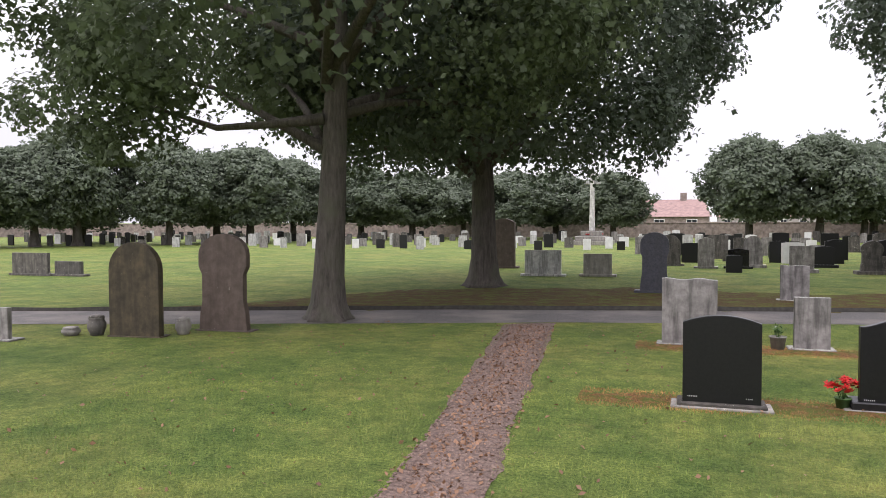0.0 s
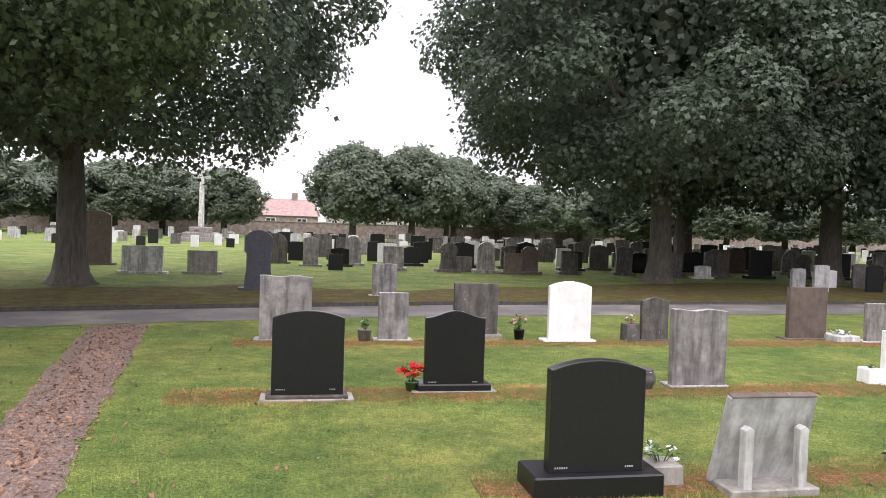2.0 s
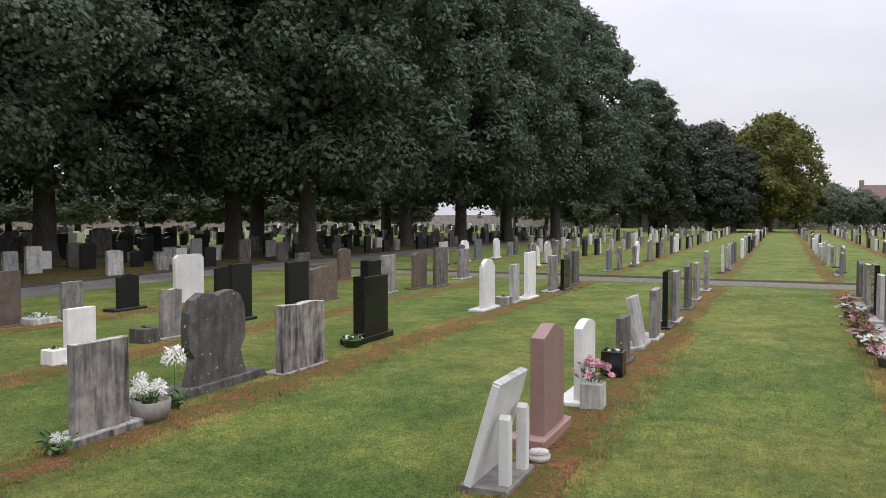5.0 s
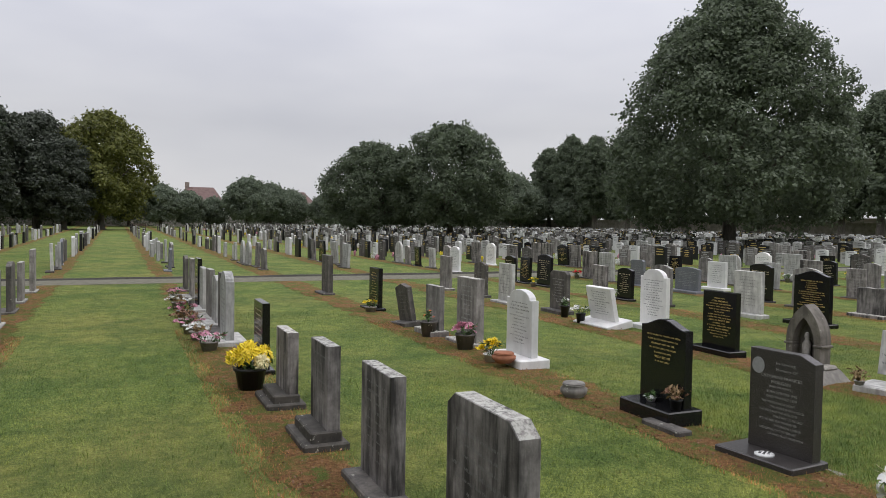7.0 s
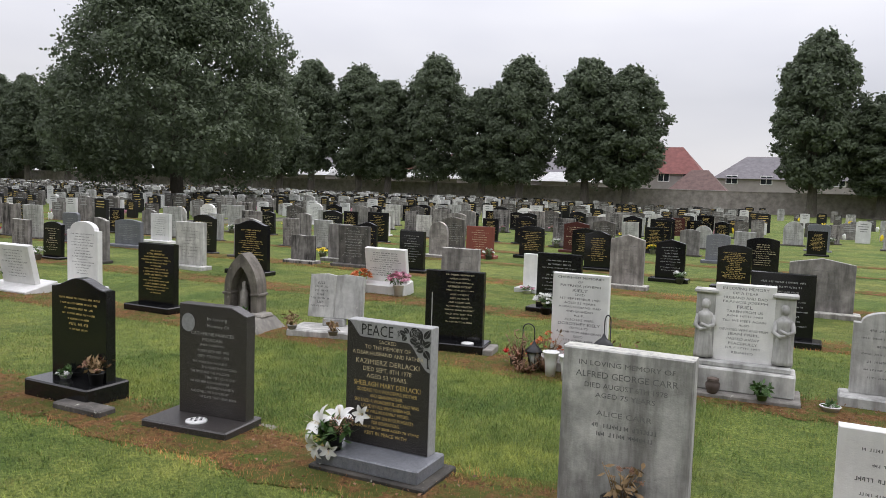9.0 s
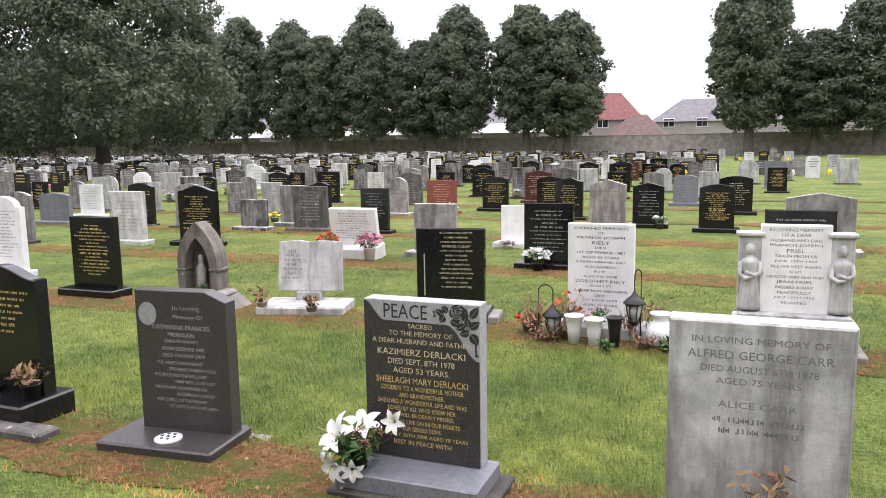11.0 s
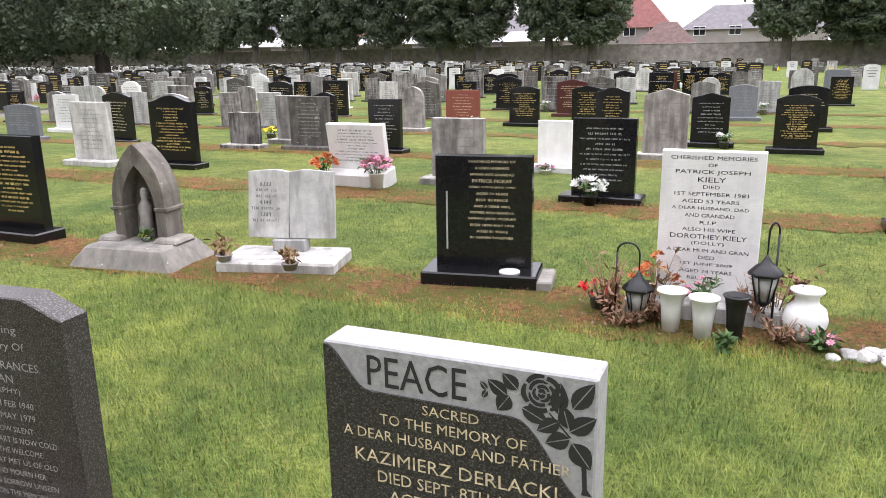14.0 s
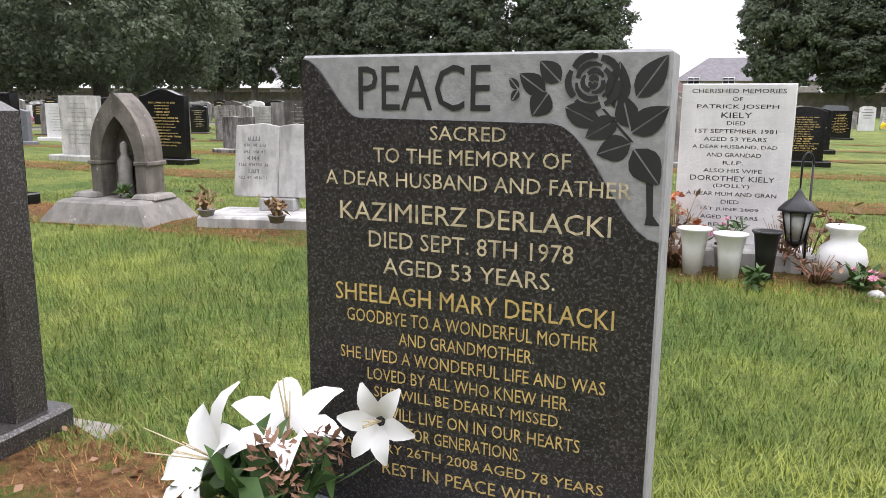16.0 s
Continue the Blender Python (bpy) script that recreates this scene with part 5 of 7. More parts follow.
headstone(12.55, -0.72, 0.66, 1.06, "shoulder", WHITE_OLD, 0.08, d=0.12, text=8, ink=GREY_LETTER, label="tall white stained headstone", base_w=0.95, base_d=0.6)
for i, (x, y, p) in enumerate(((11.9, -0.4, PETAL_PINK), (12.9, -0.35, PETAL_WHITE), (13.6, -0.3, PETAL_PINK), (14.4, -0.3, PETAL_BROWN), (15.6, -0.35, PETAL_PINK), (17, -0.35, PETAL_WHITE), (18.6, -0.4, PETAL_PINK))):
    flower_pot(x, y, p, "faded pink and white flowers crowding a grave", 60 + i, CONCRETE, 0.13, 0.14, 22, 0.045, 0.26, rise=0.14, stem=STEM_DRY if i % 2 else STEM)
for x, h, mat, sh in ((13.6, 0.95, GREY_DARK, "flat"), (14.5, 0.85, WHITE_OLD, "arch"), (15.4, 0.9, GREY, "flat"), (16.6, 0.85, WHITE_OLD, "flat"), (17.6, 0.98, BLACK, "flat"), (19.0, 0.9, GREY, "flat"), (20.8, 0.88, GREY_DARK, "arch")):
    headstone(x, -0.8, 0.6, h, sh, mat, 0.06, text=6, ink=GREY_LETTER if mat is not BLACK else GOLD, label="headstone close to its neighbours beside the aisle")

# ---- south side, second row ----
headstone(19.1, -3.95, 0.62, 0.96, "flat", GREY_DARK, 0.06, d=0.12, text=6, ink=GREY_LETTER, label="dark weathered headstone near the crossing path")
headstone(15.8, -4.1, 0.60, 0.86, "flat", BLACK, 0.06, text=9, label="black headstone with gold writing")
flower_pot(15.35, -3.85, PETAL_YELLOW, "pale yellow flowers before a black headstone", 47, CONCRETE, 0.12, 0.12, 10, 0.05, 0.16)
headstone(13.5, -3.95, 0.60, 0.74, "peak", GREY_DARK, 0.08, lean=-8, tip=5, text=6, ink=GREY_LETTER, label="dark headstone tilted out of upright")
headstone(12.33, -3.95, 0.56, 0.80, "flat", GREY, 0.10, text=5, ink=GREY_LETTER, label="grey headstone with a broken ledge top")
flower_pot(12.1, -3.75, PETAL_ORANGE, "dark stone vase with dry orange flowers", 48, GREY_DARK, 0.14, 0.26, 5, 0.03, 0.08, rise=0.2)
headstone(11.33, -4.1, 0.68, 1.0, "flat", GREY, 0.06, d=0.13, text=8, ink=PALE_LETTER, label="grey headstone with pale worn writing and lichen on top")
flower_pot(10.85, -3.8, PETAL_PINK, "pink flowers crowding a dark stone urn", 49, GREY_DARK, 0.15, 0.24, 44, 0.05, 0.19, rise=0.17)
headstone(9.72, -4.08, 0.66, 0.97, "shoulder", WHITE, 0.12, d=0.1, text=10, ink=GREY_LETTER, label="white marble headstone with a rounded top on a white base", base_w=0.9, base_d=0.44)
flower_pot(9.9, -3.72, PETAL_YELLOW, "yellow-green flowers in a white pot", 50, WHITE, 0.1, 0.12, 40, 0.05, 0.19, rise=0.2)
urn(9.5, -3.7, TERRACOTTA, "shallow terracotta flower bowl", 0.15, 0.14, 0.08)
urn(7.86, -3.66, CONCRETE, "low round grey stone flower vase with a pale lid", 0.14, 0.18)

# black headstone with a scrolled top, lamp-lit base
headstone(6.87, -4.03, 0.63, 0.95, "ogee", BLACK, 0.15, d=0.09, text=6, text_low=0.46, label="black polished headstone with a scrolled top and gold writing", base_w=0.72, base_d=0.40)
flower_pot(6.6, -3.93, PETAL_BROWN, "dried brown flowers on a black base", 51, PLASTIC_BLACK, 0.06, 0.1, 10, 0.03, 0.14, z=0.15, stem=STEM_DRY, rise=0.12)
flower_pot(6.95, -3.93, PETAL_WHITE, "small white ornament on a black base", 52, WHITE, 0.05, 0.04, 4, 0.025, 0.06, z=0.15, rise=0.03)
box_step = part("grave_kerb", box(0.5, 0.16, 0.07, 6.50, -3.74, -0.01, 0.012), GREY_DARK)
tagged(box_step, "loose dark stone kerb block before a headstone", "kerb stone")

# dark granite headstone with a shield and peaked shoulders
dark = thing("headstone", pose(5.50, -4.05, -0.01, 0, 0, 5), "dark grey granite headstone with engraved shield and pale writing", "headstone", "headstones in rows")
part("foundation", box(0.84, 0.50, 0.045, -0.03, 0.10, -0.03, 0.015), CONCRETE, dark, "mossy rough foundation slab")
part("base_block", box(0.72, 0.42, 0.105, 0.04, 0.105, -0.03, 0.01), GRANITE, dark)
part("tablet", slab([(-0.29, 0), (-0.29, 0.775), (-0.16, 0.83), (0.29, 0.83), (0.29, 0)], 0.10, 0, 0.043, 0.004), GRANITE, dark)
for text, width, cap, px, pz in (("In Loving", 0.17, 0.030, -0.04, 0.775), ("Memory Of", 0.19, 0.030, -0.05, 0.725), ("CATHERINE FRANCES", 0.37, 0.025, 0.0, 0.668), ("MORGAN", 0.17, 0.025, 0.0, 0.626), ("(NEE MURPHY)", 0.21, 0.021, 0.0, 0.586),
                                 ("BORN 25TH FEB 1940", 0.27, 0.020, -0.01, 0.546), ("DIED 7TH MAY 1979", 0.27, 0.020, -0.01, 0.507), ("THE VOICE IS NOW SILENT", 0.30, 0.018, 0.02, 0.464), ("THE HEART IS NOW COLD", 0.30, 0.018, -0.06, 0.428), ("THE SMILE AND THE WELCOME", 0.34, 0.018, 0.02, 0.392),
                                 ("THAT MET US OF OLD", 0.26, 0.018, -0.07, 0.356), ("WE MISS HER AND MOURN HER", 0.34, 0.018, 0.02, 0.320), ("IN SORROW UNSEEN", 0.24, 0.018, -0.07, 0.284), ("AND DWELL ON THE MEMORY", 0.33, 0.018, 0.02, 0.248), ("OF DAYS THAT HAVE BEEN", 0.31, 0.018, -0.05, 0.212)):
    part("inscription_line", words(((text, width, cap, px, pz),), 0.05), PALE_LETTER, dark)
shield = part("shield", slab([(0.21 + 0.058 * math.cos(a), 0.058 + 0.066 * math.sin(a)) for a in (k * math.tau / 20 for k in range(20))], 0.004, 0.052, 0.68, 0), SAWN, dark, "engraved oval emblem")
part("emblem_mark", bars(4, 0.1, 0.0555, 0.70, 0.775, 0.06, 79, 0.006), LEAD, shield)
part("flower_disc", lathe(((0.075, 0), (0.075, 0.012), (0.05, 0.018)), 18, 0.02, 0.19, 0.074), PLASTIC_WHITE, dark, "white round flower holder lid")
for k in range(7):
    part("hole", lathe(((0.010, 0.0), (0.010, 0.003), (0.004, 0.0035)), 8, 0.02 + (0.038 * math.cos(k * 1.0472) if k else 0), 0.19 + (0.038 * math.sin(k * 1.0472) if k else 0), 0.0915), LEAD, dark)

# granite headstone with a carved panel and roses
peace = thing("headstone", pose(4.027, -3.988, -0.01, 0, 0, 0), "dark speckled granite headstone with pale carved panel and gold writing", "headstone", "headstones in rows")
part("foundation", box(0.80, 0.44, 0.05, -0.02, 0.10, 0, 0.008), BASE_DARK, peace)
part("base_block", box(0.71, 0.36, 0.085, 0, 0.10, 0.045, 0.008), BLUE_GREY, peace)
part("tablet", box(0.595, 0.10, 0.79, 0, -0.012, 0.128, 0.004), SAWN, peace)
PW, PT = 0.2975, 0.918


def curve(a, b2, n=10):
    """An S-curve from a to b2, level at its ends."""
    return [(a[0] + (b2[0] - a[0]) * i / n, a[1] + (b2[1] - a[1]) * (0.5 - 0.5 * math.cos(math.pi * i / n))) for i in range(n + 1)]


polished = [(-PW + 0.003, 0.135)] + curve((-PW + 0.003, PT - 0.270), (-PW + 0.166, PT - 0.104)) + curve((PW - 0.108, PT - 0.100), (PW - 0.003, PT - 0.006)) + [(PW - 0.003, 0.135)]
part("polished_face", slab(polished, 0.006, 0.040, 0, 0), GRANITE, peace, "dark polished speckled face")
part("panel_word", words((("PEACE", 0.226, 0.070, 0.078, PT - 0.053),), 0.0385), LEAD, peace, "large dark carved capitals")
LINES = (("SACRED", 0.125, 0.022, 0.0, 0.766), ("TO THE MEMORY OF", 0.325, 0.024, 0.0, 0.729), ("A DEAR HUSBAND AND FATHER", 0.505, 0.024, 0.0, 0.690), ("KAZIMIERZ DERLACKI", 0.452, 0.031, 0.0, 0.636),
         ("DIED SEPT. 8TH 1978", 0.345, 0.028, 0.0, 0.590), ("AGED 53 YEARS.", 0.292, 0.027, 0.0, 0.546))
for a, b4, c, d, e in LINES:
    part("inscription_line", words(((a, b4, c, d, e + 0.030),), 0.0432), GOLD_PALE, peace, "worn gold capitals")
LINES_2 = (("SHEELAGH MARY DERLACKI", 0.475, 0.031, 0.0, 0.492), ("GOODBYE TO A WONDERFUL MOTHER", 0.432, 0.023, 0.0, 0.452), ("AND GRANDMOTHER.", 0.235, 0.022, 0.0, 0.418), ("SHE LIVED A WONDERFUL LIFE AND WAS", 0.46, 0.022, 0.0, 0.384),
           ("LOVED BY ALL WHO KNEW HER.", 0.355, 0.022, 0.0, 0.350), ("SHE WILL BE DEARLY MISSED,", 0.33, 0.022, 0.0, 0.317), ("BUT WILL LIVE ON IN OUR HEARTS", 0.39, 0.022, 0.0, 0.283), ("FOR GENERATIONS.", 0.20, 0.022, 0.0, 0.250),
           ("JANUARY 26TH 2008 AGED 78 YEARS", 0.47, 0.023, 0.0, 0.214), ("REST IN PEACE WITH", 0.30, 0.023, 0.0, 0.180))
for a, b4, c, d, e in LINES_2:
    part("inscription_line", words(((a, b4, c, d, e + 0.034),), 0.0432), GOLD, peace, "bright gold capitals")


def carved_leaf(cx, cz, ang, ln, wd, bm, y):
    """A pointed leaf with a lighter midrib left open between its two halves."""
    c, s = math.cos(ang), math.sin(ang)
    for side in (-1, 1):
        pts = [(0.0, 0.02)] + [(ln * i / 6, side * (wd * math.sin(math.pi * (i / 6) ** 0.8) + 0.0012)) for i in range(1, 6)] + [(ln, 0.0)] + [(ln * i / 6, side * 0.0012) for i in range(5, 0, -1)]
        pts[0] = (0.0, side * 0.0012)
        vs = [bm.verts.new((cx + px * c - pz * s, y, cz + px * s + pz * c)) for px, pz in pts]
        bm.faces.new(vs)
    return bm


RX, RZ = -0.190, PT - 0.044
for r0, r1, n, off in ((0.001, 0.0075, 2, 0.3), (0.0105, 0.0165, 3, 0.9), (0.0200, 0.0265, 3, 0.2), (0.0300, 0.0390, 5, 0.6)):
    for i in range(n):
        t0, t1 = i * math.tau / n + off, (i + 0.88) * math.tau / n + off
        ring = [(RX + (r0 + 0.003 * k / 5) * math.cos(t0 + (t1 - t0) * k / 5), RZ + (r0 + 0.003 * k / 5) * math.sin(t0 + (t1 - t0) * k / 5)) for k in range(6)]
        outer = [(RX + (r1 + 0.003 * math.sin(math.pi * k / 5)) * math.cos(t0 + (t1 - t0) * k / 5), RZ + (r1 + 0.003 * math.sin(math.pi * k / 5)) * math.sin(t0 + (t1 - t0) * k / 5)) for k in range(6)]
        rose = bmesh.new()
        rose.faces.new([rose.verts.new((px, 0.0402, pz)) for px, pz in ring + outer[::-1]])
        part("rose_petal", rose, LEAD, peace, "dark carved rose petal")
# leaves, each from its stalk end to its tip, in millimetres from the stone's upper corner
LEAVES = ((195, 58, 235, 30, 11), (173, 42, 204, 12, 11), (190, 58, 214, 92, 13), (236, 52, 250, 36, 4), (236, 54, 246, 70, 4), (74, 80, 71, 14, 13), (46, 64, 6, 6, 14), (51, 113, 0, 76, 14),
          (164, 78, 108, 104, 12), (71, 94, 116, 122, 12), (51, 128, 99, 145, 14), (53, 106, 66, 60, 12), (46, 136, 8, 186, 17))
for k, (x0, z0, x1, z1, wd) in enumerate(LEAVES):
    x0, x1, wd = (x0 - 17, x1 - 17, wd * 1.35) if x0 > 100 else (x0, x1, wd * 1.3)
    dx, dz = (x1 - x0) / 1000, -(z1 - z0) / 1000
    part("carved_leaf", carved_leaf(-PW + 0.001 * x0, PT - 0.001 * z0 - 0.002, math.atan2(dz, dx), math.hypot(dx, dz), wd / 1000, bmesh.new(), 0.0394 + 0.00015 * (k % 5)), LEAD, peace, "dark carved leaf")
for px, pz, qx, qz, w2, w3 in ((-0.205, PT - 0.082, -0.248, PT - 0.128, 0.0022, 0.0028), (-0.258, PT - 0.160, -0.276, PT - 0.186, 0.003, 0.005), (-0.276, PT - 0.186, -0.279, PT - 0.232, 0.005, 0.0045), (-0.279, PT - 0.232, -0.283, PT - 0.246, 0.0045, 0.011)):
    st = bmesh.new()
    st.faces.new([st.verts.new((a, 0.0390, b3)) for a, b3 in ((px - w2, pz), (px + w2, pz), (qx + w3, qz), (qx - w3, qz))])
    part("carved_stem", st, LEAD, peace)

# lilies before the granite headstone
lily = thing("flower_bouquet", pose(4.30, -3.78, 0.115), "white artificial lilies with brown withered flowers and green leaves", "flowers")
part("holder", lathe(((0.05, 0), (0.065, 0.12), (0.07, 0.125), (0.06, 0.125)), 14), PLASTIC_BLACK, lily)
part("foliage", sprigs(30, 0.13, 0.15, 0.03, 81, 0.045), STEM, lily)


def lily_flower(cx, cy, cz, size, aim, seed):
    b = bmesh.new()
    rnd = random.Random(seed)
    rot = Vector((0, 0, 1)).rotation_difference(Vector(aim).normalized()).to_matrix()
    for k in range(6):
        a = k * math.tau / 6 + rnd.uniform(-0.1, 0.1)
        prev = None
        for j in range(6):
            u = j / 5
            rr, zz = size * (0.12 + 0.95 * u ** 1.3), size * (0.75 * u - 0.42 * u ** 3.2)
            wd = size * 0.27 * math.sin(math.pi * min(0.97, 0.12 + u * 0.86)) ** 0.8
            mid = Vector((rr * math.cos(a), rr * math.sin(a), zz))
            side = Vector((-math.sin(a), math.cos(a), 0)) * wd
            cur = [b.verts.new(Vector((cx, cy, cz)) + rot @ p) for p in (mid - side + Vector((0, 0, wd * 0.3)), mid, mid + side + Vector((0, 0, wd * 0.3)))]
            if prev:
                for q in (0, 1):
                    f = b.faces.new((prev[q], prev[q + 1], cur[q + 1], cur[q]))
                    f.smooth = True
            prev = cur
    return b


for i, (cx, cy, cz, s, aim) in enumerate(((0.065, 0.03, 0.150, 0.115, (0.55, 0.65, 0.6)), (-0.030, -0.02, 0.190, 0.10, (-0.05, 0.35, 0.95)), (-0.205, 0.0, 0.255, 0.058, (-0.1, 1, 0.25)), (0.05, 0.10, 0.05, 0.085, (0.35, 1, -0.25)), (-0.02, 0.08, 0.03, 0.06, (-0.5, 1, -0.2)))):
    head = part("lily", lily_flower(cx, cy, cz, s, aim, i), PETAL_WHITE, lily, "white lily head")
    st = bmesh.new()
    for k in range(5):
        v = Vector(aim).normalized() * s * 0.9 + Vector((random.Random(k + i * 9).uniform(-1, 1), random.Random(k * 3 + i).uniform(-1, 1), random.Random(k * 7 + i).uniform(-1, 1))) * s * 0.25
        tube([(cx, cy, cz), (cx + v.x, cy + v.y, cz + v.z)], [0.0016, 0.0012], 4, st)
    part("stamen", st, GOLD_PALE, head)
for i, (px, py, pz, pr) in enumerate(((-0.055, 0.06, 0.20, 0.04), (-0.125, 0.03, 0.205, 0.038), (-0.09, 0.08, 0.16, 0.03))):
    part("withered_flower", pompon(px, py, pz, pr, 910 + i, 44), PETAL_BROWN, lily, "brown withered flower")

# pale weathered headstone beside it
carr = thing("headstone", pose(2.55, -3.93, -0.01), "pale grey weathered headstone with faint capitals and a flower vase", "headstone", "headstones in rows")
part("tablet", slab(outline(0.68, 0.94, "flat"), 0.13, 0, 0.0, 0.008), MOTTLED, carr)
for text, width, cap, pz in (("IN LOVING MEMORY OF", 0.50, 0.026, 0.865), ("ALFRED GEORGE CARR", 0.53, 0.034, 0.805), ("DIED AUGUST 6TH 1978", 0.43, 0.027, 0.748), ("AGED 75 YEARS", 0.31, 0.026, 0.698), ("ALICE CARR", 0.29, 0.028, 0.602)):
    part("inscription_line", words(((text, width, cap, 0.0, pz),), 0.065), GREY_LETTER, carr)
tagged(part("small_writing", bars(2, 0.1, 0.065, 0.47, 0.56, 0.46, 13, 0.017), GREY_LETTER, carr, "faint writing too worn to read"), kind="stuff")
flower_pot(2.52, -3.75, PETAL_BROWN, "dry brown flowers in a dark wire vase", 53, IRON, 0.1, 0.2, 8, 0.02, 0.12, stem=STEM_DRY, rise=0.2)
headstone(1.30, -4.2, 0.50, 0.64, "flat", WHITE, 0.03, text=5, ink=GREY_LETTER, label="low white headstone at the row's end")

# ---- south side, third row ----
headstone(19.5, -7.3, 0.62, 0.9, "flat", GREY, 0.06, text=6, ink=GREY_LETTER, label="grey headstone beside the crossing path")
headstone(17.6, -7.4, 0.6, 0.85, "arch", GREY_DARK, 0.06, text=6, ink=GREY_LETTER, label="dark headstone with an arched top")
headstone(16.1, -7.3, 0.62, 0.9, "flat", WHITE_OLD, 0.06, text=7, ink=GREY_LETTER, label="pale headstone with worn writing")
headstone(14.2, -7.5, 0.62, 0.86, "chamfer", GREY_DARK, 0.08, text=7, ink=PALE_LETTER, label="dark granite headstone with pale writing")
flower_pot(13.55, -7.2, PETAL_WHITE, "white flowers in a black vase", 54, PLASTIC_BLACK, 0.09, 0.24, 10, 0.035, 0.11)
headstone(12.35, -7.3, 0.74, 0.72, "flat", WHITE, 0.12, lean=-12, text=8, ink=GREY_LETTER, label="white marble book-like headstone leaning back on a slab", base_w=1.05, base_d=0.55)
flower_pot(12.7, -7.0, PETAL_WHITE, "white and green flowers in a dark pot", 55, PLASTIC_BLACK, 0.09, 0.2, 12, 0.05, 0.2)
headstone(11.7, -7.85, 0.68, 1.06, "shoulder", WHITE, 0.08, text=12, ink=GREY_LETTER, label="white marble headstone with a carved figure on top")
headstone(9.40, -7.15, 0.64, 0.90, "flat", BLACK, 0.10, text=12, label="black granite headstone with gold writing")
# gothic niche monument
niche = thing("gothic_monument", pose(7.80, -7.0, -0.01, 0, 0, 6), "grey stone pointed arch with a small figure on a sloping plinth", "monument")
part("plinth", box(0.94, 0.62, 0.17, 0, 0.1, 0, 0.02, 0.72), CONCRETE, niche)
part("plinth_shoulder", box(0.22, 0.26, 0.04, 0.25, 0.05, 0.166, 0.01, 0.8), CONCRETE, niche)
part("plinth_shoulder", box(0.22, 0.26, 0.04, -0.25, 0.05, 0.166, 0.01, 0.8), CONCRETE, niche)
ring = bmesh.new()
outer, inner = outline(0.46, 0.74, "gothic"), outline(0.29, 0.58, "gothic")
for y0, y1 in ((-0.1, 0.1),):
    grid = [[ring.verts.new((px, yy, pz + 0.165)) for px, pz in line] for yy, line in ((y1, outer), (y1, inner), (y0, outer), (y0, inner))]
    n = min(len(g2) for g2 in grid)
    for i in range(n - 1):
        ring.faces.new((grid[0][i], grid[0][i + 1], grid[1][i + 1], grid[1][i]))
        ring.faces.new((grid[2][i + 1], grid[2][i], grid[3][i], grid[3][i + 1]))
        ring.faces.new((grid[0][i + 1], grid[0][i], grid[2][i], grid[2][i + 1]))
        ring.faces.new((grid[1][i], grid[1][i + 1], grid[3][i + 1], grid[3][i]))
bmesh.ops.recalc_face_normals(ring, faces=ring.faces[:])
part("arch", ring, NICHE, niche)
part("niche_back", slab(outline(0.31, 0.59, "gothic"), 0.04, -0.07, 0.165, 0), NICHE, niche)
for s in (-1, 1):
    part("moulding", box(0.12, 0.22, 0.03, s * 0.195, 0, 0.40, 0.006), NICHE, niche)
statue = thing("small_statue", pose(7.80, -6.98, 0.155, 0, 0, 6), "small weathered stone figure standing in a niche", "statue", kind="")
part("figure", lathe(((0.055, 0), (0.06, 0.03), (0.048, 0.16), (0.052, 0.26), (0.022, 0.31), (0.03, 0.345), (0.026, 0.385), (0.005, 0.40)), 12), GREY, statue)
flower_pot(7.74, -6.90, PETAL_YELLOW, "yellow flower before the niche", 56, WHITE, 0.03, 0.03, 3, 0.02, 0.03, z=0.168, rise=0.03)
# open stone book
book = thing("book_memorial", pose(6.69, -7.26, -0.01, 0, 0, 14), "white stone open book on a low white slab", "memorial")
part("plinth", box(0.88, 0.50, 0.10, 0, 0.12, 0, 0.015), WHITE_OLD, book)
part("support", box(0.26, 0.12, 0.09, 0, -0.02, 0.098, 0.008), WHITE_OLD, book)
for s in (-1, 1):
    pg = slab([(0, 0), (0, 0.50), (0.12, 0.52), (0.335, 0.50), (0.335, 0)] if s > 0 else [(-0.335, 0), (-0.335, 0.50), (-0.12, 0.52), (0, 0.50), (0, 0)], 0.09)
    pg.transform(pose(0, -0.03, 0.185, 9, 0, s * -5))
    part("page", pg, WHITE_OLD, book)
pb = bars(6, 0.4, 0.0, 0.12, 0.44, 0.26, 31, 0.016)
pb.transform(pose(0.19, 0.019, 0.185, 9, 0, -5))
tagged(part("inscription", pb, GREY_LETTER, book, "worn writing on one page"), kind="stuff")
flower_pot(6.98, -6.85, PETAL_BROWN, "dry rose stems in a white dish", 57, WHITE_OLD, 0.06, 0.05, 5, 0.025, 0.1, z=0.088, stem=STEM_DRY, rise=0.14)
flower_pot(6.40, -6.82, PETAL_BROWN, "withered flowers in a small dish", 58, CONCRETE, 0.06, 0.05, 6, 0.025, 0.09, z=0.088, stem=STEM_DRY, rise=0.1)

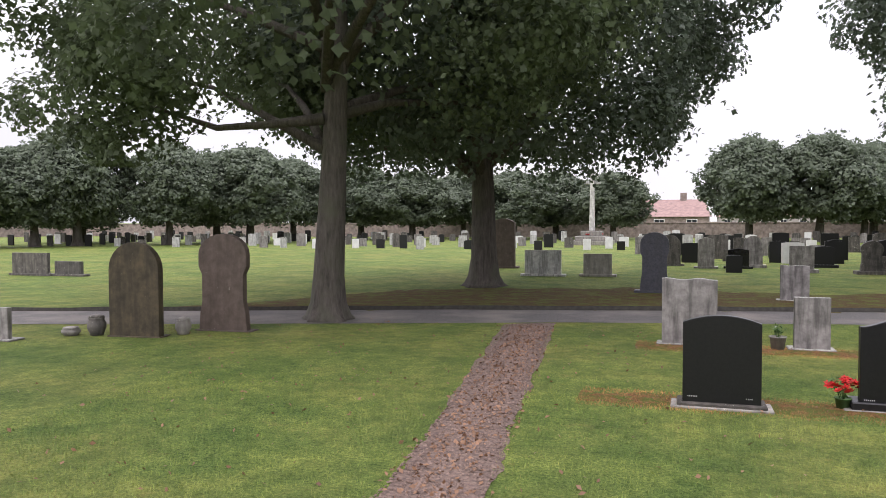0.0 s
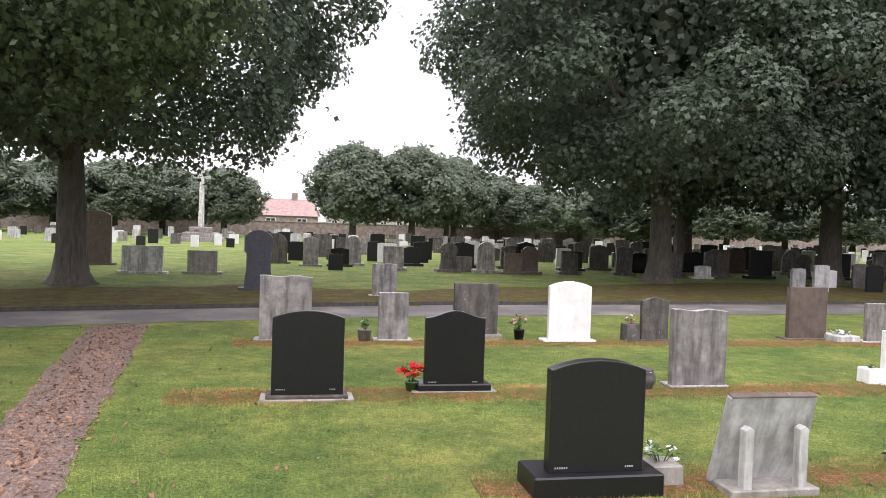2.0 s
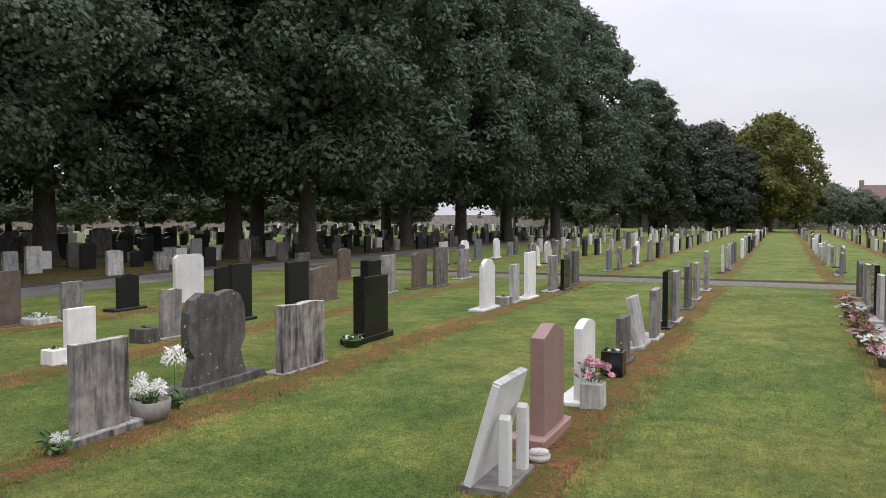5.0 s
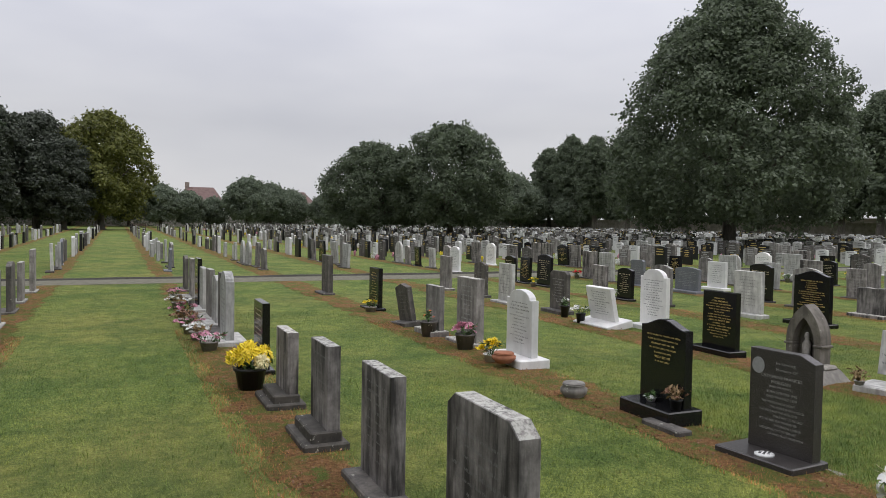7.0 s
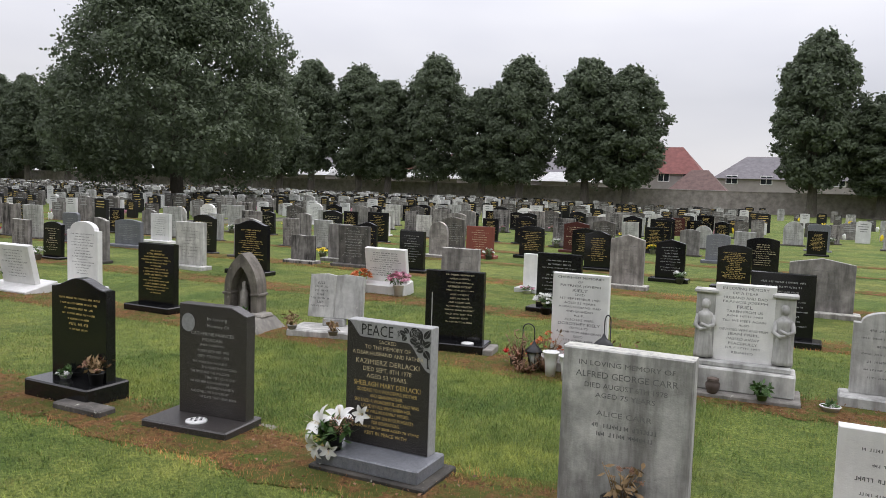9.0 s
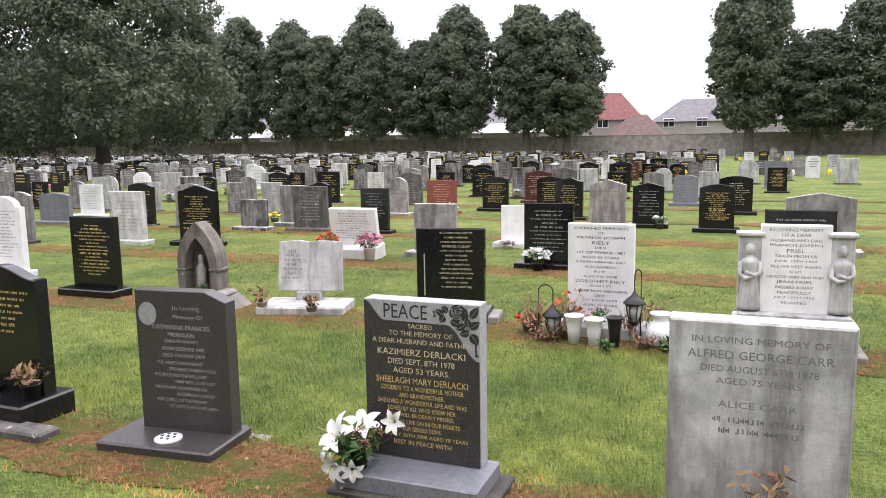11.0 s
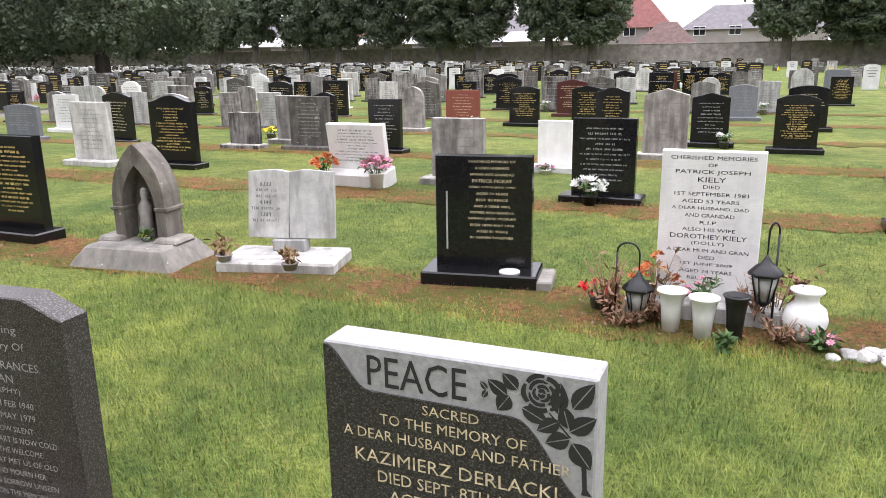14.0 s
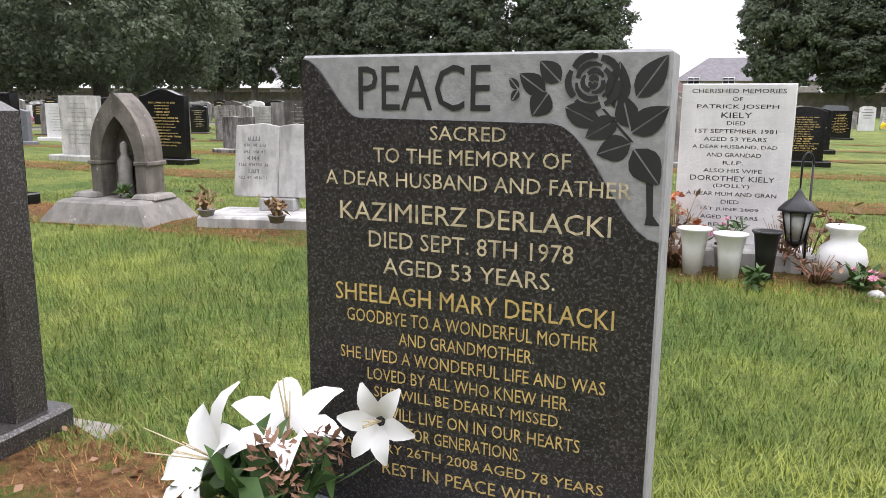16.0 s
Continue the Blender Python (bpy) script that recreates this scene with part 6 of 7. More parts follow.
mck = thing("headstone", pose(5.17, -7.35, -0.01, 0, 0, 9), "polished black headstone with gold writing and an etched staff", "headstone", "headstones in rows")
part("base_block", box(0.78, 0.38, 0.11, 0, 0.07, 0, 0.01), BLACK, mck)
part("side_block", box(0.10, 0.34, 0.08, -0.435, 0.09, 0, 0.01), CONCRETE, mck)
part("tablet", slab(outline(0.655, 0.755, "flat"), 0.09, 0, 0.108), BLACK, mck)
ML = ("IN LOVING MEMORY OF", "A DEAR HUSBAND", "FATHER AND GRANDAD", "PATRICK MCKAY", "DIED 13TH JAN. 1983", "AGED 74 YEARS", "REST IN PEACE", "AND A DEAR WIFE", "MOTHER AND GRANDMA", "SARAH JANE MCKAY", "DIED 18TH MAY 1994", "AGED 81 YEARS", "IN HEAVEN TOGETHER")
for i, s in enumerate(ML):
    part("inscription_line", words(((s, len(s) * 0.0165 * (1.25 if "MCKAY" in s else 1), 0.022 if "MCKAY" in s else 0.017, -0.06, 0.825 - i * 0.043),), 0.045), GOLD_PALE, mck)
part("etched_staff", box(0.012, 0.003, 0.40, 0.25, 0.046, 0.22, 0), PALE_LETTER, mck, "etched bishop's staff")
part("flower_disc", lathe(((0.07, 0), (0.07, 0.012), (0.04, 0.018)), 16, -0.2, 0.17, 0.108), PLASTIC_WHITE, mck, "white round flower holder lid")
flower_pot(4.3, -6.95, PETAL_RED, "small red flowers in a grey vase", 59, GREY_DARK, 0.06, 0.1, 16, 0.03, 0.13, rise=0.09, stem=STEM_DRY)

kiely = thing("headstone", pose(3.72, -7.16, -0.01), "white marble headstone crowded with black capitals", "headstone", "headstones in rows")
part("base_block", box(0.85, 0.36, 0.12, 0, 0.08, 0, 0.01), WHITE_OLD, kiely)
part("tablet", slab(outline(0.56, 0.845, "flat"), 0.08, 0, 0.118), WHITE, kiely)
KL = (("CHERISHED MEMORIES", 0.46, 0.022), ("OF", 0.05, 0.02), ("PATRICK JOSEPH", 0.40, 0.028), ("KIELY", 0.15, 0.028), ("DIED", 0.09, 0.02), ("1ST SEPTEMBER 1981", 0.40, 0.021), ("AGED 53 YEARS", 0.31, 0.021), ("A DEAR HUSBAND, DAD", 0.42, 0.021),
      ("AND GRANDAD", 0.27, 0.021), ("R.I.P.", 0.10, 0.02), ("ALSO HIS WIFE", 0.29, 0.021), ("DOROTHEY KIELY", 0.42, 0.028), ("(DOLLY)", 0.18, 0.025), ("A DEAR MUM AND GRAN", 0.45, 0.021), ("DIED", 0.09, 0.02), ("1ST JUNE 2009", 0.29, 0.021), ("AGED 74 YEARS", 0.29, 0.02), ("REUNITED", 0.2, 0.02), ("R.I.P.", 0.1, 0.02))
for i, (s, w, c) in enumerate(KL):
    part("inscription_line", words(((s, w, c, 0, 0.925 - i * 0.0415),), 0.04), LEAD, kiely)


def lantern(x, y, label, side, top, seat):
    """A six-sided lantern that hangs from the crook of an iron stake standing beside it."""
    root = thing("grave_lantern", pose(x, y, -0.01), label, "lantern")
    part("stake", tube([(side, -0.03, 0), (side, -0.03, top - 0.05)], [0.007, 0.006], 6), IRON, root)
    crook = [(side * (0.5 + 0.5 * math.cos(k * math.pi / 8)), -0.03 + 0.03 * k / 8, top - 0.05 + 0.06 * math.sin(k * math.pi / 8)) for k in range(9)]
    part("hook", tube(crook + [(0, 0, seat + 0.25)], [0.006] * 9 + [0.004], 6), IRON, root)
    z = seat
    part("roof", lathe(((0.092, z + 0.145), (0.088, z + 0.16), (0.055, z + 0.195), (0.028, z + 0.215), (0.015, z + 0.24), (0.004, z + 0.26)), 6), IRON, root)
    part("glass", lathe(((0.038, z + 0.01), (0.066, z + 0.145)), 6), FROSTED, root, "frosted glass")
    for k in range(6):
        a = k * math.tau / 6
        part("bar", tube([(0.040 * math.cos(a), 0.040 * math.sin(a), z), (0.070 * math.cos(a), 0.070 * math.sin(a), z + 0.15)], [0.005, 0.005], 4), IRON, root)
    part("foot", lathe(((0.010, z - 0.035), (0.042, z - 0.008), (0.042, z + 0.012)), 6), IRON, root)
    return root


lantern(3.40, -6.86, "black hexagonal lantern hanging high from an iron stake", -0.05, 0.62, 0.20)
lantern(4.05, -6.78, "black lantern hanging low from a shepherd's hook", 0.13, 0.47, 0.07)


def vase(x, y, r, h, mat, label):
    root = thing("flower_vase", pose(x, y, -0.005), label, "vase")
    part("body", lathe(((r * 0.62, 0), (r * 0.8, h * 0.6), (r, h * 0.93), (r * 1.18, h * 0.97), (r * 1.18, h), (r * 0.95, h), (r * 0.85, h * 0.9)), 18), mat, root)
    return root


vase(3.86, -6.72, 0.07, 0.25, PLASTIC_WHITE, "tapering white plastic flower vase, empty")
vase(3.69, -6.68, 0.07, 0.24, PLASTIC_WHITE, "tapering white flower vase with faint marks")
vase(3.53, -6.70, 0.06, 0.26, PLASTIC_BLACK, "tapering black plastic flower vase, empty")
jar = thing("round_vase", pose(3.19, -6.85, -0.005), "round white pottery vase with a wide lip", "vase")
part("body", lathe(((0.07, 0), (0.10, 0.05), (0.115, 0.12), (0.10, 0.18), (0.06, 0.215), (0.06, 0.25), (0.085, 0.275), (0.085, 0.285), (0.06, 0.28)), 20), PLASTIC_WHITE, jar)
flower_pot(3.12, -6.68, PETAL_PINK, "violet and green artificial flowers on the ground", 65, STEM, 0.04, 0.04, 5, 0.03, 0.09, rise=0.08)
rk = random.Random(12)
for i in range(9):
    rx, ry, rs = 2.92 + rk.uniform(-0.13, 0.15), -6.66 + rk.uniform(-0.07, 0.08), rk.uniform(0.035, 0.065)
    rock = bmesh.new()
    bmesh.ops.create_icosphere(rock, subdivisions=2, radius=rs)
    for v in rock.verts:
        v.co *= 1 + 0.35 * noise.noise(v.co * 22 + Vector((i, 0, 0)))
        v.co.z = v.co.z * 0.6 + rs * 0.45
    ob = part("white_stone", rock, WHITE_OLD)
    ob.matrix_basis = pose(rx, ry, 0, 0, 0, rk.uniform(0, 360))
    tagged(ob, "rough white stone in a small heap on the ground", "stone", "heap of white stones")
for i, (tx, ty, hh) in enumerate(((4.22, -6.82, 0.42), (3.95, -6.82, 0.22), (3.3, -6.72, 0.16), (4.1, -6.7, 0.14), (3.45, -6.95, 0.3))):
    tangle = thing("dry_plant", pose(tx, ty, -0.004), "tangle of dry brown stems beside the lanterns", "plant", "dry plants by the lanterns")
    stems = bmesh.new()
    for k in range(14):
        a, r = rk.uniform(0, 6.28), rk.uniform(0.03, 0.16)
        tube([(0, 0, 0), (r * 0.4 * math.cos(a), r * 0.4 * math.sin(a), hh * 0.55), (r * math.cos(a), r * math.sin(a), hh * rk.uniform(0.6, 1.1))], [0.003, 0.0025, 0.0012], 4, stems)
    tagged(part("stalk", stems, STEM_DRY, tangle), kind="stuff")
    part("dry_foliage", sprigs(16, 0.14, hh * 0.8, 0.02, 300 + i, 0.025), PETAL_BROWN, tangle)
flower_pot(3.33, -7.0, PETAL_BROWN, "withered brown flowers behind the vases", 66, CONCRETE, 0.08, 0.1, 16, 0.035, 0.2, stem=STEM_DRY, rise=0.25)
flower_pot(3.98, -6.95, PETAL_ORANGE, "rust-coloured dry flowers and stems", 67, CONCRETE, 0.08, 0.1, 16, 0.035, 0.16, stem=STEM_DRY, rise=0.28)
flower_pot(3.72, -6.92, PETAL_PINK, "pink flowers between white vases", 68, PLASTIC_WHITE, 0.06, 0.14, 6, 0.035, 0.1, rise=0.14)
flower_pot(3.56, -6.5, STEM, "green weed tuft before the vases", 69, STEM, 0.03, 0.02, 2, 0.02, 0.05, rise=0.1)

angel = thing("white_monument", pose(2.22, -7.14, -0.01, 0, 0, 2), "white marble monument with a tall tablet between two carved figures", "monument")
part("foundation", box(0.98, 0.50, 0.06, 0, 0.1, 0, 0.01), CONCRETE, angel)
part("base_block", box(0.88, 0.36, 0.20, 0, 0.05, 0.058, 0.012), WHITE_OLD, angel)
part("ledge", box(0.80, 0.28, 0.05, 0, 0.02, 0.256, 0.01), WHITE_OLD, angel)
part("tablet", slab(outline(0.50, 0.69, "flat"), 0.10, 0, 0.30), WHITE, angel)
for s in (-1, 1):
    part("pillar", slab(outline(0.17, 0.60, "flat"), 0.12, -0.01, 0.30), WHITE_OLD, angel).matrix_basis = Matrix.Translation((s * 0.325, 0, 0))
    part("pillar_cap", box(0.21, 0.17, 0.03, s * 0.325, -0.01, 0.90, 0.006), WHITE_OLD, angel)
    fig = lathe(((0.070, 0), (0.072, 0.03), (0.062, 0.12), (0.054, 0.2), (0.047, 0.255), (0.056, 0.32), (0.062, 0.352), (0.048, 0.378), (0.022, 0.395), (0.020, 0.412)), 22)
    for v in fig.verts:
        a5 = math.atan2(v.co.y, v.co.x)
        fold = 1 + 0.13 * math.sin(7 * a5 + v.co.z * 5) * max(0.0, 1 - v.co.z / 0.26)
        v.co.x, v.co.y = v.co.x * fold * 1.08, v.co.y * fold
    hair = bmesh.new()
    bmesh.ops.create_uvsphere(hair, u_segments=12, v_segments=8, radius=0.036)
    for v in hair.verts:
        v.co = Vector((v.co.x * (1.0 + max(0.0, -v.co.z) * 9), v.co.y * 0.9 - max(0.0, -v.co.z) * 0.5, v.co.z * (1.15 if v.co.z > 0 else 2.2) + 0.455))
    join(fig, hair)
    join(fig, lathe(((0.004, 0.408), (0.022, 0.42), (0.028, 0.45), (0.022, 0.478), (0.004, 0.488)), 12, 0, 0.014))
    join(fig, tube([(-0.058, 0.0, 0.355), (-0.072, 0.03, 0.28), (-0.03, 0.07, 0.262), (0.03, 0.068, 0.29)], [0.02, 0.02, 0.017, 0.011], 8))
    join(fig, tube([(0.058, 0.0, 0.355), (0.074, 0.03, 0.265), (0.03, 0.074, 0.238), (-0.03, 0.066, 0.255)], [0.02, 0.02, 0.017, 0.011], 8))
    for v in fig.verts:
        v.co *= 1.06
    fig.transform(Matrix.Translation((s * 0.325, 0.045, 0.32)))
    part("carved_figure", fig, WHITE_OLD, angel, "plain carved standing figure in relief")
for i, (text, width, cap) in enumerate((("IN LOVING MEMORY", 0.38, 0.025), ("OF A DEAR", 0.21, 0.023), ("HUSBAND AND DAD", 0.36, 0.023), ("FRANCIS JOSEPH", 0.37, 0.028), ("FRIEL", 0.13, 0.028), ("TAKEN FROM US", 0.30, 0.022), ("JUNE 10TH 1983", 0.30, 0.022), ("TILL WE MEET AGAIN", 0.36, 0.020),
                                         ("ALSO", 0.09, 0.018), ("DEVOTED WIFE AND MUM", 0.40, 0.020), ("JEAN FRIEL", 0.26, 0.028), ("PASSED AWAY", 0.27, 0.023), ("PEACEFULLY", 0.24, 0.023), ("JULY 17TH 1992", 0.29, 0.022), ("REUNITED", 0.18, 0.019))):
    part("inscription_line", words(((text, width, cap, 0.0, 0.955 - i * 0.041),), 0.05), GREY_LETTER, angel)
urn(2.42, -6.82, BROWN, "small dark round stone ornament", 0.06, 0.14, 0.05)
flower_pot(2.02, -6.80, STEM, "dark green bush plant before the white monument", 70, STEM, 0.05, 0.05, 12, 0.03, 0.1, rise=0.1, z=0.05)
headstone(1.08, -7.35, 0.55, 0.82, "shoulder", WHITE_OLD, 0.1, text=6, ink=GREY_LETTER, label="pale carved headstone with a shouldered top")
flower_pot(1.5, -6.9, PETAL_WHITE, "small white bowl turned on its side", 71, WHITE, 0.08, 0.06, 2, 0.02, 0.04, rise=0.02)

# ---- south side, fourth to sixth rows ----
for x, y, w, h, shape, mat, n, ink, label in (
        (12.6, -10.95, 0.72, 0.92, "flat", WHITE_OLD, 8, GREY_LETTER, "pale headstone with faded writing on a grey base"),
        (11.2, -11.1, 0.78, 1.02, "ogee", BLACK, 12, GOLD, "black headstone with gold writing and scrolled shoulders"),
        (6.8, -11.0, 0.66, 0.78, "flat", GREY, 4, GREY_LETTER, "plain grey headstone with a lichened top"),
        (5.95, -12.3, 0.45, 0.66, "flat", WHITE, 0, GREY_LETTER, "white slanting headstone with pink flowers"),
        (4.95, -10.4, 0.65, 0.86, "flat", BLACK, 9, PALE_LETTER, "black headstone with pale writing and an etched cross"),
        (2.0, -9.9, 0.72, 0.86, "flat", BLACK, 8, PALE_LETTER, "wide black headstone with pale writing"),
        (1.55, -12.6, 0.9, 0.88, "peak", GREY, 5, GREY_LETTER, "broad grey granite headstone with a peaked top"),
        (11.65, -13.3, 0.60, 0.62, "wave", STAINED, 0, GREY_LETTER, "streaked grey book-shaped headstone"),
        (10.4, -13.4, 0.74, 0.88, "flat", GREY_DARK, 8, PALE_LETTER, "dark grey headstone with pale writing"),
        (11.3, -14.2, 0.6, 0.85, "flat", GREY, 5, GREY_LETTER, "grey headstone with a worn face"),
        (9.0, -13.4, 0.56, 0.85, "flat", BLACK, 9, PALE_LETTER, "black headstone with pale writing"),
        (4.75, -13.9, 0.62, 1.0, "peak", GREY, 6, GREY_LETTER, "tall weathered grey headstone"),
        (4.25, -15.6, 0.58, 0.86, "peak", BLACK, 7, PALE_LETTER, "dark granite headstone with a peaked top"),
        (3.0, -15.1, 0.6, 0.86, "arch", BLACK, 12, GOLD, "black headstone dense with gold writing"),
        (17.5, -14.8, 0.68, 0.8, "flat", WHITE, 7, GREY_LETTER, "white headstone with dark writing"),
        (17.0, -13.3, 0.9, 0.7, "arch", BLUE_GREY, 7, PALE_LETTER, "blue-grey granite headstone"),
        (9.27, -17.5, 0.74, 0.8, "flat", RED, 7, GOLD_PALE, "red granite headstone with a flat top"),
        (10.05, -16.7, 0.5, 0.9, "round", GREY, 5, GREY_LETTER, "grey headstone with a carved ring"),
        (8.2, -18.4, 0.66, 0.84, "arch", BLACK, 9, GOLD, "black headstone with gold writing"),
        (7.0, -19.1, 0.66, 0.83, "peak", BLACK, 8, GOLD, "black headstone with a peaked top"),
        (3.9, -20.8, 0.6, 0.78, "arch", BLUE_GREY, 6, PALE_LETTER, "blue-grey headstone with an arched top"),
        (7.8, -21.1, 0.74, 0.9, "peak", MAROON, 8, GOLD_PALE, "dark maroon granite headstone with gold writing"),
        (2.7, -18.6, 0.7, 0.85, "arch", BLACK, 8, GOLD_PALE, "black headstone with a rounded top"),
        (6.0, -16.6, 0.6, 0.9, "ogee", BLACK, 9, GOLD, "black headstone with a scrolled top")):
    headstone(x, y, w, h, shape, mat, 0.08, d=0.1, text=n, ink=ink, label=label, base_w=w + 0.2)
headstone(7.90, -10.6, 0.76, 0.75, "flat", WHITE, 0.20, lean=-10, text=9, ink=GREY_LETTER, label="white marble book-like headstone on a white base block", base_w=0.80, base_d=0.4)
flower_pot(8.24, -10.3, PETAL_ORANGE, "orange and pink flowers in a white vase", 72, WHITE, 0.08, 0.2, 34, 0.05, 0.17, rise=0.2)
flower_pot(7.55, -10.3, PETAL_PINK, "pink and cream flowers in a white vase", 73, WHITE, 0.09, 0.2, 40, 0.055, 0.22, rise=0.2)
flower_pot(5.02, -10.05, PETAL_WHITE, "white flowers before a black headstone", 74, PLASTIC_BLACK, 0.08, 0.12, 36, 0.045, 0.2, rise=0.2)
flower_pot(6.0, -12.0, PETAL_PINK, "pink flowers before a white headstone", 75, WHITE, 0.08, 0.06, 10, 0.04, 0.16, rise=0.06)
flower_pot(4.0, -15.3, PETAL_WHITE, "white flowers at a dark headstone", 76, GREY_DARK, 0.08, 0.12, 10, 0.05, 0.14)
flower_pot(8.9, -17.2, PETAL_WHITE, "white and pink flowers at a red headstone", 77, GREY_DARK, 0.09, 0.12, 12, 0.05, 0.18)
flower_pot(12.2, -14.8, PETAL_YELLOW, "cream flowers massed on a grave", 78, GREY, 0.1, 0.1, 18, 0.06, 0.3, rise=0.1)

# ---- the wider field: countable graves as copies of a few kinds ----
KINDS = (("flat", BLACK, 10, GOLD, "black granite headstone with gold writing", 5), ("ogee", BLACK, 9, GOLD, "black granite headstone with scrolled shoulders", 4), ("arch", BLACK, 8, GOLD_PALE, "black granite headstone with an arched top", 4),
         ("peak", GREY_DARK, 7, PALE_LETTER, "dark granite headstone with a peaked top", 3), ("flat", STAINED, 6, PALE_LETTER, "grey weathered headstone with a flat top", 7), ("arch", GREY, 6, GREY_LETTER, "grey weathered headstone with an arched top", 4),
         ("flat", WHITE_OLD, 7, GREY_LETTER, "stained white marble headstone", 5), ("shoulder", WHITE, 8, GREY_LETTER, "white marble headstone with a shouldered top", 3), ("round", WHITE_OLD, 6, GREY_LETTER, "pale round-topped headstone", 2),
         ("chamfer", BLUE_GREY, 7, PALE_LETTER, "blue-grey granite headstone", 2), ("flat", MAROON, 7, GOLD_PALE, "red-brown granite headstone", 1), ("wave", STAINED, 0, GREY_LETTER, "streaked grey headstone with a worn top", 3))
made_kinds = {}
rf = random.Random(404)


def field_stone(x, y, pale=False):
    weights = [k[5] * ((0.25 if k[1] is BLACK else 1.2) if pale else 1.0) for k in KINDS]
    k = rf.choices(range(len(KINDS)), weights)[0]
    size = rf.choice((0, 1))
    key = (k, size)
    shape, mat, n, ink, label, _ = KINDS[k]
    m = pose(x, y + rf.uniform(-0.2, 0.2), -0.01, rf.uniform(-3, 2), rf.uniform(-1.5, 1.5), rf.uniform(-4, 4))
    if key not in made_kinds:
        made_kinds[key] = headstone(0, 0, (0.56, 0.70)[size], (0.78, 0.92)[size], shape, mat, 0.05, base_mat=BASE_DARK if mat in (GREY, STAINED, GREY_DARK, WHITE_OLD) else mat, base_d=0.26, text=n, ink=ink, label=label, group="headstones of the wider field")
        made_kinds[key].matrix_basis = m
    else:
        copy_thing(made_kinds[key], m)


pot_kinds = []


def field_flowers(x, y):
    i = rf.randrange(5)
    if len(pot_kinds) <= 4:
        pot_kinds.append(flower_pot(x, y, (PETAL_WHITE, PETAL_YELLOW, PETAL_PINK, PETAL_RED, PETAL_WHITE)[len(pot_kinds)], ("white", "yellow", "pink", "red", "cream")[len(pot_kinds)] + " flowers in a pot before a headstone", 200 + len(pot_kinds), CONCRETE, 0.09, 0.14, 14, 0.05, 0.16))
    else:
        copy_thing(pot_kinds[i], pose(x, y, -0.004, 0, 0, rf.uniform(0, 360)))


taken = [(o.location.x, o.location.y) for o in scene.objects if o.parent is None and o.get("category") in ("headstone", "memorial", "monument")]
far = list(old_far)
row_ys = [-10.4 - 3.1 * k for k in range(6)] + [-28.6 - 2.45 * k for k in range(21)]
for ri, ry in enumerate(row_ys):
    x = -3.0 + rf.uniform(0, 1)
    end = 118 if ry < -12 else 118
    while x < end:
        x += rf.uniform(0.95, 1.55) if x < 25 else rf.uniform(0.85, 1.45)
        if 22.2 < x < 25.4 or rf.random() < 0.08:
            continue
        if math.hypot(x - 41, ry + 38.2) < 1.2 or (ry < -66 and x < 22 and rf.random() < 0.9) or (x < 1.0 and ry > -30) or (x < 3 + (-ry - 30) * 0.06 and ry < -40 and rf.random() < 0.6):
            continue
        if (x < 10.4 and ry > -20) or (x < 5.5 and ry > -34 and rf.random() < 0.5) or any(abs(x - tx) < 0.95 and abs(ry - ty) < 1.3 for tx, ty in taken):
            continue
        if ry > -34 and x < 22.5 and ry < -11.5 or (ry > -17 and x < 32):
            field_stone(x, ry, x > 25)
            if rf.random() < 0.3 and x < 22.5:
                field_flowers(x + rf.uniform(-0.3, 0.3), ry + 0.42)
        else:
            far.append((x, ry + rf.uniform(-0.3, 0.3), x > 25))
            if x > 26 and rf.random() < 0.8:
                far.append((x + rf.uniform(-0.5, 0.5), ry - 1.3 + rf.uniform(-0.25, 0.25), True))
for ry in (2.6, 6.15, 9.4, 12.9, -0.85, -4.0, -7.2):
    x = 25.6 + rf.uniform(0, 1)
    while x < 100:
        x += rf.uniform(1.0, 2.0) if x < 50 else rf.uniform(1.3, 2.6)
        if rf.random() < 0.1 or (x > 90 and ry > 2):
            continue
        if x < 34:
            field_stone(x, ry, True)
        else:
            far.append((x, ry + rf.uniform(-0.2, 0.2), True))
# graves under the avenue and beyond the northern path
for ry in range(29, 76, 4):
    x = -62 if ry > 44 else 0.5
    while x < 110:
        x += rf.uniform(1.3, 3.2)
        if any(abs(x - tx) < 1.2 and abs(ry - ty) < 1.6 for tx, ty in taken) or math.hypot(x + 6.6, ry - 60.4) < 4 or (x < 0 and ry < 46):
            continue
        if x > 22 and 30 < ry < 34:
            continue
        far.append((x, ry + rf.uniform(-0.8, 0.8), rf.random() < (0.8 if x < 0 else 0.25)))
for ry in (20.9, 23.2, 25.6):
    x = 16.5
    while x < 100:
        x += rf.uniform(1.2, 2.4)
        if any(math.hypot(x - tx, ry - ty) < 1.6 for tx, ty in ((13.7, 26.6), (30.6, 25.6), (45.2, 23.6), (22.2, 28.2), (31.2, 21.6), (50.6, 21.9), (59.5, 21.6))):
            continue
        far.append((x, ry + rf.uniform(-0.4, 0.4), rf.random() < 0.25))

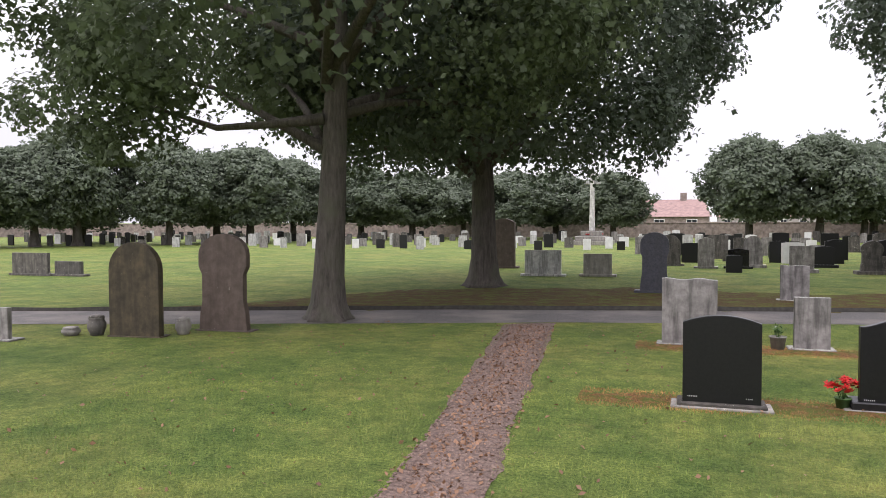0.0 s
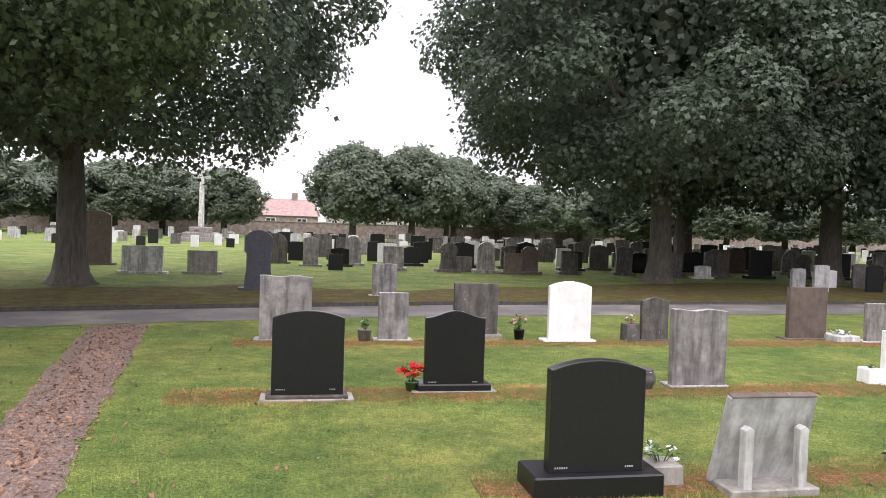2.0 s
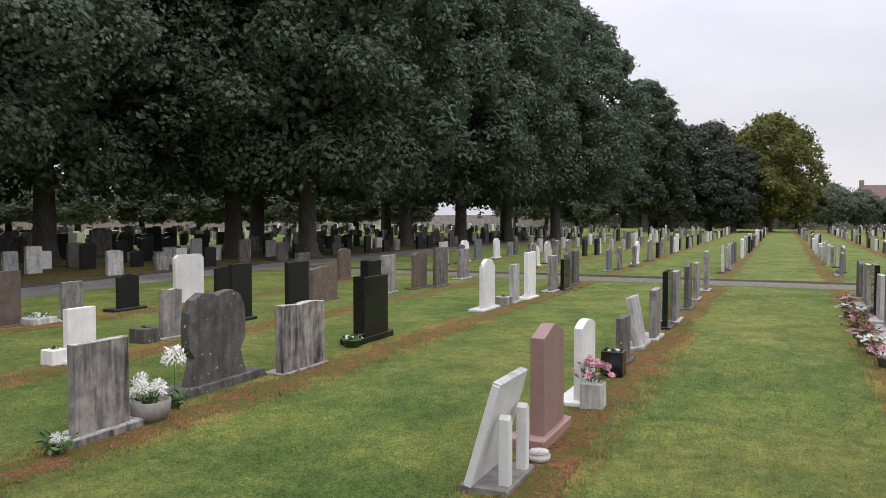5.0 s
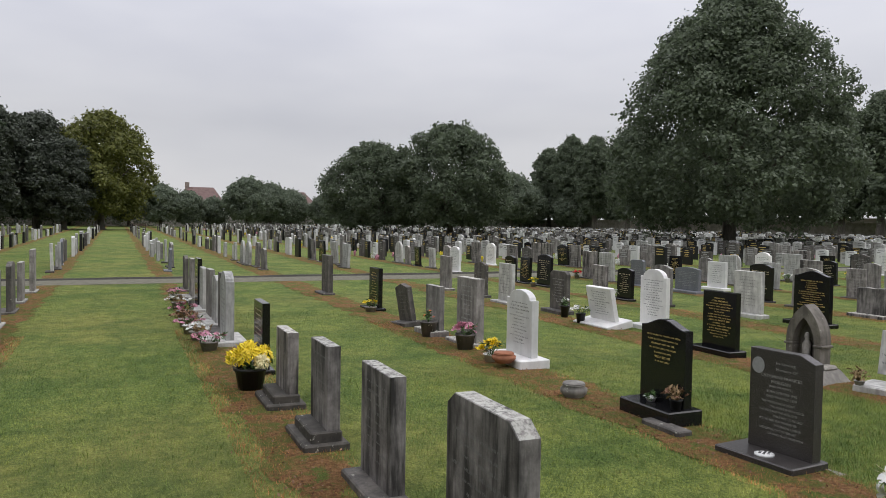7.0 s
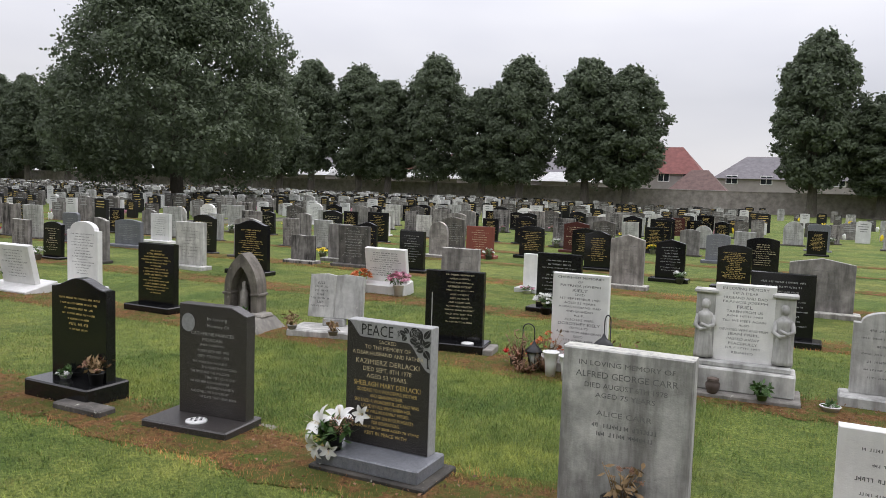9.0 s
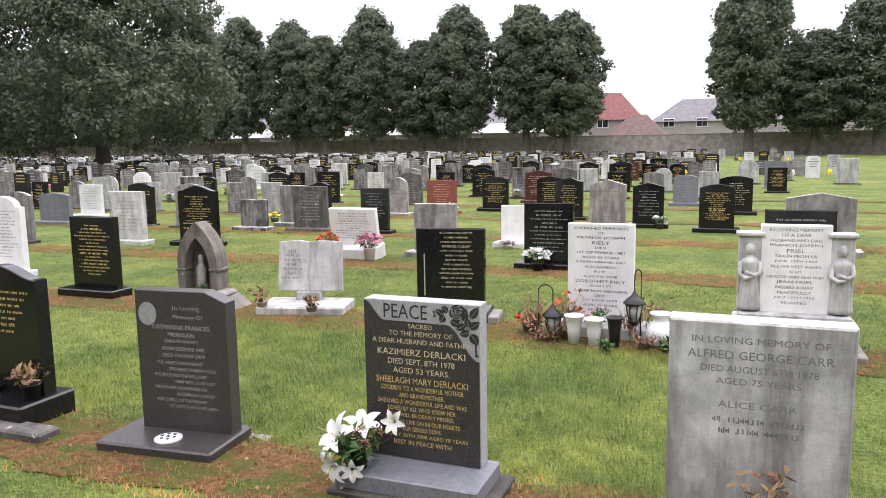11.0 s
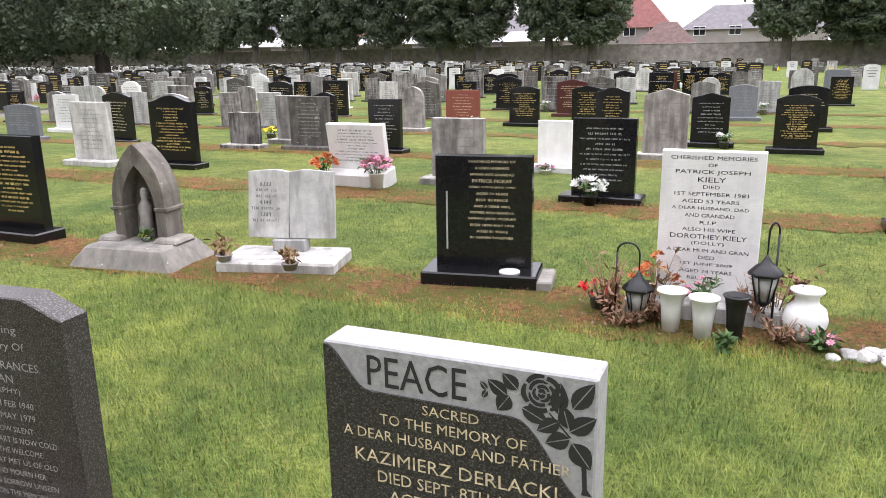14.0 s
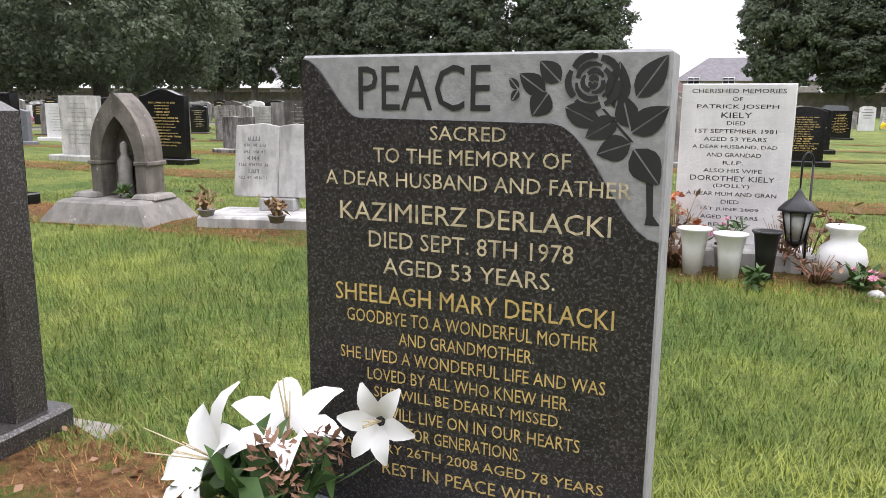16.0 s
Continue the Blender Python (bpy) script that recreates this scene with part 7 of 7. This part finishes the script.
fv, ff, fm = [], [], []
for x, y, pale, *grown in far:
    k2 = grown[0] if grown else 1.0
    w, h, d, s = rf.uniform(0.24, 0.36) * k2, rf.uniform(0.58, 1.02) * k2, 0.06, rf.uniform(-0.02, 0.05)
    mi = rf.choices(range(5), (6, 3, 4, 4, 4) if pale else (7, 3, 2, 2, 4))[0]
    t = rf.uniform(-0.06, 0.06)
    n0 = len(fv)
    for yy in (d, -d):
        for px, pz in ((-w, -0.02), (-w, h * 0.93), (-w * 0.5, h * (0.95 + s)), (w * 0.5, h * (0.95 + s)), (w, h * 0.93), (w, -0.02)):
            fv.append((x + px - yy * t, y + yy + px * t, pz))
    ff.append([n0 + i for i in range(6)])
    ff.append([n0 + 11 - i for i in range(6)])
    for i in range(6):
        j = (i + 1) % 6
        ff.append([n0 + i, n0 + i + 6, n0 + j + 6, n0 + j])
    fm += [mi] * 8
    if y < -8:
        for k in range(rf.randrange(3, 6)):
            q, zc, n0 = w * rf.uniform(0.35, 0.75), h * (0.84 - 0.11 * k), len(fv)
            fv += [(x + px - (d + 0.006) * t, y + d + 0.006 + px * t, pz) for px, pz in ((-q, zc), (-q, zc + 0.028), (q, zc + 0.028), (q, zc))]
            ff.append([n0, n0 + 1, n0 + 2, n0 + 3])
            fm.append(5 if mi == 0 else 6 if mi in (1, 4) else 7)
        if rf.random() < 0.3:
            fx, fy, fc = x + rf.uniform(-0.3, 0.3), y + 0.3, rf.choice((8, 8, 9, 10))
            for k in range(9):
                n0, a, r = len(fv), rf.uniform(0, 6.28), rf.uniform(0.0, 0.13)
                cx, cy, cz, sz = fx + r * math.cos(a), fy + r * math.sin(a), 0.22 + rf.uniform(-0.06, 0.08) - r * 0.5, rf.uniform(0.03, 0.05)
                fv += [(cx - sz, cy, cz), (cx + sz, cy, cz), (cx, cy - sz, cz), (cx, cy + sz, cz), (cx, cy, cz + sz), (cx, cy, 0.0)]
                for tri3 in ((0, 2, 4), (2, 1, 4), (1, 3, 4), (3, 0, 4), (2, 0, 5), (1, 2, 5), (3, 1, 5), (0, 3, 5)):
                    ff.append([n0 + j for j in tri3])
                    fm.append(fc)
me = bpy.data.meshes.new("distant_headstones")
me.from_pydata(fv, [], ff)
for mm in (BLACK_BACK, GREY, WHITE_OLD, WHITE, GREY_DARK, GOLD, PALE_LETTER, GREY_LETTER, PETAL_WHITE, PETAL_PINK, PETAL_YELLOW):
    me.materials.append(mm)
me.polygons.foreach_set("material_index", fm)
bmx = bmesh.new()
bmx.from_mesh(me)
bmesh.ops.recalc_face_normals(bmx, faces=bmx.faces[:])
bmx.to_mesh(me)
bmx.free()
tagged(new("distant_headstones", me), "countless pale, grey and black headstones in distant rows", "headstones", kind="stuff")

# bench at the far end of the aisle
bench = thing("park_bench", pose(96, -1.5, -0.01, 0, 0, 90), "dark wooden park bench at the far end of the aisle", "bench")
for i in range(3):
    part("seat_slat", box(1.8, 0.12, 0.04, 0, i * 0.15, 0.42, 0.005), WOOD_DARK, bench)
for i in range(2):
    part("back_slat", box(1.8, 0.04, 0.12, 0, -0.1, 0.6 + i * 0.18, 0.005), WOOD_DARK, bench)
for sx in (-0.8, 0.8):
    for sy, hh in ((-0.1, 0.9), (0.32, 0.43)):
        part("leg", box(0.07, 0.07, hh, sx, sy, 0, 0.005), WOOD_DARK, bench)

# ---- grass and gravel ----
rng = np.random.default_rng(7)


def grass_patch(name, boxes, material, label, length, avoid_rows=True, width=0.0028):
    out = []
    for x0, y0, x1, y1, per in boxes:
        n = int((x1 - x0) * (y1 - y0) * per)
        p = np.stack([rng.uniform(x0, x1, n), rng.uniform(y0, y1, n)], 1)
        keep = np.ones(n, bool)
        if avoid_rows:
            for ry, xa, xb in ROW_STRIPS:
                keep &= ~((np.abs(p[:, 1] - ry) < (0.30 if -7.5 < ry < -3 else 0.20) + 0.12 * np.sin(p[:, 0] * 5.1) * np.sin(p[:, 0] * 2.3)) & (p[:, 0] > xa) & (rng.random(n) < 0.85))
            cx = -1.6 - np.clip(p[:, 1] - 5.7, 0, 9) * 0.11
            keep &= ~((np.abs(p[:, 0] - cx) < 0.36) & (p[:, 1] > 2.4))
            keep &= p[:, 1] < np.interp(p[:, 0], [e[0] for e in NEAR_EDGE], [e[1] for e in NEAR_EDGE])
        p = p[keep]
        n = len(p)
        a = rng.uniform(0, math.tau, n)
        ln = length * rng.uniform(0.5, 1.25, n)
        bend = rng.uniform(0.35, 1.02, n)
        s = np.stack([-np.sin(a), np.cos(a)], 1) * width
        tip = np.stack([p[:, 0] + np.cos(a) * ln * bend, p[:, 1] + np.sin(a) * ln * bend, ln * np.sqrt(np.clip(1.1 - bend ** 2 * 0.8, 0.1, 1))], 1)
        z = np.full((n, 1), -0.002)
        out.append(np.stack([np.concatenate([p - s, z], 1), np.concatenate([p + s, z], 1), tip], 1))
    me = cloud_mesh(name, np.concatenate(out), 3, material)
    return tagged(new(name, me), label, "grass", kind="stuff")


grass_patch("grass", ((2.3, -7.3, 7.6, -4.0, 8600),), GRASS, "green mown grass grown a little long", 0.044, width=0.0017)
grass_patch("grass", ((0.5, -9.5, 9.5, -7.3, 2600), (0.5, -4.0, 9.5, -1.4, 3000), (7.6, -7.3, 9.5, -4.0, 2600), (0.5, -7.3, 2.3, -4.0, 2600), (-1, -14, 14, -9.5, 700), (9.5, -9.5, 16, -1.4, 700), (3.0, -1.4, 12, 2.9, 1500), (12, -1.4, 22, 2.9, 500), (-6, 4.4, 9, 9, 1400), (-10, 9, 12, 16, 500), (9, 2.9, 20, 9, 500), (3, 2.9, 9, 4.4, 1400)), GRASS, "short green mown grass", 0.034, width=0.0022)
strips = [(max(xa, -1.5), ry - 0.42, min(xb, 14), ry + 0.42, 1700) for ry, xa, xb in ROW_STRIPS[:9]]
grass_patch("dry_grass", strips, DRY, "dead brown grass along the rows", 0.036, False)

n = 9000
py = rng.uniform(2.6, 14.2, n)
px = -1.6 - np.clip(py - 5.7, 0, 9) * 0.11 + rng.normal(0, 0.2, n).clip(-0.36, 0.36)
sz = rng.uniform(0.006, 0.02, n)
oct_v = np.array([(1, 0, 0), (0, 1, 0), (-1, 0, 0), (0, -1, 0), (0, 0, 0.6), (0, 0, -0.6)], float)
oct_f = np.array([(0, 1, 4), (1, 2, 4), (2, 3, 4), (3, 0, 4), (1, 0, 5), (2, 1, 5), (3, 2, 5), (0, 3, 5)])
vv = oct_v[None] * sz[:, None, None] * rng.uniform(0.6, 1.4, (n, 6, 1)) + np.stack([px, py, 0.008 + sz * 0.2], 1)[:, None, :]
tri = vv[:, oct_f].reshape(-1, 3, 3)
tagged(new("gravel_stones", cloud_mesh("gravel_stones", tri, 3, PEBBLE)), "loose brown gravel stones on the narrow strip", "gravel", kind="stuff")

# fallen leaves on the gravel strip and the lawn under the maples
n = 2600
py = rng.uniform(2.6, 14.2, n)
spread = np.where(np.arange(n) < 2000, rng.normal(0, 0.2, n).clip(-0.42, 0.42), rng.uniform(-6, 3, n))
px = -1.6 - np.clip(py - 5.7, 0, 9) * 0.11 + spread
flat = np.stack([rng.normal(0, 0.25, n), rng.normal(0, 0.25, n), np.ones(n)], 1)
fallen = leaf_quads(rng, np.stack([px, py, rng.uniform(0.012, 0.028, n)], 1), flat, 0.024)
LEAF_FALLEN = foliage("fallen_leaves", (0.055, 0.026, 0.014), (0.34, 0.19, 0.11), 0.1)
tagged(new("fallen_leaves", cloud_mesh("fallen_leaves", fallen, 4, LEAF_FALLEN)), "dry brown fallen leaves on gravel and lawn", "leaves", kind="stuff")

# shredded dead leaves and clods along the near rows
bits = []
for ry, xa, xb in ROW_STRIPS[:8]:
    m = 1300 if ry in (-3.78, -6.92) else 700
    bx = rng.uniform(max(xa, -1.5), 14, m)
    by = ry + rng.normal(0, 0.2, m).clip(-0.45, 0.45)
    tilt = np.stack([rng.normal(0, 0.5, m), rng.normal(0, 0.5, m), np.ones(m)], 1)
    bits.append(leaf_quads(rng, np.stack([bx, by, rng.uniform(0.008, 0.035, m)], 1), tilt, 0.013))
tagged(new("dead_leaves", cloud_mesh("dead_leaves", np.concatenate(bits), 4, LEAF_FALLEN)), "shredded brown dead leaves along the rows", "leaves", kind="stuff")
